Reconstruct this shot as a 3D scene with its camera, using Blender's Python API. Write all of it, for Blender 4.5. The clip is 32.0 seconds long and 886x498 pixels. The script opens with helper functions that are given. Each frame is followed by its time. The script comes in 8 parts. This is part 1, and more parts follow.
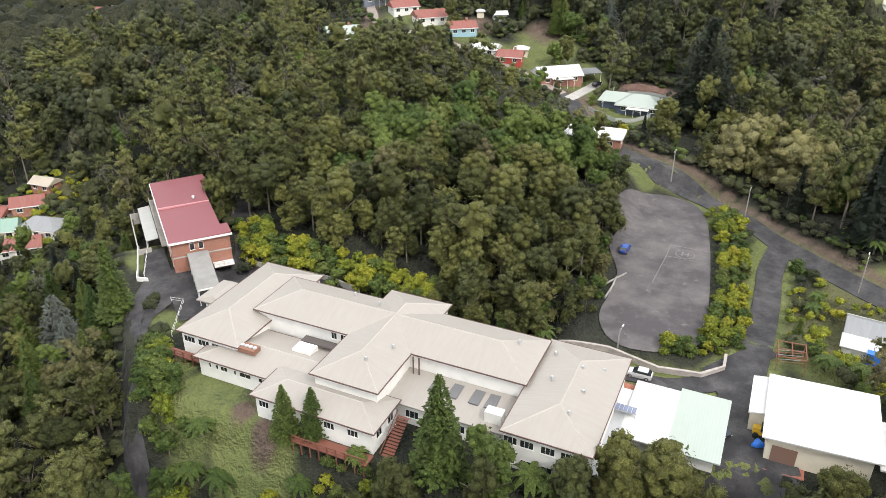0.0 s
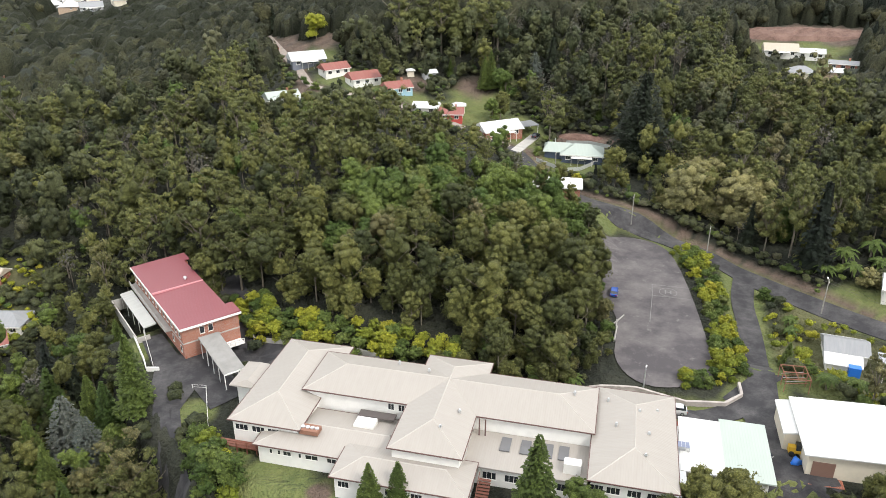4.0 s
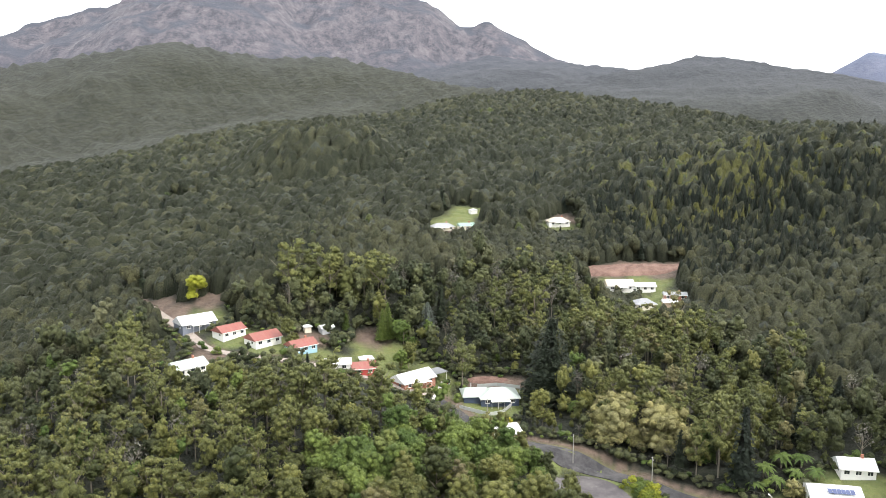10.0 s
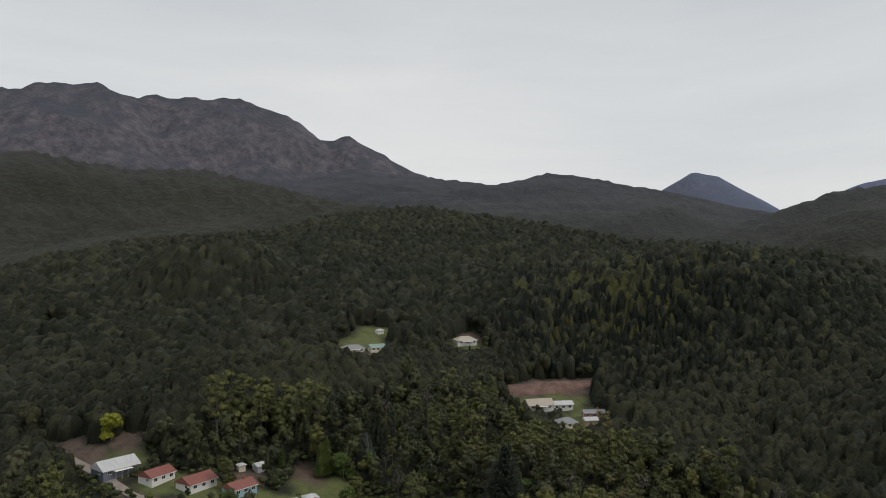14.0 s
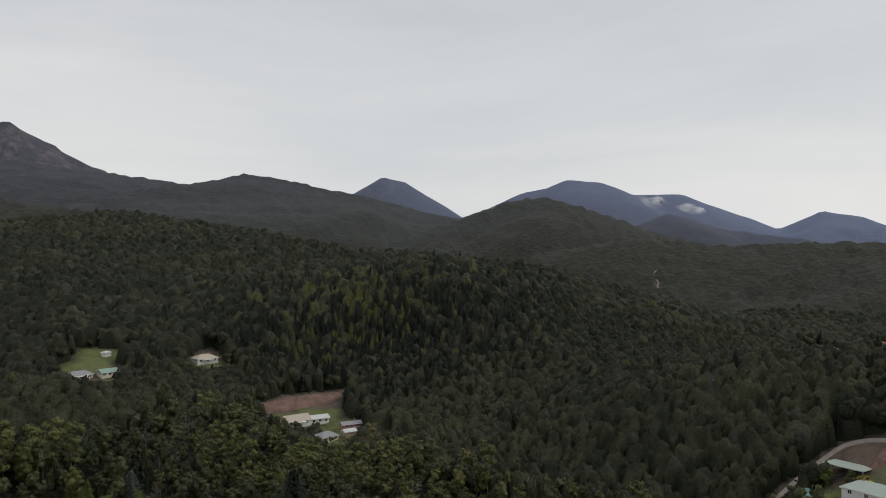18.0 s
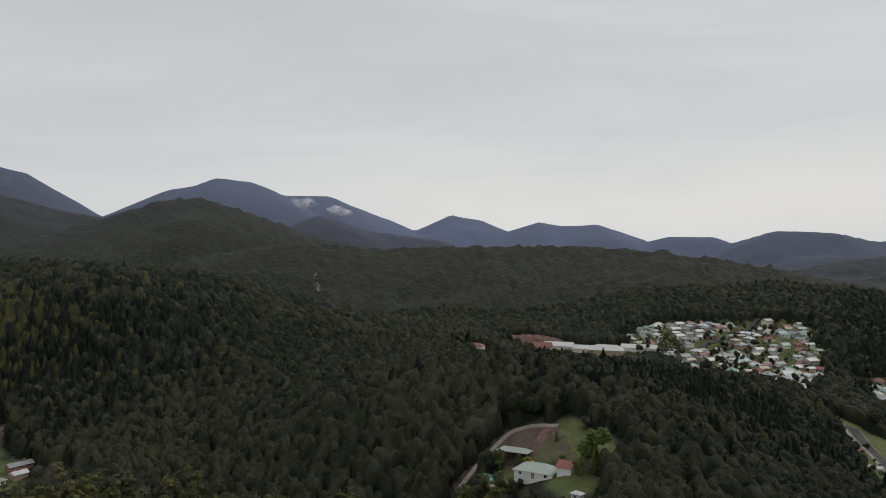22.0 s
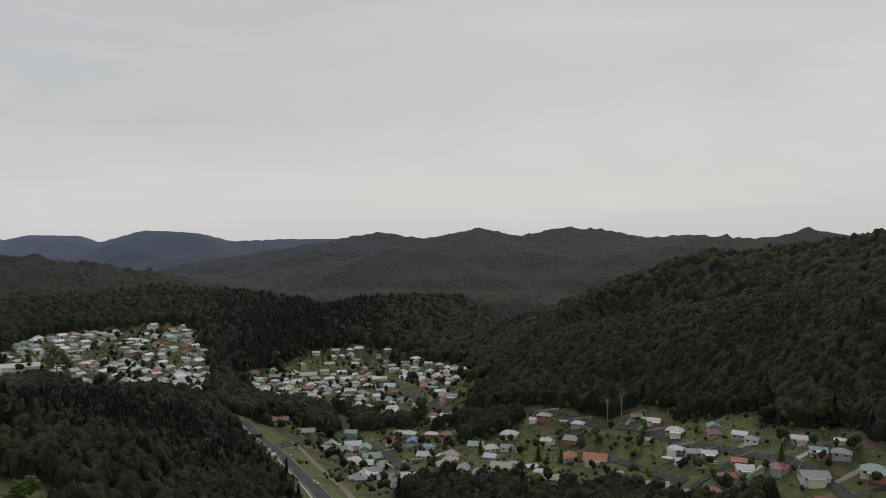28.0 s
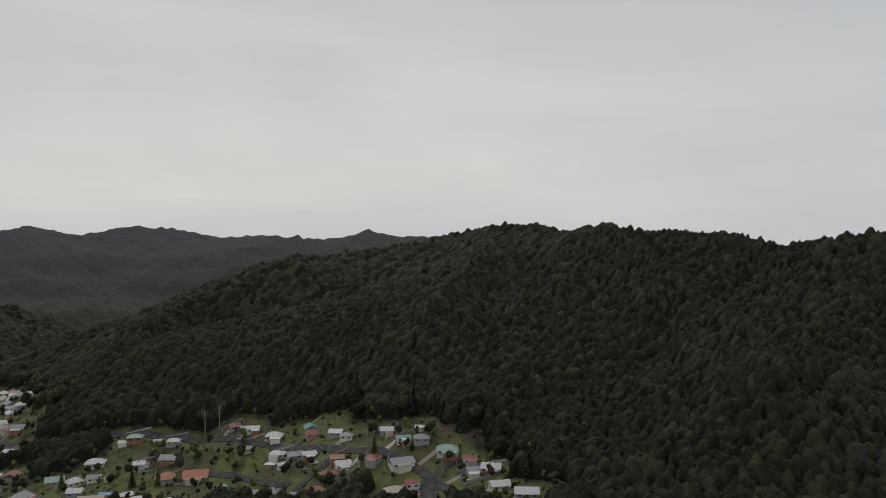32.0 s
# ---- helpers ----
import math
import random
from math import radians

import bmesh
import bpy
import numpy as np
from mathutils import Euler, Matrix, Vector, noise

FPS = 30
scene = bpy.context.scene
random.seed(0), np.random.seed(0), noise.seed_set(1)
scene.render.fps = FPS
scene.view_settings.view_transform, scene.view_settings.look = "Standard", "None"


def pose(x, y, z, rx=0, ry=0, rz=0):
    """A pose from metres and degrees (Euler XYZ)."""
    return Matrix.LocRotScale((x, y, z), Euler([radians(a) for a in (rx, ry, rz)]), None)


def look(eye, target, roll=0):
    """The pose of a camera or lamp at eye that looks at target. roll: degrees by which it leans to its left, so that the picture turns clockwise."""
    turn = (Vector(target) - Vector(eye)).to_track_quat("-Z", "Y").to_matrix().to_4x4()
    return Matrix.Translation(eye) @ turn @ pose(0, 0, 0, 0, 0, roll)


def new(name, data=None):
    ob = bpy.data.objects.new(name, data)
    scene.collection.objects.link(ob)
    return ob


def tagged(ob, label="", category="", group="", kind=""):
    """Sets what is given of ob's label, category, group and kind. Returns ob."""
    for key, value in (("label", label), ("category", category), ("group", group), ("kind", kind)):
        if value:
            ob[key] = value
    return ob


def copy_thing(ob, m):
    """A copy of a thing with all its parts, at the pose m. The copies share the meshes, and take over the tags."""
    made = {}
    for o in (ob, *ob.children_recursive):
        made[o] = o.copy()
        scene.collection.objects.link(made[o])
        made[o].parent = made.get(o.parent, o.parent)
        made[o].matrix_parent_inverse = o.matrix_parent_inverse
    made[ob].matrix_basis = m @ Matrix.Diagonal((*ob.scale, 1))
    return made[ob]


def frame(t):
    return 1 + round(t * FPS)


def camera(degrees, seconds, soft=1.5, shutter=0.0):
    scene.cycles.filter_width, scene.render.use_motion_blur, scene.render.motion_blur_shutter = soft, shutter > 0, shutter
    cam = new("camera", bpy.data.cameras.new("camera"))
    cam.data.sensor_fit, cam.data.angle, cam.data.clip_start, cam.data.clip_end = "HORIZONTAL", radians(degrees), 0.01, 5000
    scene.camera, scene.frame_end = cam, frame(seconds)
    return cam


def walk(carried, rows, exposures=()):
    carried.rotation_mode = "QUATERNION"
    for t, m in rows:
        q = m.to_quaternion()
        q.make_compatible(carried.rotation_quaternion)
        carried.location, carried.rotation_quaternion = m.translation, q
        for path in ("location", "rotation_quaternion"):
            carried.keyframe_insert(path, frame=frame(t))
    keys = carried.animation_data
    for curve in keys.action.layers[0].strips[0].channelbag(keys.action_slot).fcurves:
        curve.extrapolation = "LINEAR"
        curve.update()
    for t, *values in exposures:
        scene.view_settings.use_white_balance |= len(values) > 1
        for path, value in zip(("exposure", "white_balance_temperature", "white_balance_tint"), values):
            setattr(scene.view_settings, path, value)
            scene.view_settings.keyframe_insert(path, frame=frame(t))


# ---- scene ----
cam = camera(60.69, 32.0, soft=0.6)
PATH = [
    (0, pose(0.0, 0.0, 80.0, 61.93, 0, 0.00)),
    (1, pose(-7.4, -0.6, 81.6, 62.03, 0, -2.77)),
    (2, pose(-14.7, -1.0, 83.1, 62.33, 0, -5.46)),
    (2.5, pose(-18.3, -1.0, 83.8, 62.56, 0, -6.82)),
    (4.5, pose(-32.6, 0.2, 87.0, 66.36, 0, -12.20)),
    (5, pose(-36.3, 0.7, 87.9, 67.78, 0, -13.58)),
    (6, pose(-43.8, 2.0, 89.5, 70.64, 0, -16.40)),
    (7, pose(-51.3, 3.5, 91.1, 73.46, 0, -19.25)),
    (8, pose(-58.7, 5.4, 93.1, 76.23, 0, -22.09)),
    (9, pose(-66.2, 7.7, 95.5, 79.00, 0, -24.94)),
    (10, pose(-73.7, 10.5, 97.8, 81.79, 0, -27.80)),
    (11, pose(-81.1, 13.8, 100.0, 84.70, 0, -30.71)),
    (11.5, pose(-84.8, 15.7, 101.1, 86.90, 0, -32.12)),
    (12, pose(-88.4, 17.6, 102.1, 89.17, 0, -33.13)),
    (13, pose(-95.5, 21.4, 103.9, 90.01, 0, -35.32)),
    (13.5, pose(-99.0, 23.4, 104.7, 90.01, 0, -36.77)),
    (15.5, pose(-113.8, 32.0, 108.3, 90.02, 0, -46.33)),
    (16, pose(-117.4, 34.5, 109.4, 90.00, 0, -49.29)),
    (17, pose(-124.3, 39.8, 111.7, 89.99, 0, -55.36)),
    (18, pose(-130.8, 45.6, 114.3, 89.98, 0, -61.92)),
    (19, pose(-136.8, 51.6, 117.0, 89.95, 0, -68.50)),
    (20, pose(-142.2, 57.0, 119.4, 89.88, 0, -74.31)),
    (21, pose(-146.7, 61.4, 121.6, 89.86, 0, -80.46)),
    (22, pose(-149.8, 65.1, 123.8, 89.86, 0, -88.19)),
    (23, pose(-151.6, 69.0, 125.9, 89.81, 0, -96.08)),
    (24, pose(-152.3, 73.6, 127.9, 89.77, 0, -104.04)),
    (25, pose(-152.0, 78.7, 129.7, 89.75, 0, -112.71)),
    (25.5, pose(-151.7, 81.1, 130.6, 89.73, 0, -117.09)),
    (27.5, pose(-148.1, 89.3, 134.1, 89.61, 0, -129.86)),
    (28, pose(-147.0, 90.9, 135.0, 89.63, 0, -133.81)),
    (29, pose(-145.0, 93.6, 137.0, 89.60, 0, -141.81)),
    (30, pose(-142.2, 97.0, 139.0, 89.55, 0, -149.75)),
    (31, pose(-138.1, 100.4, 141.2, 89.55, 0, -157.65)),
    (32, pose(-133.4, 104.0, 143.5, 89.44, 0, -165.66)),
]
walk(cam, PATH, exposures=[(0, 1.6), (4.5, 1.65), (6, 2.1), (7, 2.55), (8, 2.85), (9, 2.7), (9.5, 2.5), (10, 2.1), (10.5, 1.6), (11, 1.02), (11.5, 0.5), (12, 0.25), (13, 0.1), (19, 0.03), (25, -0.2), (32, -0.28)])

# ---- world and sun ----
world = bpy.data.worlds.new("overcast_sky")
scene.world = world
world.use_nodes = True
wt = world.node_tree
wt.nodes.clear()


def wnode(kind, **inputs):
    n = wt.nodes.new(kind)
    for k, v in inputs.items():
        n.inputs[k].default_value = v
    return n


sky = wnode("ShaderNodeTexSky")
sky.sky_type, sky.sun_disc = "NISHITA", False
sky.sun_elevation, sky.sun_rotation = radians(48), radians(150)
sky.air_density, sky.dust_density = 1.5, 4.0
tc = wnode("ShaderNodeTexCoord")
squash = wnode("ShaderNodeMapping", Scale=(1.0, 1.0, 5.0))
streak = wnode("ShaderNodeTexNoise", Scale=1.6, Detail=6.0, Roughness=0.55, Distortion=0.4)
cloud = wnode("ShaderNodeValToRGB")
cloud.color_ramp.elements[0].position, cloud.color_ramp.elements[0].color = 0.25, (0.565, 0.585, 0.61, 1)
cloud.color_ramp.elements[1].position, cloud.color_ramp.elements[1].color = 0.75, (0.715, 0.715, 0.712, 1)
split = wnode("ShaderNodeSeparateXYZ")
low = wnode("ShaderNodeMapRange")
low.inputs["From Min"].default_value, low.inputs["From Max"].default_value = -0.02, 0.30
low.inputs["To Min"].default_value, low.inputs["To Max"].default_value = 1.10, 0.90
lift = wnode("ShaderNodeVectorMath")
lift.operation = "SCALE"
thin = wnode("ShaderNodeMixRGB", Fac=0.012)
back = wnode("ShaderNodeBackground", Strength=0.98)
wout = wnode("ShaderNodeOutputWorld")
for a, b in (
    (tc.outputs["Generated"], squash.inputs["Vector"]), (squash.outputs[0], streak.inputs["Vector"]),
    (streak.outputs[0], cloud.inputs[0]), (tc.outputs["Generated"], split.inputs[0]), (split.outputs[2], low.inputs[0]),
    (cloud.outputs[0], lift.inputs[0]), (low.outputs[0], lift.inputs["Scale"]), (lift.outputs[0], thin.inputs[1]),
    (sky.outputs[0], thin.inputs[2]), (thin.outputs[0], back.inputs[0]), (back.outputs[0], wout.inputs[0]),
):
    wt.links.new(a, b)

# a veiled sun behind thin cloud, high on the camera's right hand
sun = new("sun", bpy.data.lights.new("sun", "SUN"))
sun.data.energy, sun.data.angle, sun.data.color = 0.75, radians(11), (1.0, 0.96, 0.9)
sun.matrix_basis = look((60, -90, 120), (0, 0, 0))

# ---- materials ----


class Mat:
    """A node material that is put together input by input."""

    def __init__(self, name, rough=0.8, metal=0.0):
        self.m = bpy.data.materials.new(name)
        self.m.use_nodes = True
        self.t = self.m.node_tree
        self.b = self.t.nodes["Principled BSDF"]
        self.b.inputs["Roughness"].default_value = rough
        self.b.inputs["Metallic"].default_value = metal
        self.at = self.n("ShaderNodeTexCoord").outputs["Object"]

    def n(self, kind, **inputs):
        node = self.t.nodes.new(kind)
        for k, v in inputs.items():
            self.put(v, node.inputs[k])
        return node

    def put(self, v, socket):
        if isinstance(v, bpy.types.NodeSocket):
            self.t.links.new(v, socket)
        elif isinstance(v, tuple) and len(v) == 3 and socket.type == "RGBA":
            socket.default_value = (*v, 1)
        else:
            socket.default_value = v

    def noise(self, scale, detail=4.0, rough=0.6, vector=None):
        return self.n("ShaderNodeTexNoise", Vector=vector or self.at, Scale=scale, Detail=detail, Roughness=rough).outputs[0]

    def ramp(self, fac, a, b, lo=0.3, hi=0.7):
        r = self.n("ShaderNodeValToRGB", Fac=fac)
        e = r.color_ramp.elements
        e[0].position, e[0].color, e[1].position, e[1].color = lo, (*a, 1), hi, (*b, 1)
        return r.outputs[0]

    def mix(self, fac, a, b, how="MIX"):
        m = self.n("ShaderNodeMixRGB", Fac=fac, Color1=a, Color2=b)
        m.blend_type = how
        return m.outputs[0]

    def step(self, v, lo, hi, a=0.0, b=1.0):
        return self.n("ShaderNodeMapRange", **{"Value": v, "From Min": lo, "From Max": hi, "To Min": a, "To Max": b}).outputs[0]

    def colour(self, c):
        self.put(c, self.b.inputs["Base Color"])
        return self

    def bump(self, h, strength=0.3, distance=0.1):
        self.put(self.n("ShaderNodeBump", Height=h, Strength=strength, Distance=distance).outputs[0], self.b.inputs["Normal"])
        return self

    def place(self):
        return self.n("ShaderNodeNewGeometry").outputs["Position"]


def speckled(name, a, b, scale=1.0, rough=0.85, bump=0.3, depth=0.05, fine=9.0, metal=0.0, world_space=False):
    """Two tones in large blotches, fine grain over them, and relief."""
    m = Mat(name, rough, metal)
    where = m.place() if world_space else m.at
    big = m.noise(scale, 5.0, 0.6, where)
    grain = m.noise(scale * fine, 3.0, 0.7, where)
    m.colour(m.mix(0.35, m.ramp(big, a, b), m.ramp(grain, a, b, 0.2, 0.8)))
    m.bump(grain, bump, depth)
    return m.m


def painted(name, rgb, rough=0.55, metal=0.0, dirt=0.12, scale=0.6):
    """Paint or sheet metal with faint stains."""
    m = Mat(name, rough, metal)
    dull = tuple(c * 0.72 + 0.02 for c in rgb)
    m.colour(m.mix(m.step(m.noise(scale, 6.0, 0.65), 0.45, 0.75, 0.0, dirt * 4), rgb, dull))
    m.bump(m.noise(scale * 14), 0.06, 0.02)
    return m.m


def ribbed_roof(name, rgb, stain, pitch=0.76, rough=0.5, metal=0.0, wear=0.5):
    """Painted steel roofing: ribs down the slope, faded and streaked. UV runs along the eave and down the slope in metres."""
    m = Mat(name, rough, metal)
    uv = m.n("ShaderNodeUVMap").outputs[0]
    wave = m.n("ShaderNodeTexWave", Vector=uv, Scale=1.0 / pitch / 1.6, Distortion=0.0, Detail=0.0)
    ribs = m.step(wave.outputs[1], 0.6, 0.95)
    streak = m.n("ShaderNodeMapping", Vector=uv, Scale=(1.6, 0.22, 1.0)).outputs[0]
    old = m.noise(1.0, 5.0, 0.6, streak)
    blot = m.noise(0.18, 5.0, 0.65, uv)
    c = m.mix(m.step(old, 0.42, 0.72, 0.0, wear), rgb, stain)
    c = m.mix(m.step(blot, 0.4, 0.75, 0.0, wear * 0.8), c, tuple(v * 0.84 for v in rgb))
    c = m.mix(m.step(wave.outputs[1], 0.75, 1.0, 0.0, 0.10), c, tuple(v * 0.7 for v in rgb))
    m.colour(c)
    m.bump(ribs, 0.25, 0.04)
    return m.m


def foliage(name, dark, light, dry=(0.12, 0.11, 0.06)):
    """Leaves: a tint for each tree, a lighter or darker shade for each tuft."""
    m = Mat(name, 0.62)
    m.b.inputs["Specular IOR Level"].default_value = 0.25
    tint = m.n("ShaderNodeAttribute")
    tint.attribute_name = "tint"
    own = m.n("ShaderNodeObjectInfo").outputs["Random"]
    isle = m.n("ShaderNodeNewGeometry").outputs["Random Per Island"]
    both = m.n("ShaderNodeMath", **{}).outputs[0]
    add = both.node
    add.operation = "ADD"
    m.put(tint.outputs["Fac"], add.inputs[0])
    m.put(own, add.inputs[1])
    wrap = m.n("ShaderNodeMath")
    wrap.operation = "FRACT"
    m.put(both, wrap.inputs[0])
    f = wrap.outputs[0]
    base = m.mix(m.step(f, 0.0, 0.85), dark, light)
    base = m.mix(m.step(f, 0.92, 1.0, 0.0, 0.8), base, dry)
    c = m.mix(m.step(isle, 0.0, 1.0, 0.0, 0.55), base, m.mix(1.0, base, (1.9, 1.8, 1.4), "MULTIPLY"))
    p = m.place()
    grain, fine = m.noise(0.9, 4.0, 0.7, p), m.noise(4.2, 3.0, 0.75, p)
    # dark flecks put into the colour stand for the shade between leaves
    c = m.mix(m.step(grain, 0.42, 0.66, 0.0, 0.45), c, m.mix(1.0, c, (0.45, 0.5, 0.48), "MULTIPLY"))
    c = m.mix(m.step(fine, 0.40, 0.62, 0.75, 0.0), c, m.mix(1.0, c, (0.30, 0.32, 0.32), "MULTIPLY"))
    c = m.mix(m.step(fine, 0.56, 0.72, 0.0, 0.6), c, m.mix(1.0, c, (1.7, 1.65, 1.6), "MULTIPLY"))
    m.colour(c)
    m.bump(m.noise(3.0, 5.0, 0.85, p), 1.0, 0.7)
    return m.m


LEAF = foliage("leaves_mixed_bush", (0.054, 0.068, 0.025), (0.188, 0.194, 0.062), (0.185, 0.160, 0.095))
# darker copy of LEAF: shading put into the colour to meet the far canopy
LEAF_DIM = foliage("leaves_bush_dimmed", (0.046, 0.059, 0.031), (0.112, 0.124, 0.058), (0.150, 0.145, 0.108))
LEAF_GUM = foliage("leaves_gum", (0.104, 0.120, 0.044), (0.200, 0.212, 0.078), (0.20, 0.175, 0.10))
LEAF_PINE = foliage("needles_dark", (0.018, 0.027, 0.020), (0.034, 0.046, 0.028), (0.05, 0.06, 0.03))
LEAF_GREY = foliage("leaves_blue_grey", (0.110, 0.135, 0.132), (0.180, 0.205, 0.195), (0.20, 0.20, 0.19))
LEAF_LIME = foliage("leaves_yellow_green", (0.200, 0.255, 0.036), (0.400, 0.410, 0.044), (0.42, 0.38, 0.05))
LEAF_FRESH = foliage("leaves_fresh_green", (0.075, 0.125, 0.032), (0.165, 0.220, 0.056), (0.18, 0.20, 0.07))
LEAF_TWIG = foliage("grey_twigs", (0.13, 0.125, 0.115), (0.22, 0.21, 0.20), (0.20, 0.17, 0.16))


def forest_leaf(name, sprays):
    """The canopy of the native forest: tint runs from pine through bush and olive to grey and fresh green, and carries
    a brightening towards the near wood.
    """
    m = Mat(name, 0.7)
    m.b.inputs["Specular IOR Level"].default_value = 0.15
    tint = m.n("ShaderNodeAttribute")
    tint.attribute_name = "tint"
    r = m.n("ShaderNodeValToRGB", Fac=tint.outputs["Fac"])
    e = r.color_ramp.elements
    stops = ((0.0, (0.010, 0.015, 0.010)), (0.12, (0.019, 0.023, 0.013)), (0.5, (0.030, 0.034, 0.020)), (0.80, (0.058, 0.061, 0.034)), (0.87, (0.066, 0.066, 0.034)), (0.92, (0.054, 0.061, 0.050)), (0.96, (0.045, 0.064, 0.020)), (1.0, (0.078, 0.080, 0.025)))
    while len(e) < len(stops):
        e.new(0.5)
    for q, (at, c) in zip(e, stops):
        q.position, q.color = at, (*c, 1)
    c = r.outputs[0]
    p = m.place()
    fine, mid = m.noise(1.7, 5.0, 0.8, p), m.noise(0.03, 4.0, 0.6, p)
    c = m.mix(m.step(fine, 0.54, 0.42, 0.0, 0.8), c, m.mix(1.0, c, (0.32, 0.34, 0.34), "MULTIPLY"))
    c = m.mix(m.step(fine, 0.55, 0.70, 0.0, 0.7), c, m.mix(1.0, c, (1.9, 1.85, 1.8), "MULTIPLY"))
    c = m.mix(m.step(mid, 0.45, 0.75, 0.0, 0.5), c, m.mix(1.0, c, (1.5, 1.4, 1.3), "MULTIPLY"))
    if sprays:
        isle = m.n("ShaderNodeNewGeometry").outputs["Random Per Island"]
        c = m.mix(m.step(isle, 0.0, 1.0, 0.0, 0.6), c, m.mix(1.0, c, (1.7, 1.65, 1.5), "MULTIPLY"))
    m.colour(c)
    m.bump(m.noise(1.6, 5.0, 0.8, p), 1.0, 0.9)
    return m.m


CANOPY = forest_leaf("forest_canopy", False)
SPRAYS = forest_leaf("forest_sprays", True)
BARK = speckled("bark", (0.10, 0.085, 0.065), (0.24, 0.21, 0.17), 1.5, 0.9, 0.5, 0.05)
DEAD = speckled("dead_wood", (0.22, 0.21, 0.195), (0.36, 0.345, 0.32), 1.5, 0.9, 0.4, 0.04)

# ---- terrain ----
RISES_A = [
    (-240, 50, 16, 80), (-240, 145, -26, 80), (-240, 430, -8.9, 80), (-240, 620, -18.9, 80), (-145, 50, -7.8, 80), (-145, 145, -15.2, 80),
    (-145, 240, -1.6, 80), (-145, 335, -16.8, 80), (-145, 620, 13.4, 80), (-50, 50, 1.8, 80), (-50, 145, -5.4, 80), (-50, 240, 5.2, 80),
    (-50, 335, -3.5, 80), (-50, 430, 2.5, 80), (-50, 525, 18, 80), (45, 50, -20.6, 80), (45, 145, -41.3, 80), (45, 240, 15.2, 80),
    (45, 335, 27.3, 80), (45, 525, -22.8, 80), (140, 50, 11.4, 80), (140, 145, 1.4, 80), (140, 240, 2.8, 80), (140, 335, -12.2, 80),
]
RISES_B = [
    (140, 430, 32.3, 80), (140, 525, -48.4, 80), (140, 620, 113.8, 80), (235, -45, -10.4, 80), (235, 50, 30.7, 80), (235, 145, 11.9, 80),
    (235, 240, -20.7, 80), (235, 335, -8.8, 80), (235, 430, 15.6, 80), (235, 525, -10.8, 80), (330, -45, 9.6, 80), (330, 145, -8.6, 80),
    (330, 240, 35.4, 80), (330, 335, 4.3, 80), (330, 430, 14.4, 80), (330, 525, 52.2, 80), (425, -45, 0.7, 80), (425, 50, 0.6, 80),
    (425, 145, 8.4, 80), (425, 335, 59.2, 80), (520, -45, -22.7, 80), (520, 50, 9.5, 80), (520, 145, 19.3, 80), (0, 110, 15.1, 40),
]
RISES_C = [
    (50, 130, 8.4, 40), (95, 130, 9.9, 40), (-20, 150, 6.9, 40), (-60, 120, 2.7, 40), (0, 190, 11.8, 40), (60, 230, -14.5, 40),
    (40, 290, -15.3, 40), (-15, 300, -6.3, 40), (90, 190, 12.6, 40), (30, 60, -0.1, 40), (110, 30, 8, 40), (170, 60, -21.7, 40),
    (190, 290, 4.2, 40), (90, 110, 4.6, 40), (120, 140, -27.6, 40), (165, 255, -5, 40), (130, 100, -10.6, 40), (-330, -590, -12.1, 80),
    (-330, -495, -20.8, 80), (-330, -400, 3.7, 80), (-330, -305, 18, 80), (-330, -210, -15.1, 80), (-330, -115, -11.8, 80), (-330, -20, -9.4, 80),
]
RISES_D = [
    (-235, -590, -12.4, 80), (-235, -495, -2.9, 80), (-235, -400, 27.5, 80), (-235, -305, 32.6, 80), (-235, -20, -18.5, 80), (-140, -590, -20.6, 80),
    (-140, -495, 6.3, 80), (-140, -400, -0.5, 80), (-140, -305, 14.2, 80), (-140, -210, -0.8, 80), (-140, -115, 6.7, 80), (-140, -20, -22.1, 80),
    (-45, -590, -9.5, 80), (-45, -495, 36.1, 80), (-45, -400, 16.7, 80), (-45, -305, -3.6, 80), (-45, -210, -1.5, 80), (-45, -115, 6.5, 80),
    (-45, -20, -22.9, 80), (50, -590, -5.8, 80), (50, -495, 29.8, 80), (50, -400, 22.8, 80), (50, -305, -31.8, 80), (50, -210, 21.1, 80),
]
RISES_E = [
    (50, -115, -26.7, 80), (50, -20, 11.8, 80), (145, -590, -10.6, 80), (145, -495, 22.1, 80), (145, -400, 13.7, 80), (145, -305, -18.9, 80),
    (145, -210, 9.1, 80), (145, -115, -14.8, 80), (145, -20, 25.5, 80), (240, -590, -9.7, 80), (240, -495, 22, 80), (240, -400, 8.3, 80),
    (240, -305, 4.8, 80), (240, -210, -21.7, 80), (240, -115, 3.2, 80), (335, -590, -11.9, 80), (335, -495, 10.9, 80), (335, -305, -19.3, 80),
    (335, -210, -16.5, 80), (335, -115, 15.3, 80), (430, -590, -13.8, 80), (430, -495, -2, 80), (430, -400, -10.2, 80), (430, -305, -16.5, 80),
]
RISES_F = [
    (430, -210, 18.3, 80), (430, -115, -5.2, 80), (525, -590, -11.8, 80), (525, -495, -4.5, 80), (525, -400, -8.2, 80), (525, -305, -5.9, 80),
    (525, -210, -8.1, 80), (620, -590, -17.2, 80), (620, -495, -13.5, 80), (620, -400, -11.9, 80), (620, -305, -7, 80), (620, -210, 3, 80),
]
RISES = (RISES_A, RISES_B, RISES_C, RISES_D, RISES_E, RISES_F)


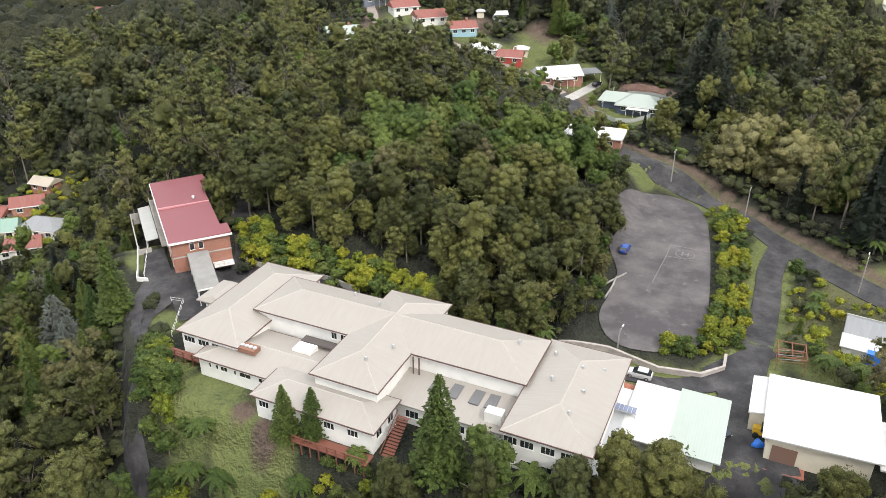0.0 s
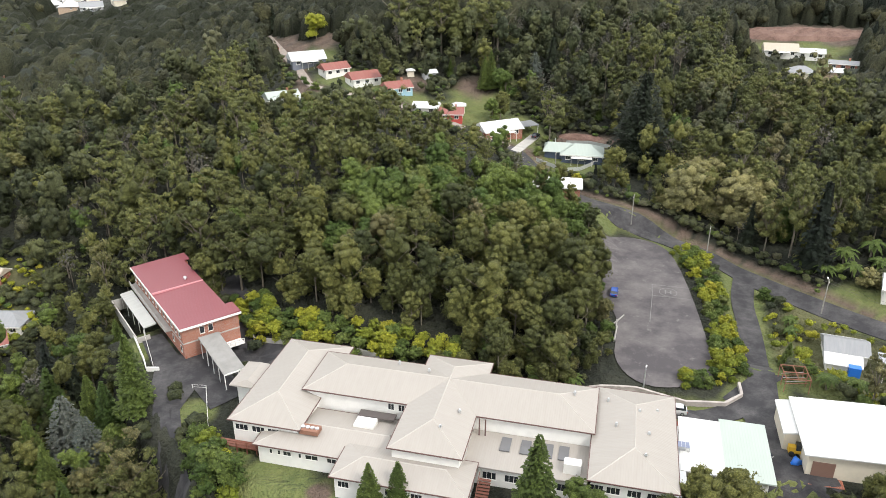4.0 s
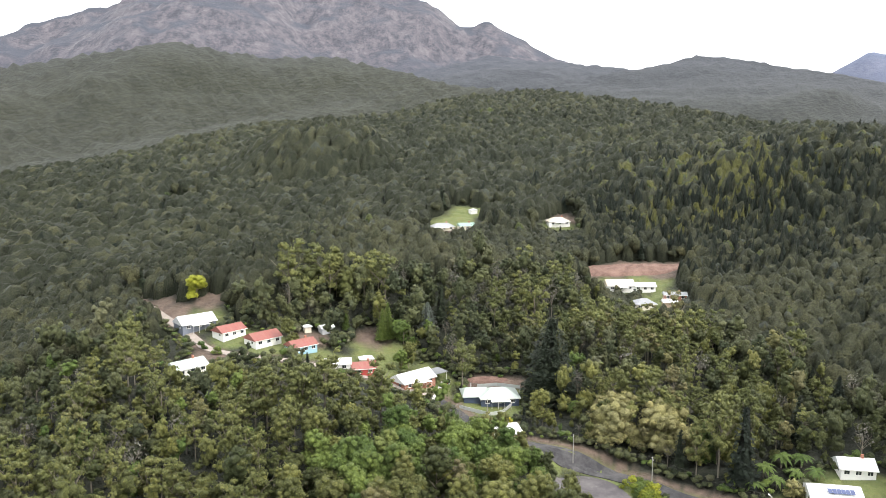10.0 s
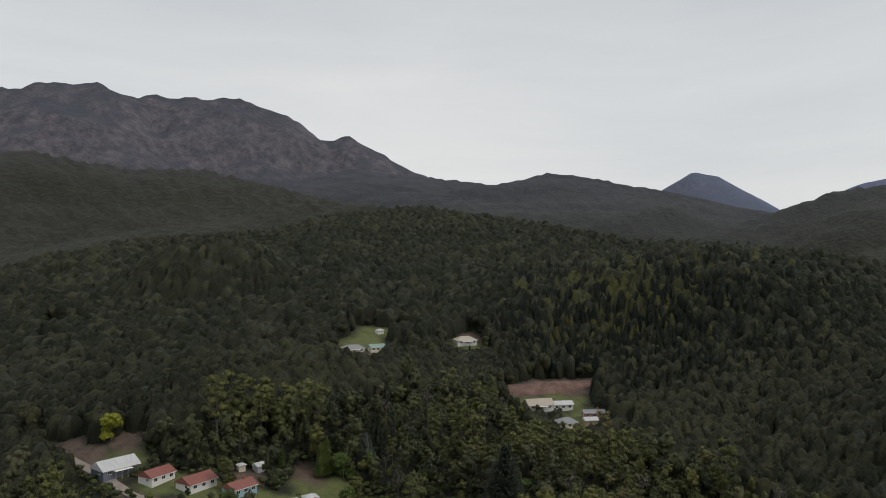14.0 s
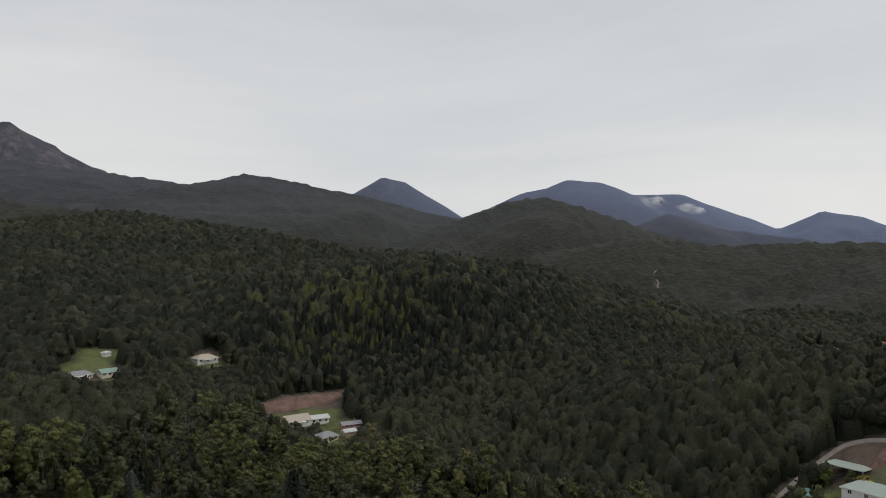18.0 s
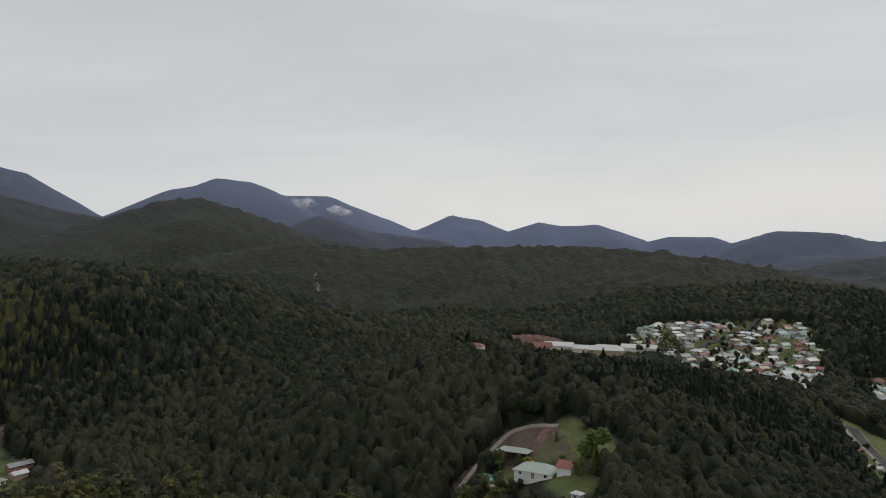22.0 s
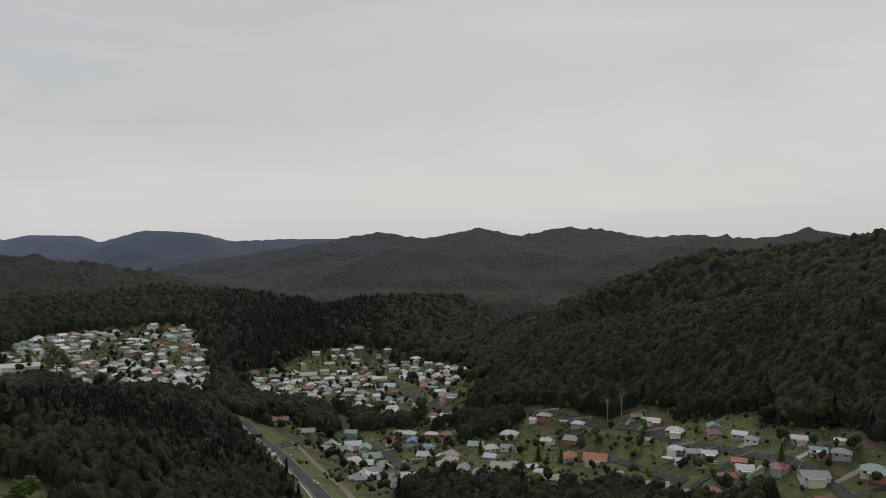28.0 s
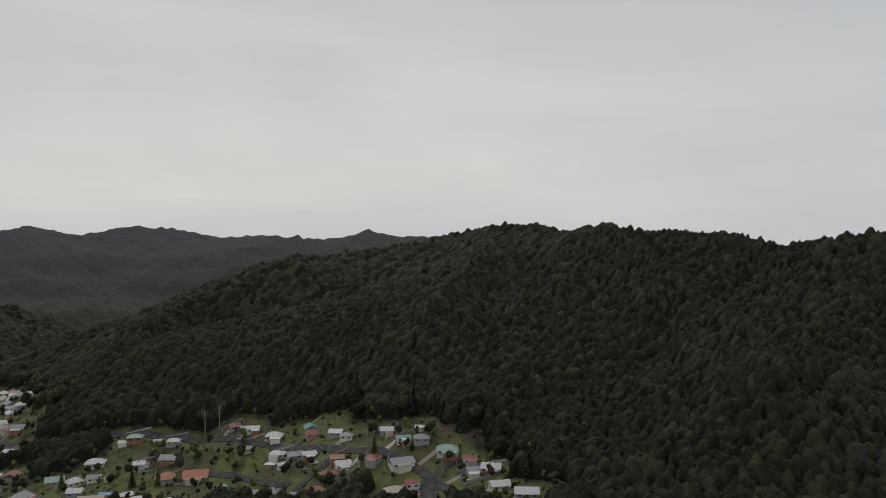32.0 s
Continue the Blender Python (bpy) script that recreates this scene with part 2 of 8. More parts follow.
def lattice(ix, iy, seed):
    h = (ix * 374761393 + iy * 668265263 + seed * 144665) & 0x7FFFFFFF
    h = ((h ^ (h >> 13)) * 1274126177) & 0x7FFFFFFF
    return ((h ^ (h >> 16)) & 0xFFFF) / 65535.0


def rough_field(x, y, size, seed=0, octaves=4):
    """Smooth value noise from -1 to 1, finer octave by octave."""
    total, weight, norm = 0.0, 1.0, 0.0
    for k in range(octaves):
        fx, fy = x / size, y / size
        ix, iy = np.floor(fx).astype(np.int64), np.floor(fy).astype(np.int64)
        u, v = fx - ix, fy - iy
        u, v = u * u * (3 - 2 * u), v * v * (3 - 2 * v)
        a, b = lattice(ix, iy, seed + k), lattice(ix + 1, iy, seed + k)
        c, d = lattice(ix, iy + 1, seed + k), lattice(ix + 1, iy + 1, seed + k)
        total = total + weight * (2 * (a + (b - a) * u + (c - a) * v + (a - b - c + d) * u * v) - 1)
        norm, weight, size = norm + weight, weight * 0.5, size * 0.5
    return total / norm


CRESTS = []


def crest(name, line, slope, rugged=0.1, gully=220.0):
    """A hill, by its crest line in metres and by how steeply its flanks fall."""
    CRESTS.append((name, np.array(line, float), slope, rugged, gully))


crest("mountain_range", [(-371, 4313, 456), (-63, 4321, 660), (277, 4305, 772), (535, 4275, 909), (955, 4191, 952), (1132, 4142, 868),
    (1202, 4121, 897), (1552, 3993, 922), (1778, 3892, 868), (1977, 3732, 717), (2087, 3610, 724), (2265, 3374, 567),
    (2328, 3204, 451)], 0.62, 0.30, 420)
crest("knoll_ridge", [(1640, 2828, 451), (1736, 2522, 403), (1875, 2149, 349), (1916, 2040, 358), (1967, 1989, 386), (1992, 1888, 373),
    (2031, 1517, 296), (1983, 1221, 226), (1873, 1005, 185)], 0.26, 0.13, 400)
crest("dark_spur", [(-233, 1615, 205), (-43, 1621, 245), (43, 1615, 265), (163, 1600, 290), (344, 1612, 265), (455, 1524, 270), (558, 1372, 227),
    (563, 1200, 185)], 0.33, 0.15, 300)
crest("front_ridge", [(88, 903, 88), (255, 958, 137), (353, 949, 162), (413, 917, 171), (469, 798, 152), (500, 628, 128), (508, 483, 104),
    (505, 400, 101), (468, 279, 93)], 0.20, 0.05, 200)
crest("peak_far", [(3558, 2817, 305), (3676, 2655, 454), (3755, 2538, 549), (3831, 2419, 515), (3917, 2271, 402), (4007, 2101, 290)], 0.6, 0.1, 300)
crest("hill_mid", [(1921, 1288, 152), (1845, 1007, 199), (1708, 825, 239), (1733, 762, 253), (1701, 704, 242), (1684, 593, 193), (1524, 415, 142),
    (1443, 303, 119)], 0.33, 0.13, 300)
crest("peak_blue", [(3983, 2209, 185), (4103, 1960, 324), (4185, 1769, 464), (4251, 1590, 502), (4268, 1541, 536), (4325, 1360, 521),
    (4375, 1178, 440), (4433, 913, 440), (4486, 555, 301), (4508, 270, 182)], 0.45, 0.08, 400)
crest("hill_small", [(3356, 923, 183), (3393, 757, 278), (3430, 541, 205), (3360, 193, 156)], 0.4, 0.06, 300)
crest("pale_a", [(4551, 383, 183), (4562, 164, 324), (4562, -34, 285), (4554, -240, 199)], 0.45, 0.1, 300)
crest("pale_b", [(4444, -131, 203), (4427, -370, 275), (4412, -507, 248), (4382, -710, 261), (4332, -961, 172)], 0.45, 0.1, 300)
crest("east_ridge", [(4265, -792, 114), (4199, -1082, 188), (4135, -1301, 187), (4057, -1376, 144), (3836, -1539, 211), (3725, -1792, 197),
    (3737, -1989, 155), (3727, -2404, 171), (3550, -2662, 175)], 0.4, 0.1, 300)
crest("broad_ridge", [(1312, 397, 134), (1338, 244, 121), (1298, 28, 127), (1226, -178, 125), (1156, -267, 116), (1112, -375, 101), (1112, -478, 72),
    (1127, -622, 31)], 0.22, 0.10, 260)
crest("south_hills", [(2662, -1442, 89), (2496, -1714, 140), (2264, -1859, 186), (1981, -1880, 153), (1638, -1800, 191), (1537, -1890, 164),
    (1479, -2066, 197), (1384, -2134, 190), (1181, -2028, 157), (911, -1952, 163), (722, -1931, 152), (615, -1974, 176), (504, -1907, 158),
    (347, -1951, 159)], 0.25, 0.11, 300)
crest("mid_spur", [(1458, -874, 8), (1467, -1012, 44), (1590, -1356, 130), (1465, -1494, 114)], 0.3, 0.09, 200)
crest("pine_spur", [(650, -344, 8), (710, -441, 31), (742, -607, 49), (655, -797, 51), (587, -854, 43)], 0.3, 0.03, 150)
crest("south_ridge", [(405, -554, 47), (279, -579, 89), (247, -627, 113), (111, -655, 131), (37, -675, 146), (3, -628, 150), (-43, -581, 151),
    (-73, -558, 145), (-113, -520, 149), (-134, -507, 145), (-194, -491, 144), (-228, -459, 134), (-266, -438, 140), (-324, -421, 139),
    (-373, -399, 133)], 0.41, 0.12, 140)
crest("west_rib", [(-113, -520, 149), (-149, -436, 123), (-178, -388, 101), (-198, -292, 83), (-207, -261, 66)], 0.62, 0.03, 90)
crest("middle_rib", [(3, -628, 150), (-11, -519, 129), (0, -426, 103), (11, -388, 74)], 0.62, 0.03, 90)
crest("east_rib", [(200, -600, 122), (273, -523, 82), (267, -425, 57)], 0.62, 0.03, 90)
crest("south_spur", [(-43, -581, 146), (-106, -480, 111), (-141, -387, 83), (-182, -305, 57)], 0.5, 0.03, 120)

PADS = []


def pad(x, y, half_u, half_v, turn, z, fade):
    """Levelled ground: a turned rectangle at height z, easing into the slope round it."""
    PADS.append((x, y, half_u, half_v, radians(turn), z, fade))


TURN = -24.5  # the main building's axis
pad(-7.5, 99.5, 38, 17, TURN, 2.6, 9)
pad(48, 141, 10, 36, TURN, 1.8, 7)
pad(52, 95, 12, 16, TURN, 1.4, 7)
pad(-55, 130, 8, 22, 25, 0.8, 7)


def from_crest(x, y, line, slope):
    """The height that a hill's flanks give, and the distance to its crest."""
    best, far = np.full(x.shape, -1e9), np.full(x.shape, 1e9)
    for (ax, ay, az), (bx, by, bz) in zip(line[:-1], line[1:]):
        dx, dy = bx - ax, by - ay
        s = np.clip(((x - ax) * dx + (y - ay) * dy) / (dx * dx + dy * dy), 0, 1)
        d = np.hypot(x - ax - s * dx, y - ay - s * dy)
        best, far = np.maximum(best, az + s * (bz - az) - slope * d), np.minimum(far, d)
    return best, far


def ground(x, y):
    """The height of the ground, for arrays of places."""
    x, y = np.asarray(x, float), np.asarray(y, float)
    z = np.full(x.shape, 20.0)
    for rises in RISES:
        for cx, cy, h, w in rises:
            z = z + h * np.exp(-((x - cx) ** 2 + (y - cy) ** 2) / (2 * w * w))
    away = np.clip((np.hypot(x - 80, np.where(y < 130, 0.75, 1.0) * (y - 130)) - 480) / 260, 0, 1)
    away = away * away * (3 - 2 * away)
    basin = 40 * np.exp(-(((x - 640) / 230) ** 2 + ((y + 480) / 190) ** 2) / 2)
    z = z * (1 - away) + (19 - basin + 5 * rough_field(x, y, 300, 3)) * away
    z = z + rough_field(x, y, 60, 9, 3) * (1.2 + 3 * away)
    for _, line, slope, rugged, gully in CRESTS:
        h, d = from_crest(x, y, line, slope)
        cut = rough_field(x, y, gully, len(line), 5)
        h = h + (0.2 * slope + rugged) * np.minimum(d, 60 + 290 * away) * cut - 12 * (1 - away) * np.clip(d / 150, 0, 1) + (0.02 + 0.12 * max(rugged - 0.1, 0)) * (h - 60) * rough_field(x, y, gully * 0.35, 5, 3)
        if rugged > 0.2:
            h = h + 0.035 * np.clip(h - 150, 0, 500) * rough_field(x, y, 55, 15, 2)
        k = 3 + 5 * away
        z = np.maximum(z, h) + k * np.exp(-np.abs(z - h) / k) * 0.3
    for cx, cy, hu, hv, a, pz, fade in PADS:
        u, v = (x - cx) * math.cos(a) + (y - cy) * math.sin(a), -(x - cx) * math.sin(a) + (y - cy) * math.cos(a)
        d = np.hypot(np.maximum(np.abs(u) - hu, 0), np.maximum(np.abs(v) - hv, 0))
        s = np.clip(1 - d / fade, 0, 1)
        s = s * s * (3 - 2 * s)
        z = z * (1 - s) + pz * s
    return z


GX, GY = np.arange(-460.0, 900.1, 2.0), np.arange(-740.0, 800.1, 2.0)
GRID = ground(*np.meshgrid(GX, GY))


def high(x, y):
    """The height of the ground at one place, from a fine grid over the middle of the plan."""
    i, j = (x - GX[0]) / 2.0, (y - GY[0]) / 2.0
    if not (0 <= i < len(GX) - 1 and 0 <= j < len(GY) - 1):
        return float(ground(np.array([x]), np.array([y]))[0])
    i0, j0 = int(i), int(j)
    u, v = i - i0, j - j0
    low, top = GRID[j0, i0] * (1 - u) + GRID[j0, i0 + 1] * u, GRID[j0 + 1, i0] * (1 - u) + GRID[j0 + 1, i0 + 1] * u
    return float(low * (1 - v) + top * v)


# ---- end of terrain ----


# ---- plan: roads, lawns and clearings ----
CLEAR = []  # x, y, radius, what grows there: g grass, b bare soil, s scrub, n nothing


def clear(x, y, r, kind="g"):
    CLEAR.append((x, y, r, kind))


def along(line, gap):
    """Points every gap metres along a line, with the way ahead."""
    out = []
    for a, b in zip(line[:-1], line[1:]):
        a, b = Vector(a[:2]), Vector(b[:2])
        n = max(1, round((b - a).length / gap))
        out += [(a.lerp(b, i / n), (b - a).normalized()) for i in range(n)]
    return out + [(Vector(line[-1][:2]), (Vector(line[-1][:2]) - Vector(line[-2][:2])).normalized())]


def soften(line, rounds=2):
    """Cuts the corners of a line."""
    pts = [Vector(p[:2]) for p in line]
    for _ in range(rounds):
        pts = [pts[0]] + [q for a, b in zip(pts[:-1], pts[1:]) for q in (a.lerp(b, 0.25), a.lerp(b, 0.75))] + [pts[-1]]
    return pts


ROADS = []


def lay(name, label, line, width, kind="asphalt", verge="g", extra=3.0):
    pts = soften(line)
    ROADS.append((name, label, pts, width, kind))
    for p, _ in along(pts, 4.0):
        clear(p.x, p.y, width / 2 + extra, verge)


lay("road", "narrow asphalt road with worn wheel tracks climbing the hill", [(38, 233), (40.5, 224), (40, 207), (47, 191), (54, 184.5), (63, 176), (71, 160.5), (78, 147.5), (86, 132.5), (96, 115), (118, 82), (150, 70)], 5.6, "asphalt", "g", 1.6)
for p, w in along(ROADS[0][2], 4.0):
    clear(p.x - w.y * 4.6, p.y + w.x * 4.6, 2.4, "b")
lay("driveway", "dark asphalt drive past the workshop", [(76, 150), (70, 141), (66, 131), (59.5, 117.5), (53.5, 106), (48, 96), (43, 84), (40, 76)], 5.2)
lay("driveway", "dark asphalt drive below a low stone retaining wall", [(54, 107), (48, 101), (40, 99), (32, 100.5), (24, 104.5), (17, 108.5)], 4.4)
lay("driveway", "dark asphalt service drive beside the garden", [(-44, 147), (-52, 141), (-58, 131), (-59.5, 121.5), (-56.7, 112.5), (-53.2, 101), (-51, 94), (-46.2, 84.5), (-41.5, 77.5), (-34, 68)], 3.8, "asphalt", "n", 0.6)
lay("lane", "gravel lane in front of the hillside cottages", [(-41, 360), (-36, 335), (-27, 300), (-25, 284), (-9, 270), (18, 254), (30, 240), (38, 233)], 3.4, "gravel", "b", 2.0)
lay("driveway", "concrete driveway beside a brick house", [(39, 229), (44, 236), (50, 243)], 3.2, "concrete")
lay("highway", "wide asphalt highway with pale kerbs through the town", [(344.4, -181.9), (316.6, -175.6), (282.8, -172.7), (214, -146.4), (170.2, -129.3), (119.7, -104)], 8.6, "asphalt", "g", 12.0)
for p, w in along(ROADS[-1][2], 8.0):
    for off in (19, 31):
        clear(p.x - w.y * off, p.y + w.x * off, 9.0, "g" if off < 25 else "s")
lay("street", "asphalt side street meeting the highway", [(293.3, -177.9), (312, -201.3), (326.4, -221.8), (326.7, -251.6), (311, -266.7), (271.3, -250.8), (218.1, -226.9), (175.5, -208.3)], 6.0)
lay("street", "asphalt back street between houses", [(438.3, -317.2), (417.7, -307.9), (364.6, -288.9), (342, -271.6)], 4.5)
lay("street", "asphalt street climbing between cottages", [(620.3, -496.3), (533.3, -461), (397.6, -385.8), (305.9, -335.9), (267.3, -321.3), (216.2, -327.4), (179.5, -330.6), (147.6, -327.3), (110.4, -326), (44.8, -298.7), (26.6, -289.4), (-2.7, -278.8), (-25.3, -266.8), (-40.7, -254), (-65.2, -232.9), (-89.2, -209.6)], 5.6)
lay("street", "asphalt side street with a rounded kerb", [(25.9, -288.1), (33.2, -273.4), (37.2, -264.1), (38.5, -252.2), (45.2, -228.2)], 5.2)
lay("street", "asphalt lane between cottages", [(129, -297.4), (97.1, -289), (71.8, -276.8), (45.2, -265.5)], 4.4)
lay("street", "broad grey asphalt yard street", [(-33.3, -257.5), (-38.6, -241.5), (-43.9, -224.2)], 9.0)
lay("street", "asphalt street through the far town", [(741, -166), (663, -166.9), (594.7, -161.9), (521.4, -158.1), (471.2, -158.3)], 8.0)
lay("street", "asphalt street through the far town", [(667, -172), (707, -219), (765, -268), (788, -292)], 6.5)
lay("track", "narrow gravel track up the yard", [(160, 68), (171, 59), (176, 53), (181, 48), (183, 43), (182, 35), (176, 26)], 2.2, "gravel", "b", 1.5)
lay("track", "pale gravel track on the dark hillside", [(1048, 300), (1062, 306), (1075, 304), (1100, 322), (1122, 318)], 1.4, "gravel", "b", 0.6)

# lawns, yards and bare ground
for x, y, r, k in (
    (-38, 96, 8, "g"), (-32, 90, 6, "g"), (-45, 103, 5, "g"), (-52, 119, 5, "g"), (-27, 85, 5, "g"), (-31, 92, 2.5, "b"), (-27, 88, 2.5, "b"), (-64, 143, 5, "g"), (-67, 152, 5, "g"),
    (-10, 100, 20, "n"), (12, 96, 20, "n"), (-32, 112, 18, "n"), (20, 88, 16, "n"), (36, 92, 12, "n"), (54, 92, 14, "n"), (0, 82, 10, "n"),
    (33, 113, 6, "n"), (40, 122, 11, "n"), (44, 134, 12, "n"), (49, 146, 12, "n"), (52, 158, 12, "n"), (56, 170, 10, "n"),
    (63, 168, 5, "g"), (57, 183, 5, "g"), (50, 180, 5, "g"), (34, 160, 4, "g"), (65, 160, 5, "g"), (-55, 140, 13, "n"), (-60, 152, 12, "n"), (-65, 163, 11, "n"), (-46, 127, 10, "n"),
    (73, 118, 9, "s"), (80, 128, 9, "s"), (82, 116, 9, "s"), (90, 108, 9, "s"), (74, 105, 8, "s"), (66, 104, 6, "g"),
    (95, 130, 10, "g"), (104, 124, 10, "g"), (110, 132, 9, "g"), (118, 126, 9, "g"), (84, 100, 8, "b"),
    (36, 268, 13, "g"), (30, 258, 10, "g"), (24, 249, 9, "g"), (38, 280, 8, "b"), (14, 284, 8, "b"), (54, 221, 14, "g"), (66, 224, 8, "g"),
    (62, 236, 8, "b"), (72, 232, 6, "b"), (36, 238, 10, "g"), (47, 250, 9, "g"), (-22, 316, 12, "g"), (-30, 330, 9, "b"), (-34, 342, 8, "b"),
    (-16, 330, 8, "b"), (-14, 292, 11, "g"), (-4, 282, 11, "g"), (8, 274, 10, "g"), (-34, 270, 9, "g"), (-26, 278, 8, "b"), (16, 263, 9, "g"),
    (178, 292, 12, "g"), (190, 290, 13, "g"), (170, 300, 9, "g"), (168, 264, 9, "g"), (180, 270, 10, "g"), (196, 312, 10, "b"), (208, 306, 10, "b"), (184, 312, 9, "b"), (218, 299, 10, "b"), (204, 296, 9, "b"), (173, 314, 8, "b"), (160, 296, 7, "g"),
    (136, 410, 13, "b"), (152, 424, 17, "g"), (168, 436, 15, "g"), (140, 398, 9, "g"), (204, 386, 12, "g"), (216, 396, 10, "b"),
    (149, 16, 11, "g"), (139, 13, 10, "g"), (159, 20, 8, "g"), (174, 22, 8, "g"), (130, 29, 9, "g"), (124, 26, 9, "g"), (172, 32, 7, "b"), (156, 28, 6, "b"), (148, 27, 5, "s"), (140, 23, 5, "s"), (176, 40, 8, "b"), (165, 44, 9, "b"), (152, 38, 9, "s"), (141, 36, 10, "n"), (152, 50, 8, "g"), (162, 30, 6, "s"),
    (620, -10, 34, "b"), (660, -20, 34, "b"), (640, -60, 30, "g"), (660, -105, 26, "g"), (500, 58, 12, "b"), (436, 46, 14, "g"), (680, 10, 26, "b"), (560, 30, 20, "b"),
    (-30, 131, 6, "n"), (-22, 127, 5, "n"), (-38, 136, 6, "n"), (-12, 123, 5, "n"), (0, 119, 4, "n"), (-128, 548, 12, "g"), (-150, 735, 10, "g"), (44, 726, 18, "g"), (18, 586, 12, "g"), (-100, 192, 6, "s"), (-106, 174, 10, "s"), (-116, 184, 9, "s"), (-111, 197, 7, "s"), (-168, 386, 12, "g"),
    (-14.7, -301.4, 5, "b"), (-30.6, -300, 6, "b"), (-49.2, -294.7, 5, "b"),
):
    clear(x, y, r, k)

HOUSES = []


def row_of_houses(rows):
    for x, y, w, turn, kind in rows:
        HOUSES.append((x, y, w, turn, kind))
        clear(x, y, w * 0.5 + 9.0, "g")


row_of_houses([
    (183.5, -324, 9.7, -155, "g"), (188.8, -318.7, 4.9, -160, "w"), (164.9, -322.6, 6.0, -150, "g"), (154.2, -322.6, 8.1, -161, "w"), (146.3, -306.7, 10.4, -165, "d"),
    (117, -289.4, 13.6, -152, "o"), (90.4, -273.4, 5.2, -131, "g"), (58.5, -260.1, 11.2, -139, "d"), (118.3, -335.9, 6.8, -139, "r"), (109, -333.3, 4.9, -163, "g"),
    (102.4, -330.6, 7.5, -150, "w"), (82.4, -321.3, 9.9, -163, "w"), (94.4, -309.3, 6.4, -165, "d"), (69.1, -298.7, 8.6, -171, "w"), (69.1, -289.4, 5.3, -165, "w"),
    (59.8, -285.4, 4.8, -135, "w"), (55.8, -293.4, 8.4, -140, "d"), (45.2, -289.4, 7.6, -142, "w"), (54.5, -314.7, 7.6, -143, "r"), (35.9, -306.7, 7.4, -171, "w"),
    (26.6, -300, 6.8, -167, "d"), (23.9, -278.8, 6.9, -152, "o"),
])
row_of_houses([
    (17.2, -270.8, 7.8, -148, "w"), (21.2, -264.1, 11.0, -141, "r"), (23.9, -250.8, 8.6, -139, "o"), (35.9, -250.8, 5.4, -173, "d"), (2.6, -300, 7.1, -157, "w"),
    (-10.7, -288.1, 7.3, -155, "t"), (-21.3, -288.1, 8.0, -164, "d"), (-17.3, -298.7, 4.5, -178, "w"), (-37.3, -281.4, 11.1, -167, "g"), (-0, -270.8, 7.8, -178, "r"),
    (-16, -268.1, 11.9, -143, "d"), (-55.9, -265.5, 9.5, -152, "d"), (-50.6, -276.1, 6.9, -166, "r"), (-63.9, -265.5, 9.4, -178, "w"), (-71.9, -242.8, 8.8, -152, "w"),
    (-86.5, -229.5, 10.2, -169, "w"), (-26.6, -250.8, 7.2, -147, "r"), (-20, -245.5, 9.2, -147, "c"), (362.2, -223.2, 11.9, -122, "r"), (339.8, -232.8, 11.5, -128, "d"),
    (285.5, -155.7, 8.0, -116, "r"), (254.7, -149.5, 6.2, -125, "w"),
])
row_of_houses([
    (294.3, -217.7, 8.4, -141, "c"), (244.4, -213.4, 11.6, -137, "w"), (218.1, -198.9, 11.0, -116, "d"), (268.5, -221.9, 7.6, -148, "r"), (195.5, -192.3, 9.4, -151, "d"),
    (188.8, -201.6, 9.5, -127, "w"), (198.1, -246.8, 9.2, -145, "c"), (172.9, -220.2, 8.5, -134, "b"), (570, -387.6, 18.7, -125, "c"), (616.7, -458.6, 8.8, -133, "w"),
    (610.6, -475.1, 7.9, -105, "w"), (609.8, -489.7, 9.9, -141, "w"), (602.4, -500.9, 8.0, -133, "b"), (591.8, -520.8, 7.1, -143, "w"), (563.9, -546.1, 10.2, -127, "w"),
    (472.1, -480.9, 8.1, -143, "w"), (404.3, -455.6, 9.3, -142, "w"), (363.1, -427.7, 7.9, -125, "w"), (292.6, -375.8, 7.0, -145, "w"), (464.1, -441, 12.1, -129, "w"),
    (425.6, -425.1, 9.9, -115, "w"), (357.7, -381.2, 8.2, -151, "t"),
])
row_of_houses([
    (299.2, -349.2, 10.2, -155, "d"), (542.4, -444.8, 10.0, -140, "r"), (558, -424.4, 10.0, -115, "w"), (543.7, -430.5, 9.0, -123, "w"), (468.1, -391.8, 9.0, -140, "w"),
    (482.8, -419.7, 15.3, -137, "w"), (437.5, -395.8, 11.2, -145, "w"), (400.3, -358.6, 14.9, -132, "d"), (373.7, -358.6, 10.2, -152, "d"), (339.1, -345.2, 8.7, -124, "g"),
    (392.3, -331.9, 13.6, -111, "w"), (348.4, -329.3, 8.6, -111, "w"), (323.2, -328, 8.4, -122, "w"), (291.2, -318.7, 8.1, -114, "r"), (275.3, -317.3, 7.9, -156, "w"),
    (449.6, -352.7, 7.7, -137, "d"), (467.5, -356.6, 7.9, -106, "w"), (437, -358.1, 6.9, -116, "w"), (546.5, -330.8, 9.4, -126, "w"), (495.5, -284.4, 12.6, -101, "d"),
    (552.1, -345, 7.8, -117, "w"), (459.8, -280, 10.4, -108, "w"),
])
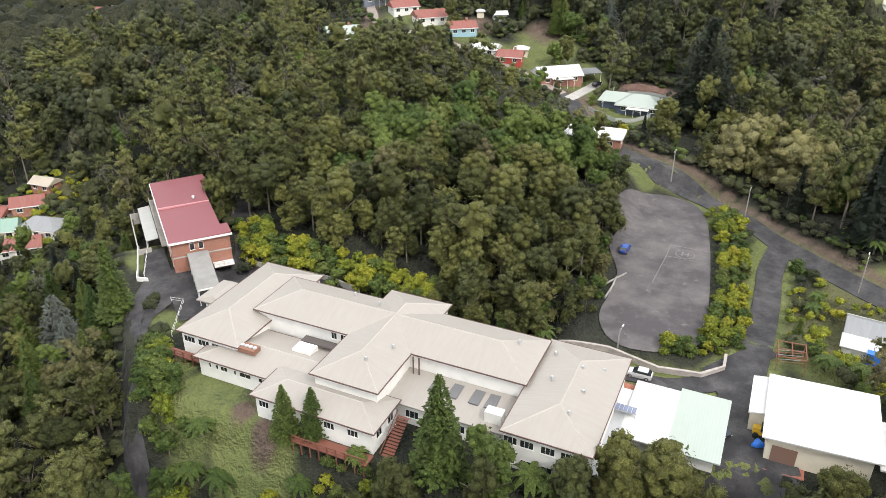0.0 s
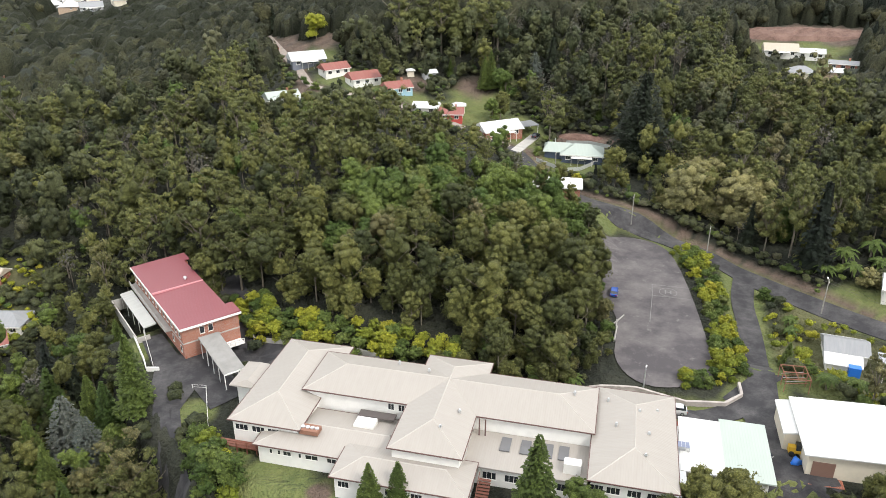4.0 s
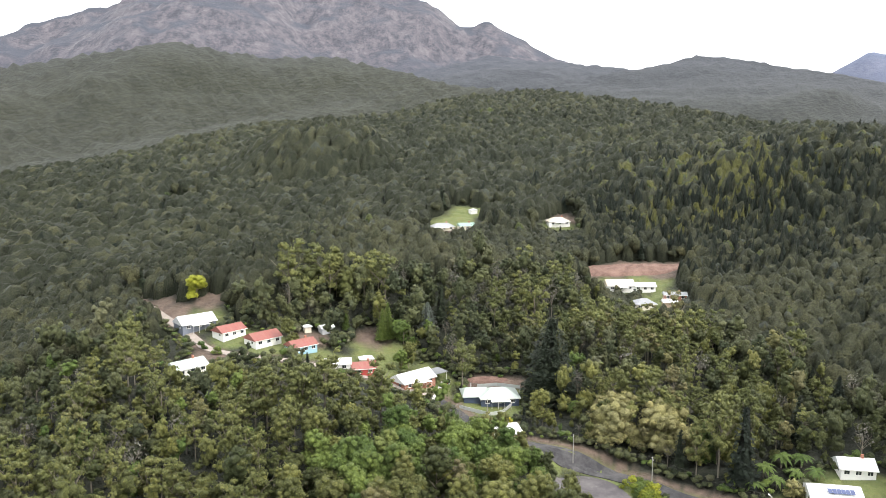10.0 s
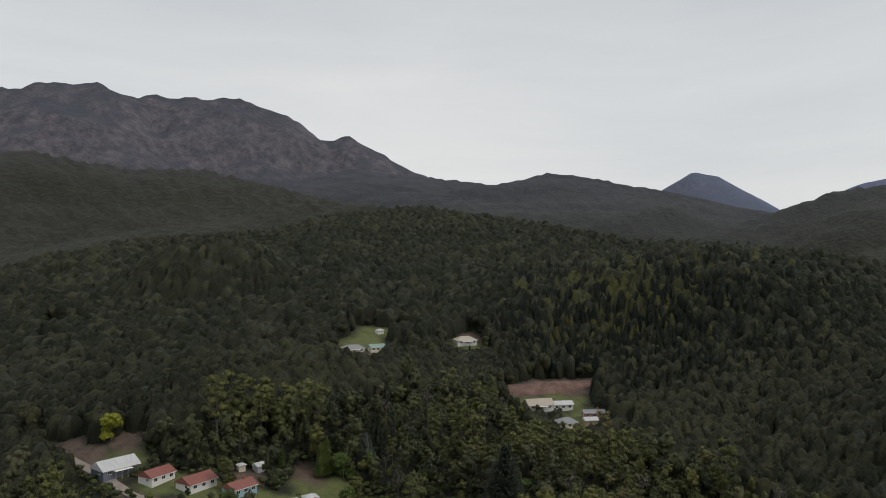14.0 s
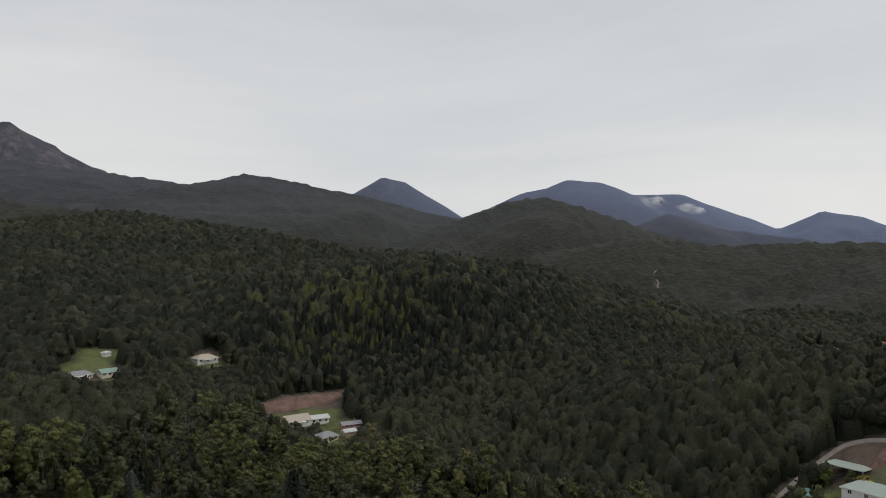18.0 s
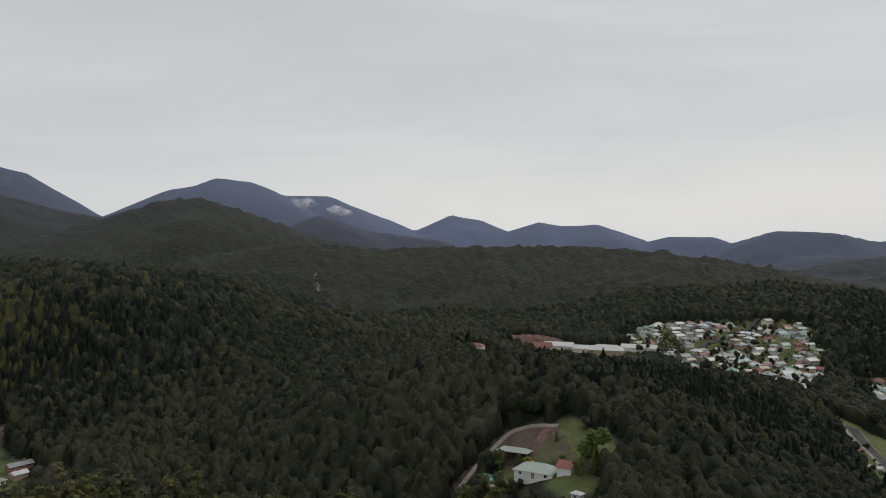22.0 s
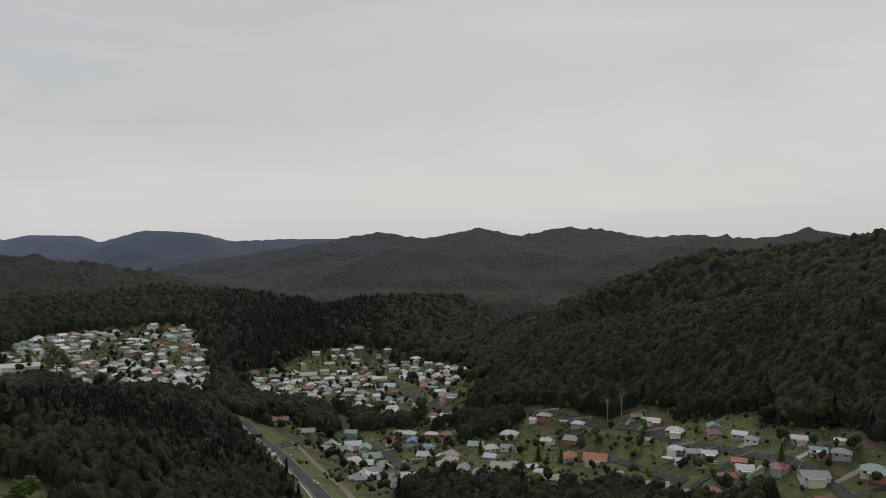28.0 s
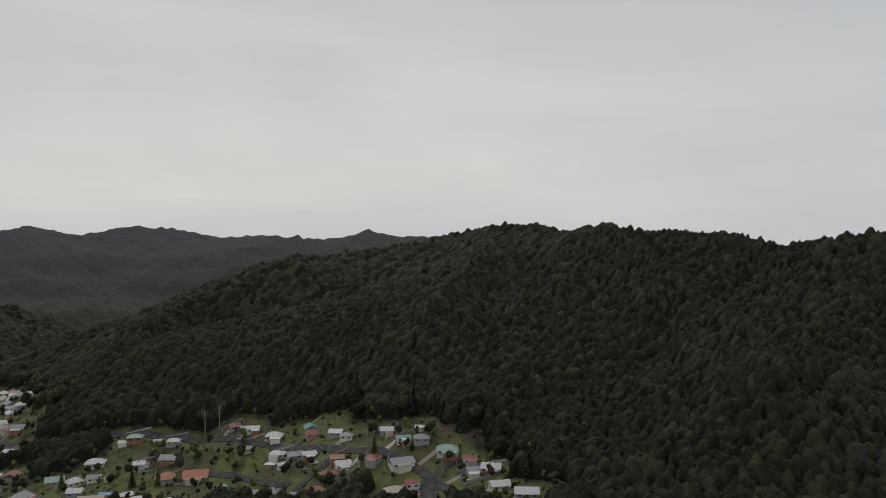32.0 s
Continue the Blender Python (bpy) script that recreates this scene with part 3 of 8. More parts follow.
row_of_houses([
    (452.4, -294.8, 10.4, -132, "d"), (478.6, -303.5, 7.0, -136, "c"), (589.4, -395, 7.3, -126, "r"), (616.3, -429.7, 8.6, -141, "w"), (204.8, -277.4, 10.0, -142, "g"),
    (188.8, -274.8, 9.3, -118, "w"), (179.5, -280.1, 7.6, -147, "d"), (170.2, -281.4, 4.9, -162, "c"), (176.9, -261.5, 7.9, -158, "w"), (155.6, -260.1, 6.2, -155, "b"),
    (142.3, -260.1, 6.3, -129, "w"), (129, -252.2, 7.4, -148, "w"), (114.3, -242.8, 9.0, -152, "c"), (109, -252.2, 6.2, -162, "w"), (94.4, -234.9, 5.0, -123, "w"),
    (86.4, -233.5, 4.5, -149, "w"), (94.4, -216.2, 8.7, -156, "d"),
])

# the far end of the valley and the valley floor, plot by plot
deal = random.Random(11)


def within(x, y, outline):
    inside = False
    for (ax, ay), (bx, by) in zip(outline, outline[1:] + outline[:1]):
        if (ay > y) != (by > y) and x < ax + (y - ay) * (bx - ax) / (by - ay):
            inside = not inside
    return inside


def plots(outline, gap, turn, share, kinds, wide):
    """Houses on jittered plots inside an outline, clear of the streets; lawns and gardens between them."""
    streets = [p for road in ROADS for p, _ in along(road[2], 6.0)]
    x0, x1 = min(p[0] for p in outline), max(p[0] for p in outline)
    y0, y1 = min(p[1] for p in outline), max(p[1] for p in outline)
    for i in range(int((x1 - x0) / gap) + 1):
        for j in range(int((y1 - y0) / gap) + 1):
            x, y = x0 + (i + deal.uniform(-0.25, 0.25)) * gap, y0 + (j + deal.uniform(-0.25, 0.25)) * gap
            if not within(x, y, outline):
                continue
            clear(x, y, gap * 0.85, deal.choice("gggggss") if y < 300 else "n")
            w = deal.uniform(*wide)
            if deal.random() > share or any(math.hypot(x - h[0], y - h[1]) < (w + h[2]) * 0.5 + 1 for h in HOUSES) or any((p.x - x) ** 2 + (p.y - y) ** 2 < 81 for p in streets):
                continue
            HOUSES.append((x, y, w, turn + deal.choice((0, 90)) + deal.uniform(-12, 12), deal.choice(kinds)))


plots([(729, -111), (779, -169), (793, -241), (788, -279), (734, -332), (598, -283), (391, -176), (492, -156), (597, -144)], 13.0, 20, 0.92, "wwwddddgrc", (8, 12))
plots([(583.1, -317.7), (612.8, -416.1), (589.2, -512.8), (364.4, -433), (264.6, -320), (333.8, -332), (409.9, -332.5), (434.7, -319.7), (429.3, -239.9)], 14.5, 60, 0.72, "wwwdddgrc", (7, 12))
plots([(320, -237.9), (299.2, -262.8), (210.1, -224.2), (152.9, -173.7), (160.8, -152.4)], 15, 60, 0.7, "wwdrgc", (8, 13))
plots([(214.1, -290.7), (155.6, -330.6), (115.7, -281.4), (133, -252.2), (182.2, -262.8)], 16, 30, 0.6, "wwdrog", (8, 13))
plots([(321, -306), (219, -284), (157, -262), (82, -237), (118, -215), (183, -205), (248, -216), (308, -223), (341, -270)], 18, 35, 0.55, "wwdrgcb", (8, 13))
plots([(191, -328), (120, -341), (18, -319), (-32, -294), (-69, -264), (-60, -250), (-8, -252), (47, -249), (104, -264), (150, -299), (187, -310)], 19, 30, 0.42, "wwdrogt", (8, 12))
plots([(518, -289), (585, -346), (603, -427), (580, -506), (415, -475), (283, -333), (351, -331), (451, -325)], 14, 60, 0.8, "wwwdddgrc", (8, 12))
plots([(-225, 790), (-140, 775), (-138, 650), (-104, 566), (-116, 486), (-168, 466), (-190, 560), (-205, 660)], 19, 10, 0.62, "wwwwdrh", (9, 15))


# ---- meshes ----
def mesh_of(name, verts, faces, mats, tint=None, smooth=False):
    """A mesh from arrays: faces of one size, in an array, or a list of faces."""
    me = bpy.data.meshes.new(name)
    if isinstance(faces, np.ndarray):
        n, k = faces.shape
        me.vertices.add(len(verts))
        me.vertices.foreach_set("co", np.asarray(verts, np.float32).ravel())
        me.loops.add(n * k)
        me.loops.foreach_set("vertex_index", faces.astype(np.int32).ravel())
        me.polygons.add(n)
        me.polygons.foreach_set("loop_start", np.arange(0, n * k, k, dtype=np.int32))
        me.update(calc_edges=True)
    else:
        me.from_pydata(verts, [], faces)
    for m in mats if isinstance(mats, (list, tuple)) else [mats]:
        me.materials.append(m)
    if tint is not None:
        me.attributes.new("tint", "FLOAT", "POINT").data.foreach_set("value", np.asarray(tint, np.float32))
    if smooth:
        me.polygons.foreach_set("use_smooth", np.ones(len(me.polygons), bool))
    return me


def ground_sheet():
    """The sheet of ground: rings about the middle of the place, out to the far ranges."""
    m = Mat("ground_cover", 0.95)
    p = m.place()
    big, mid, fine = m.noise(0.012, 5.0, 0.6, p), m.noise(0.09, 5.0, 0.7, p), m.noise(0.8, 4.0, 0.7, p)
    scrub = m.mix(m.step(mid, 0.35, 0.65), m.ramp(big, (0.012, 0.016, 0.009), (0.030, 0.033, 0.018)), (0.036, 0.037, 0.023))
    # ground colour darkened between the drawn crowns, in place of shade there
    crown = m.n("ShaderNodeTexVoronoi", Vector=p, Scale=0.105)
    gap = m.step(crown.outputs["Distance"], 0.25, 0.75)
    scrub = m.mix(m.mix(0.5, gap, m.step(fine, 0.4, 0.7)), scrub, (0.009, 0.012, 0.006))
    # rock shows on the steep, high faces; blue-grey haze is put into far colours
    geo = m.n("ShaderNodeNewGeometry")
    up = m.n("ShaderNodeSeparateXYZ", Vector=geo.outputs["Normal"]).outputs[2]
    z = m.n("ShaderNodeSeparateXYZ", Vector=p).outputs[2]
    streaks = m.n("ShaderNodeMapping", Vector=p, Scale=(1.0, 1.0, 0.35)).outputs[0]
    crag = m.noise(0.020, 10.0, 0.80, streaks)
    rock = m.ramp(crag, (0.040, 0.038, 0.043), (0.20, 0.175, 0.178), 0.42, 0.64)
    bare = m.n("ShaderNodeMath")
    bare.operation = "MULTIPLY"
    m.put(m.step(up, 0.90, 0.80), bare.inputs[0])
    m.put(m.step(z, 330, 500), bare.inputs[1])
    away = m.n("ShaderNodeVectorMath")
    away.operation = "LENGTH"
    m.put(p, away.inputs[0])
    # haze painted into the base colour, stronger with distance
    haze = m.mix(m.step(away.outputs["Value"], 1400, 3700, 0.0, 0.5), scrub, (0.058, 0.066, 0.098))
    c = m.mix(bare.outputs[0], haze, rock)
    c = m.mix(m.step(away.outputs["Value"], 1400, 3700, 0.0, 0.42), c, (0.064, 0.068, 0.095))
    # the eastern ranges take a stronger blue haze tint in their colour
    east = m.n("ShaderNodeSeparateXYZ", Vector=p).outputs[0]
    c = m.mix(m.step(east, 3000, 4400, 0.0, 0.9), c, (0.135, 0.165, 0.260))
    for name, a, b in (("grass", (0.078, 0.110, 0.032), (0.168, 0.176, 0.060)), ("bare", (0.070, 0.050, 0.038), (0.180, 0.128, 0.098)), ("scrubby", (0.060, 0.072, 0.026), (0.14, 0.13, 0.06))):
        mask = m.n("ShaderNodeAttribute")
        mask.attribute_name = name
        lot = m.mix(0.4, m.ramp(m.noise(0.15, 5.0, 0.65, p), a, b), m.ramp(fine, a, b))
        c = m.mix(mask.outputs["Fac"], c, lot)
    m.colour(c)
    m.bump(m.mix(0.5, m.step(crown.outputs["Distance"], 0.0, 0.8, 1.0, 0.0), m.noise(0.25, 4.0, 0.8, p)), 1.0, 5.0)
    centre, spokes = (-60.0, 70.0), 800
    radius = [1.0]
    while radius[-1] < 4720:
        radius.append(radius[-1] * (1.0185 if radius[-1] < 2400 else 1.0085) + 0.3)
    a = np.radians(np.concatenate([np.linspace(-50, 228, 720, endpoint=False), np.linspace(228, 310, 80, endpoint=False)]))
    r = np.array(radius)
    x, y = centre[0] + r[:, None] * np.sin(a), centre[1] + r[:, None] * np.cos(a)
    z = ground(x, y)
    shaggy = np.clip((r[:, None] - 750) / 200, 0, 1) * np.clip((3900 - r[:, None]) / 600, 0, 1)
    z = z + shaggy * 2.6 * np.random.default_rng(8).standard_normal(z.shape)
    verts = np.concatenate([np.stack([x, y, z], -1).reshape(-1, 3), [(*centre, high(*centre))]])
    i, j = np.meshgrid(np.arange(len(r) - 1), np.arange(spokes), indexing="ij")
    k = (j + 1) % spokes
    quads = np.stack([i * spokes + j, (i + 1) * spokes + j, (i + 1) * spokes + k, i * spokes + k], -1).reshape(-1, 4)[:, ::-1]
    j = np.arange(0, spokes, 2)
    cap = np.stack([j, (j + 1) % spokes, (j + 2) % spokes, np.full(len(j), len(verts) - 1)], -1)[:, ::-1]
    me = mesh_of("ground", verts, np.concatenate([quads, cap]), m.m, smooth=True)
    wobble = 1 + 0.35 * rough_field(verts[:, 0], verts[:, 1], 7, 21, 3)
    for name, kinds in (("grass", "g"), ("bare", "b"), ("scrubby", "s")):
        mask = np.zeros(len(verts))
        for cx, cy, cr, kind in CLEAR:
            if kind in kinds:
                some = np.nonzero((np.abs(verts[:, 0] - cx) < cr * 2) & (np.abs(verts[:, 1] - cy) < cr * 2))[0]
                d = np.hypot(verts[some, 0] - cx, verts[some, 1] - cy) * wobble[some]
                mask[some] = np.maximum(mask[some], np.clip((cr * 1.05 - d) / (0.35 * cr), 0, 1))
        me.attributes.new(name, "FLOAT", "POINT").data.foreach_set("value", mask.astype(np.float32))
    return tagged(new("ground", me), "bush-covered hills and bare rock ranges, tinted blue with distance as haze", "ground", kind="structure")


ground_sheet()

# ---- surfaces that are laid on the ground ----
ASPHALT = Mat("asphalt", 0.9)
pos = ASPHALT.place()
worn = ASPHALT.ramp(ASPHALT.noise(0.22, 6.0, 0.65, pos), (0.028, 0.027, 0.030), (0.105, 0.100, 0.100), 0.40, 0.75)
damp = ASPHALT.mix(ASPHALT.step(ASPHALT.noise(2.5, 5.0, 0.7, pos), 0.45, 0.75, 0.0, 0.5), worn, (0.020, 0.020, 0.023))
ASPHALT.colour(damp).bump(ASPHALT.noise(9.0, 3.0, 0.7, pos), 0.25, 0.02)
ASPHALT = ASPHALT.m
CARPARK = Mat("worn_carpark_asphalt", 0.92)
pos = CARPARK.place()
pale = CARPARK.ramp(CARPARK.noise(0.10, 7.0, 0.7, pos), (0.066, 0.059, 0.063), (0.165, 0.150, 0.147), 0.42, 0.72)
patch = CARPARK.mix(CARPARK.step(CARPARK.noise(0.5, 6.0, 0.7, pos), 0.58, 0.70, 0.0, 0.5), pale, (0.21, 0.20, 0.19))
crack = CARPARK.mix(CARPARK.step(CARPARK.noise(1.6, 8.0, 0.8, pos), 0.60, 0.70, 0.0, 0.7), patch, (0.035, 0.034, 0.036))
CARPARK.colour(crack).bump(CARPARK.noise(7.0, 3.0, 0.7, pos), 0.25, 0.02)
CARPARK = CARPARK.m
GRAVEL = speckled("gravel", (0.20, 0.17, 0.15), (0.36, 0.31, 0.27), 0.5, 0.95, 0.5, 0.04, 8, world_space=True)
CONCRETE = speckled("concrete", (0.30, 0.29, 0.27), (0.50, 0.48, 0.45), 0.6, 0.9, 0.2, 0.02, world_space=True)
STONE = speckled("retaining_stone", (0.26, 0.23, 0.21), (0.50, 0.45, 0.42), 0.8, 0.92, 0.5, 0.08, world_space=True)
LAID = {"asphalt": ASPHALT, "gravel": GRAVEL, "concrete": CONCRETE}


def strip(name, pts, width, mat, lift=0.12, sink=0.5, step=3.0):
    """A band along a line that follows the ground, with sides that go down into it."""
    stations = along(pts, step)
    verts, faces = [], []
    for p, w in stations:
        side = Vector((-w.y, w.x)) * width / 2
        zs = [high(p.x + side.x * s, p.y + side.y * s) for s in (1, 0.5, 0, -0.5, -1)]
        verts += [(p.x + side.x, p.y + side.y, zs[0] - sink)]
        verts += [(p.x + side.x * s, p.y + side.y * s, z + lift) for s, z in zip((1, 0.5, 0, -0.5, -1), zs)]
        verts += [(p.x - side.x, p.y - side.y, zs[4] - sink)]
    for i in range(len(stations) - 1):
        for j in range(6):
            faces.append((i * 7 + j, i * 7 + j + 1, i * 7 + 8 + j, i * 7 + 7 + j))
    return mesh_of(name, verts, faces, mat)


for k, (name, label, pts, width, kind) in enumerate(ROADS):
    tagged(new(name, strip(name, pts, width, LAID[kind], 0.2 + 0.015 * k)), label, "road", kind="structure")


# ---- building kit ----
def part(name, me, parent, label="", m=None):
    """One mesh object under a thing or a part."""
    ob = new(name, me)
    ob.parent = parent
    if m is not None:
        ob.matrix_basis = m
    return tagged(ob, label)


def thing(name, x, y, z, turn, label, category, group=""):
    ob = new(name)
    ob.matrix_basis = pose(x, y, z, 0, 0, turn)
    return tagged(ob, label, category, group)


def box_data(x0, y0, z0, x1, y1, z1):
    v = [(x, y, z) for z in (z0, z1) for x, y in ((x0, y0), (x1, y0), (x1, y1), (x0, y1))]
    f = [(3, 2, 1, 0), (4, 5, 6, 7), (0, 1, 5, 4), (1, 2, 6, 5), (2, 3, 7, 6), (3, 0, 4, 7)]
    return v, f


def boxes(name, list_of, mat):
    """Boxes joined into one part."""
    verts, faces = [], []
    for b in list_of:
        v, f = box_data(*b)
        faces += [tuple(i + len(verts) for i in q) for q in f]
        verts += v
    return mesh_of(name, verts, faces, mat)


def roof_mesh(name, x0, y0, x1, y1, eave, rise, mat, axis="x", hip=(1.0, 1.0), thick=0.22):
    """A pitched roof over a rectangle; hip: how far each end leans in, as a share of half the span (0: a gable). UV in metres."""
    if axis == "y":
        a0, a1, b0, b1 = y0, y1, x0, x1
    else:
        a0, a1, b0, b1 = x0, x1, y0, y1
    half = (b1 - b0) / 2
    r0, r1 = a0 + hip[0] * half, a1 - hip[1] * half
    if r1 < r0:
        r0 = r1 = (r0 + r1) / 2

    def at(a, b, z):
        return (b, a, z) if axis == "y" else (a, b, z)

    mid = (b0 + b1) / 2
    top = [at(a0, b0, eave), at(a1, b0, eave), at(a1, b1, eave), at(a0, b1, eave), at(r0, mid, eave + rise), at(r1, mid, eave + rise)]
    verts = top + [(x, y, z - thick) for x, y, z in top[:4]]
    slope = math.hypot(half, rise)
    faces = [(0, 1, 5, 4), (1, 2, 5), (2, 3, 4, 5), (3, 0, 4)] + [(6 + i, 6 + (i + 1) % 4, (i + 1) % 4, i) for i in range(4)] + [(9, 8, 7, 6)]
    if axis == "y":
        faces = [f[::-1] for f in faces]
    me = mesh_of(name, verts, faces, mat)
    uv = me.uv_layers.new(name="UVMap")
    for poly in me.polygons:
        n = poly.index
        for li in poly.loop_indices:
            x, y, z = me.vertices[me.loops[li].vertex_index].co
            a, b = (y, x) if axis == "y" else (x, y)
            down = (eave + rise - z) / max(rise, 0.01) * slope
            uv.data[li].uv = (a, down) if n in (0, 2) else (b, down) if n < 4 else (a + b, 0.3)
    return me


def flat_roof(name, x0, y0, x1, y1, z_low, z_top, mat, fall="y", thick=0.25):
    """A sheet roof with one slope."""
    zs = (z_low, z_low, z_top, z_top) if fall == "y" else (z_low, z_top, z_top, z_low)
    top = [(x0, y0, zs[0]), (x1, y0, zs[1]), (x1, y1, zs[2]), (x0, y1, zs[3])]
    verts = top + [(x, y, z - thick) for x, y, z in top]
    me = mesh_of(name, verts, [(0, 1, 2, 3), (7, 6, 5, 4)] + [(4 + i, 4 + (i + 1) % 4, (i + 1) % 4, i) for i in range(4)], mat)
    uv = me.uv_layers.new(name="UVMap")
    for poly in me.polygons:
        for li in poly.loop_indices:
            x, y, z = me.vertices[me.loops[li].vertex_index].co
            uv.data[li].uv = (x, y) if fall == "y" else (y, x)
    return me


WHITE = painted("white_paint", (0.78, 0.77, 0.74), 0.5, dirt=0.10)
CREAM_WALL = painted("cream_paint", (0.70, 0.64, 0.52), 0.55)
TRIM = painted("dark_trim", (0.10, 0.085, 0.08), 0.5)
GUTTER = painted("brown_gutter", (0.115, 0.062, 0.055), 0.6)
PINK_ROOF = ribbed_roof("cream_steel_roof", (0.345, 0.318, 0.286), (0.285, 0.254, 0.225), 0.76, 0.5, wear=0.35)
RED_ROOF = ribbed_roof("faded_red_steel_roof", (0.215, 0.062, 0.072), (0.185, 0.056, 0.062), 0.9, 0.5, wear=0.3)
WHITE_ROOF = ribbed_roof("white_steel_roof", (0.62, 0.62, 0.61), (0.52, 0.52, 0.51), 0.9, 0.45, wear=0.4)
PALE_ROOF = ribbed_roof("pale_green_steel_roof", (0.38, 0.43, 0.39), (0.31, 0.36, 0.32), 0.9, 0.45, wear=0.3)
GREY_ROOF = ribbed_roof("grey_steel_roof", (0.20, 0.21, 0.22), (0.28, 0.27, 0.26), 0.5, 0.5)
SKYLIGHT = painted("translucent_roof_sheet", (0.36, 0.37, 0.40), 0.35)
GLASS = Mat("window_glass", 0.06)
GLASS.colour((0.025, 0.03, 0.035))
GLASS.b.inputs["Specular IOR Level"].default_value = 0.8
GLASS = GLASS.m
STEEL = painted("galvanised_steel", (0.55, 0.56, 0.57), 0.4, 0.6)


def brick_wall_material():
    m = Mat("red_brick", 0.9)
    uvw = m.n("ShaderNodeMapping", Vector=m.at, Rotation=(radians(90), 0, 0)).outputs[0]
    b = m.n("ShaderNodeTexBrick", Vector=uvw, Scale=1.0, Color1=(0.36, 0.125, 0.075), Color2=(0.27, 0.085, 0.05), Mortar=(0.36, 0.30, 0.26))
    b.inputs["Brick Width"].default_value, b.inputs["Row Height"].default_value, b.inputs["Mortar Size"].default_value = 0.24, 0.086, 0.010
    m.colour(m.mix(m.step(m.noise(0.5), 0.4, 0.7, 0.0, 0.4), b.outputs[0], (0.42, 0.20, 0.14)))
    m.bump(b.outputs[1], 0.2, 0.01)
    return m.m


BRICK = brick_wall_material()


def window(parent, x, y, z, w, h, face, bars=1, name="window", frame_mat=None):
    """A window in a wall that faces n, s, e or w: a frame that stands proud, its bars and a pane."""
    turn = {"s": 0, "e": 90, "n": 180, "w": 270}[face]
    frame_mat = frame_mat or WHITE
    t = 0.07
    a, b, c, d = w / 2, h / 2, w / 2 - t, h / 2 - t
    ring = [(x, y, z) for y in (-0.06, 0.03) for x, z in ((-a, -b), (a, -b), (a, b), (-a, b), (-c, -d), (c, -d), (c, d), (-c, d))]
    faces = []
    for i in range(4):
        j = (i + 1) % 4
        faces += [(i, j, 4 + j, 4 + i), (8 + j, 8 + i, 12 + i, 12 + j), (j, i, 8 + i, 8 + j), (4 + i, 4 + j, 12 + j, 12 + i)]
    ob = part(name, mesh_of(name, ring, faces, frame_mat), parent, "", pose(x, y, z, 0, 0, turn))
    for k in range(1, bars + 1):
        m = -a + w * k / (bars + 1)
        part("bar", boxes("bar", [(m - 0.03, -0.055, -d, m + 0.03, 0.02, d)], frame_mat), ob)
    part("pane", boxes("pane", [(-w / 2 + t, -0.03, -h / 2 + t, w / 2 - t, 0.01, h / 2 - t)], GLASS), ob)
    part("sill", boxes("sill", [(-w / 2 - 0.05, -0.13, -h / 2 - 0.06, w / 2 + 0.05, 0.0, -h / 2)], frame_mat), ob)
    return ob


def disc(name, r, h, mat, n=14, taper=1.0):
    a = [2 * math.pi * k / n for k in range(n)]
    verts = [(r * math.cos(t), r * math.sin(t), 0) for t in a] + [(r * taper * math.cos(t), r * taper * math.sin(t), h) for t in a]
    faces = [(k, (k + 1) % n, n + (k + 1) % n, n + k) for k in range(n)] + [tuple(range(n, 2 * n)), tuple(range(n - 1, -1, -1))]
    return mesh_of(name, verts, faces, mat)


def vent(parent, x, y, z, big=0.28):
    ob = part("roof_vent", disc("roof_vent", big * 0.6, 0.5, STEEL), parent, "round galvanised roof vent", pose(x, y, z))
    part("cowl", disc("cowl", big, 0.32, STEEL, 14, 0.6), ob, "", pose(0, 0, 0.5))


# ---- the long white building ----
hospital = thing("main_building", 0, 100, 2.6, TURN, "long white weatherboard building with faded cream hipped steel roofs", "building")
Z = -2.6  # heights below are above the plan's zero


def wing(name, u0, v0, u1, v1, floor, eave, rise, axis, hip=(1.0, 1.0), over=0.55, wall=WHITE):
    """A wing: its walls, its roof, gutter and dark eave shadow board."""
    w = part("wall", boxes("wall", [(u0 + over, v0 + over, floor + Z, u1 - over, v1 - over, eave + Z - 0.1)], wall), hospital)
    r = part("roof", roof_mesh("roof", u0, v0, u1, v1, eave + Z, rise, PINK_ROOF, axis, hip), hospital, "faded cream steel roof with hips")
    g = 0.12
    part("gutter", boxes("gutter", [(u0 - g, v0 - g, eave + Z - 0.16, u1 + g, v0, eave + Z + 0.02), (u0 - g, v1, eave + Z - 0.16, u1 + g, v1 + g, eave + Z + 0.02), (u0 - g, v0, eave + Z - 0.16, u0, v1, eave + Z + 0.02), (u1, v0, eave + Z - 0.16, u1 + g, v1, eave + Z + 0.02)], GUTTER if name != "side" else TRIM), r)
    return w


wing("west", -43.1, -13.4, -30.4, 12.2, 2.4, 8.3, 2.3, "y")
wing("middle", -33.4, -4.8, -9.0, 7.2, 2.4, 10.0, 2.15, "x", (1.0, 0.0))
wing("cross", -14.8, -16.0, -3.1, 10.5, 2.4, 10.01, 2.15, "y")
wing("east_arm", -9.0, -5.2, 15.8, 7.2, 2.4, 10.02, 2.15, "x", (0.0, 1.0))
wing("east", 15.4, -15.0, 28.4, 8.8, 2.0, 9.2, 2.0, "y")
wing("front_west", -37.4, -16.2, -14.9, -4.9, 2.3, 6.5, 1.2, "x", (1.0, 0.2))
wing("front", -22.5, -20.9, -1.2, -12.6, 1.6, 7.0, 1.3, "x")
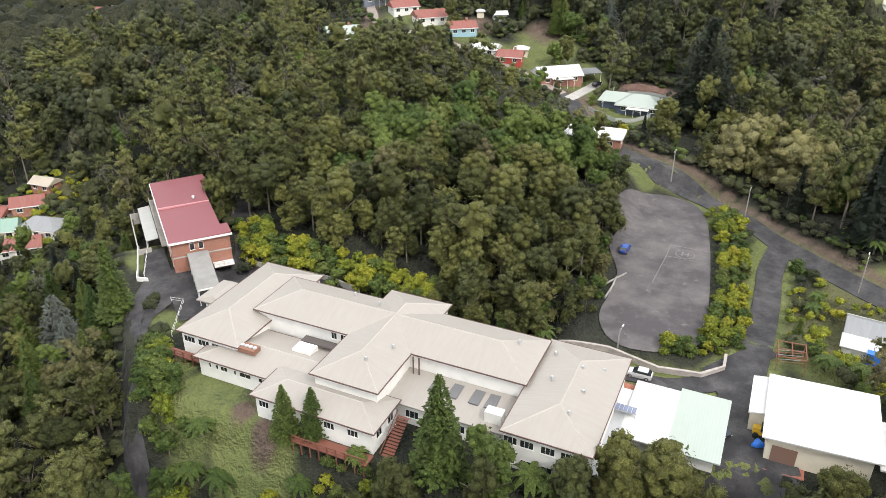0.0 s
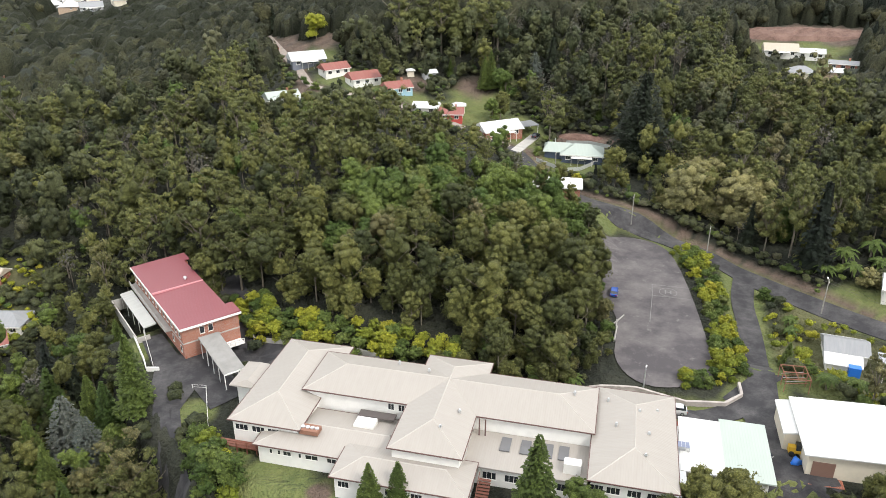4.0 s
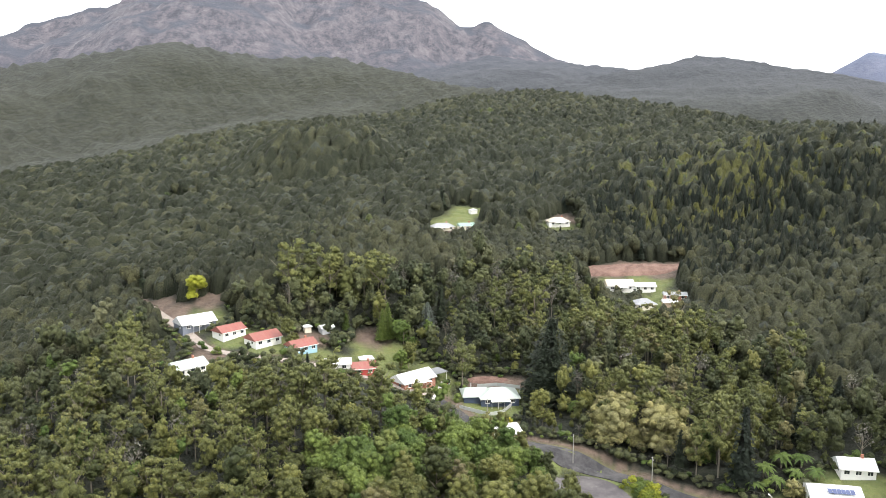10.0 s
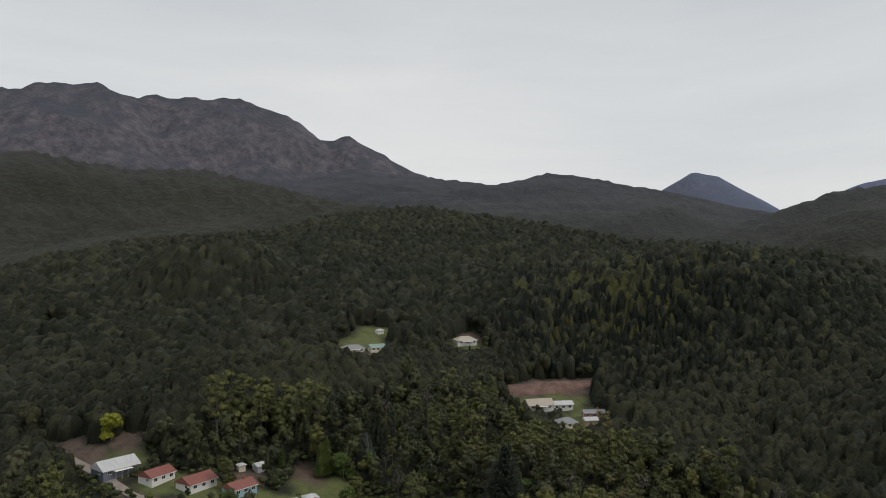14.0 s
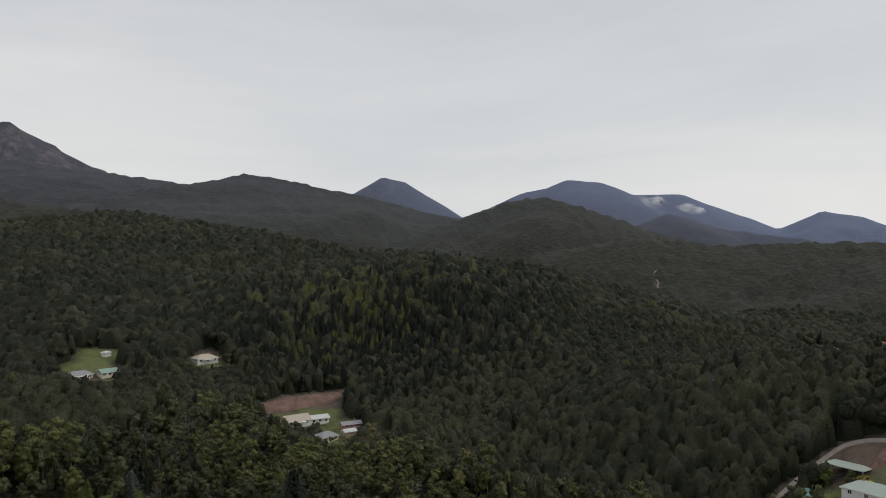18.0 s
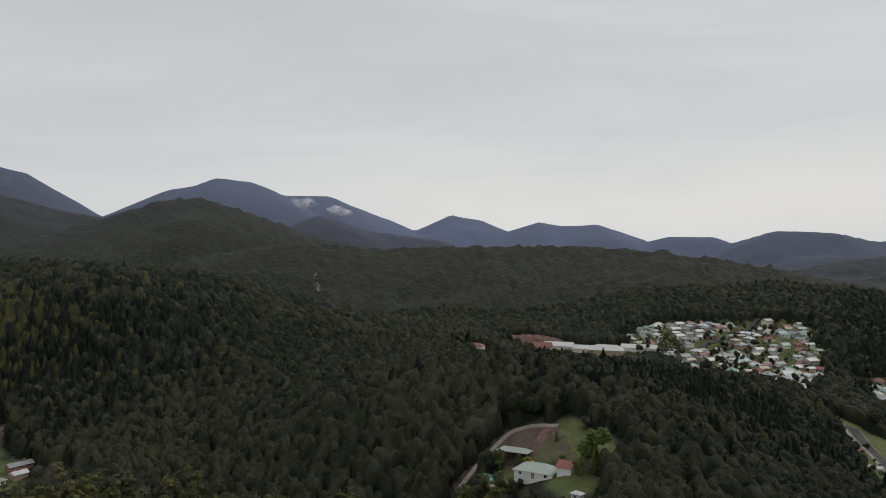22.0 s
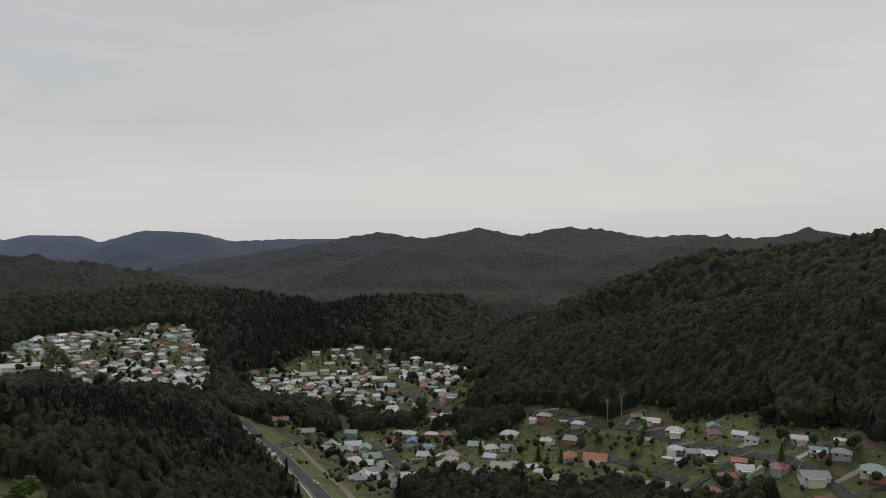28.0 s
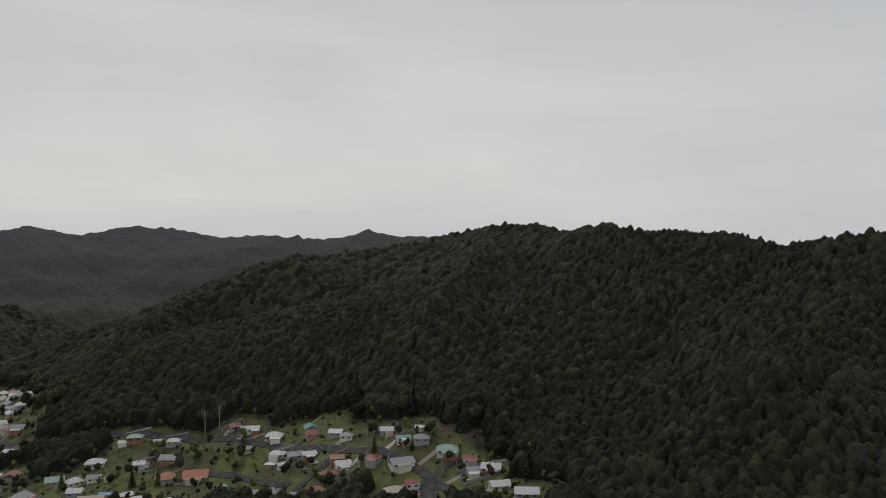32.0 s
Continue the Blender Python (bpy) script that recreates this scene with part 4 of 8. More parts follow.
# ridge and hip caps, paler than the sheets
CAP = painted("ridge_cap", (0.40, 0.37, 0.335), 0.5)


def caps(lines):
    for (ax, ay, az), (bx, by, bz) in lines:
        a, b = Vector((ax, ay, az + Z)), Vector((bx, by, bz + Z))
        d = (b - a).normalized()
        s = d.cross(Vector((0, 0, 1))).normalized() * 0.13
        up = Vector((0, 0, 0.06))
        lo = Vector((0, 0, -0.03))
        v = [a - s + lo, a + up, a + s + lo, b - s + lo, b + up, b + s + lo]
        part("ridge_cap", mesh_of("ridge_cap", [tuple(p) for p in v], [(0, 1, 4, 3), (1, 2, 5, 4), (0, 3, 5, 2)], CAP), hospital)


caps([
    ((-36.75, -7.05, 10.6), (-36.75, 5.85, 10.6)), ((-43.1, -13.4, 8.3), (-36.75, -7.05, 10.6)), ((-30.4, -13.4, 8.3), (-36.75, -7.05, 10.6)), ((-43.1, 12.2, 8.3), (-36.75, 5.85, 10.6)),
    ((-30.4, 12.2, 8.3), (-36.75, 5.85, 10.6)), ((-27.4, 1.2, 12.15), (-9, 1.2, 12.15)), ((-33.4, -4.8, 10), (-27.4, 1.2, 12.15)), ((-33.4, 7.2, 10), (-27.4, 1.2, 12.15)),
    ((-8.95, -10.15, 12.16), (-8.95, 4.65, 12.16)), ((-14.8, -16, 10), (-8.95, -10.15, 12.16)), ((-3.1, -16, 10), (-8.95, -10.15, 12.16)), ((-14.8, 10.5, 10), (-8.95, 4.65, 12.16)), ((-3.1, 10.5, 10), (-8.95, 4.65, 12.16)),
    ((-9, 1.0, 12.17), (9.6, 1.0, 12.17)), ((15.8, -5.2, 10), (9.6, 1.0, 12.17)), ((15.8, 7.2, 10), (9.6, 1.0, 12.17)),
    ((21.9, -8.5, 11.2), (21.9, 2.3, 11.2)), ((15.4, -15, 9.2), (21.9, -8.5, 11.2)), ((28.4, -15, 9.2), (21.9, -8.5, 11.2)), ((15.4, 8.8, 9.2), (21.9, 2.3, 11.2)), ((28.4, 8.8, 9.2), (21.9, 2.3, 11.2)),
    ((-37.4, -16.2, 6.5), (-31.75, -10.55, 7.7)), ((-31.75, -10.55, 7.7), (-16, -10.55, 7.7)), ((-18.35, -16.75, 8.3), (-5.35, -16.75, 8.3)), ((-1.2, -20.9, 7), (-5.35, -16.75, 8.3)), ((-22.5, -20.9, 7), (-18.35, -16.75, 8.3)),
])
ROOF_LIGHT = painted("grey_roof_light", (0.15, 0.15, 0.155), 0.5)
# the flat-roofed court between the arms, with its roof lights and plant
part("wall", boxes("wall", [(-2.9, -12.3, 1.5 + Z, 15.1, -5.4, 6.3 + Z)], WHITE), hospital)
part("roof", flat_roof("roof", -3.6, -12.9, 15.4, -4.7, 6.5 + Z, 7.0 + Z, PINK_ROOF), hospital, "nearly flat cream steel roof")
for u in (2.2, 5.4, 8.9, 11.4):
    part("roof_light", boxes("roof_light", [(u - 0.8, -8.9, 6.79 + Z, u + 0.8, -5.6, 7.02 + Z)], ROOF_LIGHT), hospital, "grey translucent roof sheet", pose(0, 0, 0))
for u, v, w, d, h in ((13.0, -10.6, 2.6, 1.6, 1.2), (-21.0, -8.2, 3.4, 2.4, 0.7)):
    part("plant_box", boxes("plant_box", [(u - w / 2, v - d / 2, 6.5 + Z, u + w / 2, v + d / 2, 7.2 + h + Z)], WHITE), hospital, "white sheet-metal plant box")
# dark slab laid on the roof; its colour stands for the shade of a well
part("light_well", boxes("light_well", [(-22.9, -6.6, 7.45 + Z, -16.6, -4.95, 7.72 + Z)], TRIM), hospital, "flat dark slab in place of a shaded light well")
for u, v, z in ((-19, 5, 11.0), (-13, 2.8, 11.8), (-5.6, -6.2, 11.1), (-7.5, -11.5, 11.7), (12.0, 2.4, 11.6), (19.0, -3, 10.6), (22.5, 1, 10.8), (24, -4, 10.4), (23.5, -9.5, 10.6), (17.5, 4, 10.0), (25.4, 3, 9.8)):
    vent(hospital, u, v, z + Z - 0.25)
for u in (-2.4, -1.4):
    part("flue", disc("flue", 0.12, 3.2, GUTTER), hospital, "maroon flue pipe", pose(u, -5.9, 6.9 + Z))
# rusty condenser rack on the west roof
rack = part("condenser", boxes("condenser", [(-30.6, -13.2, 7.5 + Z, -27.4, -11.4, 8.3 + Z)], painted("rusty_steel", (0.24, 0.12, 0.08), 0.8)), hospital, "rusty rooftop condenser rack")
for k in range(4):
    part("fan", disc("fan", 0.36, 0.16, STEEL), rack, "", pose(-30.2 + 0.8 * k, -12.3, 8.3 + Z))
# windows: south and west faces
for u, w in ((-34.6, 0.5), (-33.2, 0.5), (-31.8, 1.4), (-29.6, 0.5), (-27.6, 2.2), (-24.2, 1.6)):
    window(hospital, u, -15.65, 5.2 + Z, w, 0.9, "s", 1 if w > 1 else 0)
for u in (-41.0, -38.0, -35.2):
    window(hospital, u, -12.85, 6.7 + Z, 2.3, 1.2, "s", 2)
for v in (-10, -6.5, -2.5, 2, 6, 9.5):
    window(hospital, -42.55, v, 6.6 + Z, 2.0, 1.3, "w", 2)
for u in (-17.8, -16.0):
    window(hospital, u, -4.25, 8.6 + Z, 1.1, 1.3, "s", 1)
for u in (-20.5, -17, -13, -9, -5):
    window(hospital, u, -20.35, 5.4 + Z, 1.8, 1.2, "s", 2)
for v in (-18.5, -15.0):
    window(hospital, -1.75, v, 5.2 + Z, 1.6, 1.3, "e", 1)
for u in (16.8, 19.2, 22.2, 25.0):
    window(hospital, u, -14.45, 7.5 + Z, 2.0, 1.3, "s", 2)
    window(hospital, u, -14.45, 4.0 + Z, 1.6, 1.2, "s", 1)
for u in (0.5, 4.0, 8.0, 12.0):
    window(hospital, u, -12.3, 4.6 + Z, 2.2, 1.4, "s", 2)
for v in (-12, -8, -4, 0, 4):
    window(hospital, 27.85, v, 7.2 + Z, 1.8, 1.3, "e", 2)
for u in (-27, -23, -19, 1, 5, 9, 13):
    window(hospital, u, 6.65, 8.2 + Z, 1.8, 1.3, "n", 2)
DECK = painted("maroon_deck_timber", (0.20, 0.075, 0.05), 0.7)
deck = part("deck", boxes("deck", [(-45.2, -14.6, 3.7 + Z, -30.4, -13.0, 3.9 + Z)] + [(-45.1 + 1.8 * k, -14.6, 1.6 + Z, -44.95 + 1.8 * k, -14.45, 4.9 + Z) for k in range(9)], DECK), hospital, "maroon timber deck")
part("rail", boxes("rail", [(-45.2, -14.6, 4.85 + Z, -30.4, -14.48, 4.97 + Z), (-45.2, -14.6, 4.35 + Z, -30.4, -14.52, 4.43 + Z)], DECK), deck)
deck = part("deck", boxes("deck", [(-14, -23.0, 2.6 + Z, -1.5, -20.7, 2.8 + Z)] + [(-14 + 1.5 * k, -23.0, 0.6 + Z, -13.85 + 1.5 * k, -22.85, 3.8 + Z) for k in range(9)], DECK), hospital, "maroon timber deck")
part("rail", boxes("rail", [(-14, -23.0, 3.75 + Z, -1.5, -22.88, 3.87 + Z), (-14, -23.0, 3.25 + Z, -1.5, -22.92, 3.33 + Z)], DECK), deck)
stair = part("stair", boxes("stair", [(-0.6, -20.5 + 0.42 * k, 2.4 + 0.26 * k + Z, 1.2, -20.05 + 0.42 * k, 2.5 + 0.26 * k + Z) for k in range(14)], DECK), hospital, "maroon open timber stair")
part("rail", mesh_of("rail", [(-0.65, -20.5, 3.3 + Z), (-0.55, -20.5, 3.3 + Z), (-0.55, -14.6, 6.9 + Z), (-0.65, -14.6, 6.9 + Z), (-0.65, -20.5, 3.42 + Z), (-0.55, -20.5, 3.42 + Z), (-0.55, -14.6, 7.02 + Z), (-0.65, -14.6, 7.02 + Z)], [(3, 2, 1, 0), (4, 5, 6, 7), (0, 1, 5, 4), (1, 2, 6, 5), (2, 3, 7, 6), (3, 0, 4, 7)], DECK), stair)
# the small roof that meets the covered way
part("porch_roof", roof_mesh("porch_roof", -49.4, -1.6, -43.0, 6.2, 6.0 + Z, 0.9, PINK_ROOF, "y", (0.3, 0.3)), hospital)
part("porch_wall", boxes("porch_wall", [(-48.8, 0.0, 0.8 + Z, -43.0, 5.4, 5.8 + Z)], WHITE), hospital)

# carport and annex roofs at the east end
annex = thing("annex", 0, 100, 1.6, TURN, "low white annex with pale green steel roofs", "building")
Y = -1.6
part("wall", boxes("wall", [(30.5, -2.6, 1.4 + Y, 43.0, 9.3, 4.0 + Y)], WHITE), annex)
part("roof", flat_roof("roof", 29.6, -3.4, 36.4, 10.2, 4.1 + Y, 4.5 + Y, WHITE_ROOF), annex, "white ribbed steel roof")
part("roof", flat_roof("roof", 36.4, -3.4, 43.9, 11.2, 4.0 + Y, 4.4 + Y, PALE_ROOF), annex, "pale green ribbed steel roof")
part("link_wall", boxes("link_wall", [(26.6, -6.5, 1.4 + Y, 30.5, 4.5, 3.5 + Y)], WHITE), annex)
part("link_roof", flat_roof("link_roof", 26.4, -12.0, 30.4, 2.4, 3.5 + Y, 4.3 + Y, STEEL), annex, "grey steel roof")
part("link_roof", flat_roof("link_roof", 26.4, 2.6, 29.6, 8.0, 3.8 + Y, 4.0 + Y, WHITE_ROOF), annex)
panel = part("panel_rack", boxes("panel_rack", [(26.6, 1.0, 5.0 + Y, 31.2, 2.5, 5.12 + Y)] + [(26.7 + 4.3 * k, 1.1, 3.9 + Y, 26.8 + 4.3 * k, 1.2, 5.0 + Y) for k in (0, 1)], STEEL), annex)
for k in range(7):
    part("panel", boxes("panel", [(26.7 + 0.63 * k, 1.05, 5.12 + Y, 27.25 + 0.63 * k, 2.45, 5.17 + Y)], painted("solar_panel", (0.20, 0.23, 0.33), 0.2)), panel, "blue-grey solar panel")
part("terrace", boxes("terrace", [(27.6, 7.6, 1.9 + Y, 30.4, 10.5, 3.2 + Y)], BRICK), annex, "red brick terrace")

# white workshop
shop = thing("workshop", 0, 100, 1.4, TURN, "white steel workshop with a bright white ribbed roof", "building")
Y = -1.4
part("wall", boxes("wall", [(49.4, 3.4, 1.2 + Y, 63.0, 17.8, 5.8 + Y)], CREAM_WALL), shop)
part("roof", flat_roof("roof", 48.6, 2.6, 64.0, 18.6, 6.0 + Y, 6.7 + Y, WHITE_ROOF, "x"), shop, "bright white ribbed steel roof")
part("roof", flat_roof("roof", 46.4, 8.6, 49.6, 18.2, 5.2 + Y, 5.7 + Y, WHITE_ROOF, "x"), shop, "lower white steel roof")
part("wall", boxes("wall", [(46.8, 9.0, 1.2 + Y, 49.4, 17.8, 5.0 + Y)], CREAM_WALL), shop)
part("roof", flat_roof("roof", 64.0, 4.0, 66.6, 15.0, 4.6 + Y, 4.8 + Y, WHITE_ROOF, "x"), shop)
part("door", boxes("door", [(50.2, 3.3, 1.2 + Y, 53.6, 3.42, 4.4 + Y)], painted("brown_roller_door", (0.22, 0.13, 0.10), 0.6)), shop, "brown roller door")
part("wall", boxes("wall", [(49.6, 1.2, 1.2 + Y, 55, 3.3, 1.5 + Y)], BRICK), shop)

# ---- the red-roofed brick block ----
SIDE_SHEET = ribbed_roof("weathered_pale_sheet", (0.42, 0.42, 0.40), (0.30, 0.30, 0.29), 0.8, 0.7, wear=0.7)
ward = thing("brick_building", -58.4, 155.0, 0.8, 25.0, "two-storey red brick block with a faded red steel roof", "building")
# its own axes: x across (11.5 m), y along (35 m)
part("wall", boxes("wall", [(-5.2, -17.2, -0.5, 5.2, 16.2, 7.0)], BRICK), ward, "red brick wall")
part("stair_wing", boxes("stair_wing", [(5.2, -17.2, -0.5, 6.7, -13.6, 7.0), (5.2, 13.2, -0.5, 6.5, 16.2, 7.0)], BRICK), ward)
part("roof", flat_roof("roof", -5.6, -17.8, 5.6, 0.0, 7.45, 7.75, RED_ROOF, "x"), ward, "faded red steel roof")
part("roof", flat_roof("roof", -5.6, 0.25, 5.6, 16.8, 7.5, 7.8, RED_ROOF, "x"), ward, "faded red steel roof")
part("roof", flat_roof("roof", 5.6, -17.8, 7.1, -13.2, 7.75, 7.8, RED_ROOF, "x"), ward)
part("roof", flat_roof("roof", 5.6, 12.8, 6.9, 16.8, 7.8, 7.85, RED_ROOF, "x"), ward)
part("flashing", boxes("flashing", [(-5.6, -0.05, 7.5, 5.6, 0.3, 7.88)], painted("pink_flashing", (0.55, 0.25, 0.27), 0.5)), ward)
part("fascia", boxes("fascia", [(-5.7, -17.95, 7.05, 7.2, -17.8, 7.5), (-5.75, -17.8, 7.05, -5.6, 16.8, 7.45)], WHITE), ward, "white painted fascia")
for z in (3.55,):
    part("band", boxes("band", [(-5.28, -17.28, z, 6.78, -17.2, z + 0.28), (-5.28, -17.2, z, -5.2, 16.2, z + 0.28)], CONCRETE), ward, "pale concrete floor band")
for x in (-1.1, 0.7):
    window(ward, x, -17.2, 5.7, 1.0, 1.6, "s", 0)
for k in range(13):
    window(ward, -5.2, -15.6 + 2.55 * k, 5.6, 0.95, 1.9, "w", 0)
    if k % 2 == 0:
        window(ward, -5.2, -15.6 + 2.55 * k, 2.0, 0.95, 1.5, "w", 0)
for k in range(9):
    window(ward, 5.2, -11 + 2.7 * k, 5.6, 1.1, 1.5, "e", 1)
vent(ward, 2.6, 3.0, 7.6, 0.45)
part("balcony", boxes("balcony", [(-6.6, -10.0, 3.4, -5.2, 16.0, 3.6), (-6.6, -10.0, 3.6, -6.5, 16.0, 4.5)], CONCRETE), ward, "concrete access balcony")
part("side_roof", flat_roof("side_roof", -9.4, -4.0, -6.7, 14.5, 2.6, 2.9, SIDE_SHEET, "x"), ward, "weathered pale sheet lean-to roof")
part("side_wall", boxes("side_wall", [(-11.4, -5.0, -1.5, -11.15, 14.8, 1.3), (-11.4, 14.8, -1.5, -6.7, 15.05, 1.3), (-11.4, -5.2, -1.5, -8.6, -4.95, 1.3)], CONCRETE), ward, "low pale yard wall")
for k in range(5):
    part("post", boxes("post", [(-9.3, -3.6 + 4.4 * k, -1.0, -9.18, -3.48 + 4.4 * k, 2.6)], WHITE), ward)
part("landing", boxes("landing", [(2.5, -19.6, 0.9, 6.6, -17.3, 1.1)] + [(2.5 + 1.0 * k, -19.6, 1.1, 2.58 + 1.0 * k, -19.5, 2.1) for k in range(5)] + [(2.5, -19.6, 2.05, 6.6, -19.5, 2.15), (2.5, -19.6, 1.55, 6.6, -19.52, 1.62)], WHITE), ward, "white railed landing")

# covered way between the two
way = thing("covered_way", -48.0, 131.6, 0.8, 24.0, "sloping covered walkway with a grey sheet roof on white posts", "walkway")
wr = mesh_of("roof", [(-2.1, -7.2, 4.0), (2.1, -7.2, 4.0), (2.1, 7.2, 4.9), (-2.1, 7.2, 4.9), (-2.1, -7.2, 3.8), (2.1, -7.2, 3.8), (2.1, 7.2, 4.7), (-2.1, 7.2, 4.7)], [(0, 1, 2, 3), (7, 6, 5, 4), (4, 5, 1, 0), (5, 6, 2, 1), (6, 7, 3, 2), (7, 4, 0, 3)], speckled("weathered_sheet", (0.19, 0.185, 0.175), (0.30, 0.29, 0.275), 0.5, 0.8, 0.1))
part("roof", wr, way, "weathered grey sheet roof")
for k in range(5):
    for s in (-1.9, 1.9):
        part("post", boxes("post", [(s - 0.07, -6.8 + 3.3 * k, -0.1, s + 0.07, -6.66 + 3.3 * k, 3.9 + 0.2 * k)], WHITE), way)
part("fascia", boxes("fascia", [(-2.16, -7.26, 3.7, 2.16, -7.2, 4.04)], WHITE), way)


# ---- houses ----
ROOF_PAINT = {
    "w": ("white", ribbed_roof("zinc_white_roof", (0.60, 0.61, 0.61), (0.36, 0.36, 0.36), 0.5, 0.5, wear=0.9)),
    "d": ("dark grey", ribbed_roof("slate_grey_roof", (0.24, 0.248, 0.26), (0.34, 0.335, 0.33), 0.5, 0.5)),
    "g": ("green", ribbed_roof("mid_green_roof", (0.22, 0.34, 0.28), (0.32, 0.40, 0.35), 0.5, 0.5)),
    "t": ("teal", ribbed_roof("teal_roof", (0.12, 0.30, 0.28), (0.20, 0.34, 0.31), 0.5, 0.5)),
    "r": ("red", ribbed_roof("rusty_red_roof", (0.25, 0.078, 0.064), (0.25, 0.145, 0.112), 0.5, 0.55, wear=0.6)),
    "o": ("terracotta", ribbed_roof("terracotta_roof", (0.42, 0.19, 0.12), (0.33, 0.18, 0.125), 0.35, 0.7)),
    "b": ("blue", ribbed_roof("blue_roof", (0.17, 0.26, 0.40), (0.25, 0.32, 0.42), 0.5, 0.5)),
    "h": ("bright white", WHITE_ROOF),
    "c": ("fawn", ribbed_roof("fawn_roof", (0.46, 0.40, 0.32), (0.36, 0.31, 0.26), 0.5, 0.55)),
    "p": ("pale green", PALE_ROOF),
}
WALL_PAINT = [("white weatherboard", WHITE), ("cream weatherboard", CREAM_WALL), ("grey weatherboard", painted("grey_boards", (0.36, 0.37, 0.38), 0.6)), ("red brick", BRICK), ("fawn brick", speckled("fawn_brick", (0.34, 0.25, 0.18), (0.48, 0.37, 0.28), 2.0, 0.9))]
NAVY = painted("navy_boards", (0.055, 0.075, 0.12), 0.6)
SKY_BLUE = painted("sky_blue_boards", (0.30, 0.48, 0.58), 0.6)
RED_BOARD = painted("red_boards", (0.42, 0.06, 0.05), 0.6)
DOOR = painted("house_door", (0.16, 0.10, 0.07), 0.5)


def house(x, y, w, turn, kind, d=None, wall=None, rng=None, z=None, far=False, gable=None, storey=2.5, wall_word=None):
    """A timber or brick house: walls, pitched roof, windows, door, chimney."""
    rng = rng or random.Random(int(x * 7 + y * 13))
    d = d or min(w * rng.uniform(0.62, 0.85), 10.5)
    word, roof_mat = ROOF_PAINT[kind]
    pick = rng.choices(range(5), (4, 4, 4, 2, 2))[0]
    wall_word, wall = (wall_word or "painted", wall) if wall else WALL_PAINT[pick]
    if gable is None:
        gable = rng.random() < 0.6
    small = w < 6.5
    z = high(x, y) + 0.05 if z is None else z
    h = storey - (0.5 if small else 0)
    ob = thing("shed" if small else "house", x, y, z, turn, f"{wall_word} {'shed' if small else 'house'} with a {word} steel {'gable' if gable else 'hipped'} roof", "shed" if small else "house", "sheds of the town" if small else "houses of the town")
    o = 0.5
    rise = d * rng.uniform(0.24, 0.34)
    hw, hd = w / 2, d / 2
    verts, faces = box_data(-hw, -hd, -2.6, hw, hd, h)
    if gable:
        verts += [(-hw, 0, h + rise * hd / (hd + o)), (hw, 0, h + rise * hd / (hd + o))]
        faces += [(7, 4, 8), (5, 6, 9)]
    part("wall", mesh_of("wall", verts, faces, wall), ob)
    part("roof", roof_mesh("roof", -hw - o, -hd - o, hw + o, hd + o, h - 0.02 if gable else h + 0.1, rise, roof_mat, "x", (0, 0) if gable else (0.9, 0.9), 0.16), ob)
    if not small:
        n = 1 if far and w < 9 else 2 if far or w < 9 else 3
        for k in range(n):
            c = -hw + w * (k + 0.5) / n
            if far:
                part("window", boxes("window", [(c - 0.7, -hd - 0.04, 0.9, c + 0.7, -hd + 0.02, 2.1)], GLASS), ob)
            else:
                window(ob, c, -hd, 1.5, 1.5, 1.2, "s", 1)
                window(ob, c, hd, 1.5, 1.3, 1.2, "n", 1)
        if not far:
            window(ob, hw, -hd * 0.4, 1.5, 1.2, 1.1, "e", 1)
            window(ob, -hw, -hd * 0.4, 1.5, 1.2, 1.1, "w", 1)
            part("door", boxes("door", [(-0.45, hd - 0.02, 0, 0.45, hd + 0.05, 2.05)], DOOR), ob)
            part("fascia", boxes("fascia", [(-hw - o, -hd - o - 0.05, h - 0.22, hw + o, -hd - o, h + 0.02), (-hw - o, hd + o, h - 0.22, hw + o, hd + o + 0.05, h + 0.02)], WHITE), ob)
        if rng.random() < 0.45:
            part("chimney", boxes("chimney", [(hw * 0.4 - 0.35, -0.3, h, hw * 0.4 + 0.35, 0.3, h + rise + 0.9)], BRICK), ob, "red brick chimney")
        if w > 11 and not far:
            part("verandah", boxes("verandah", [(-hw * 0.5, -hd - 2.2, h - 0.55, hw * 0.5, -hd, h - 0.42)] + [(-hw * 0.5 + k * hw * 0.333, -hd - 2.15, -1.2, -hw * 0.5 + k * hw * 0.333 + 0.1, -hd - 2.05, h - 0.5) for k in range(4)], WHITE), ob, "white verandah on slim posts")
    return ob


def carport(x, y, w, d, turn, mat, label):
    ob = thing("carport", x, y, high(x, y) + 0.2, turn, label, "carport")
    part("roof", flat_roof("roof", -w / 2, -d / 2, w / 2, d / 2, 2.5, 2.8, mat), ob)
    for sx in (-1, 1):
        for sy in (-1, 1):
            part("post", boxes("post", [(sx * (w / 2 - 0.3) - 0.06, sy * (d / 2 - 0.3) - 0.06, -1, sx * (w / 2 - 0.3) + 0.06, sy * (d / 2 - 0.3) + 0.06, 2.5)], WHITE), ob)
    return ob


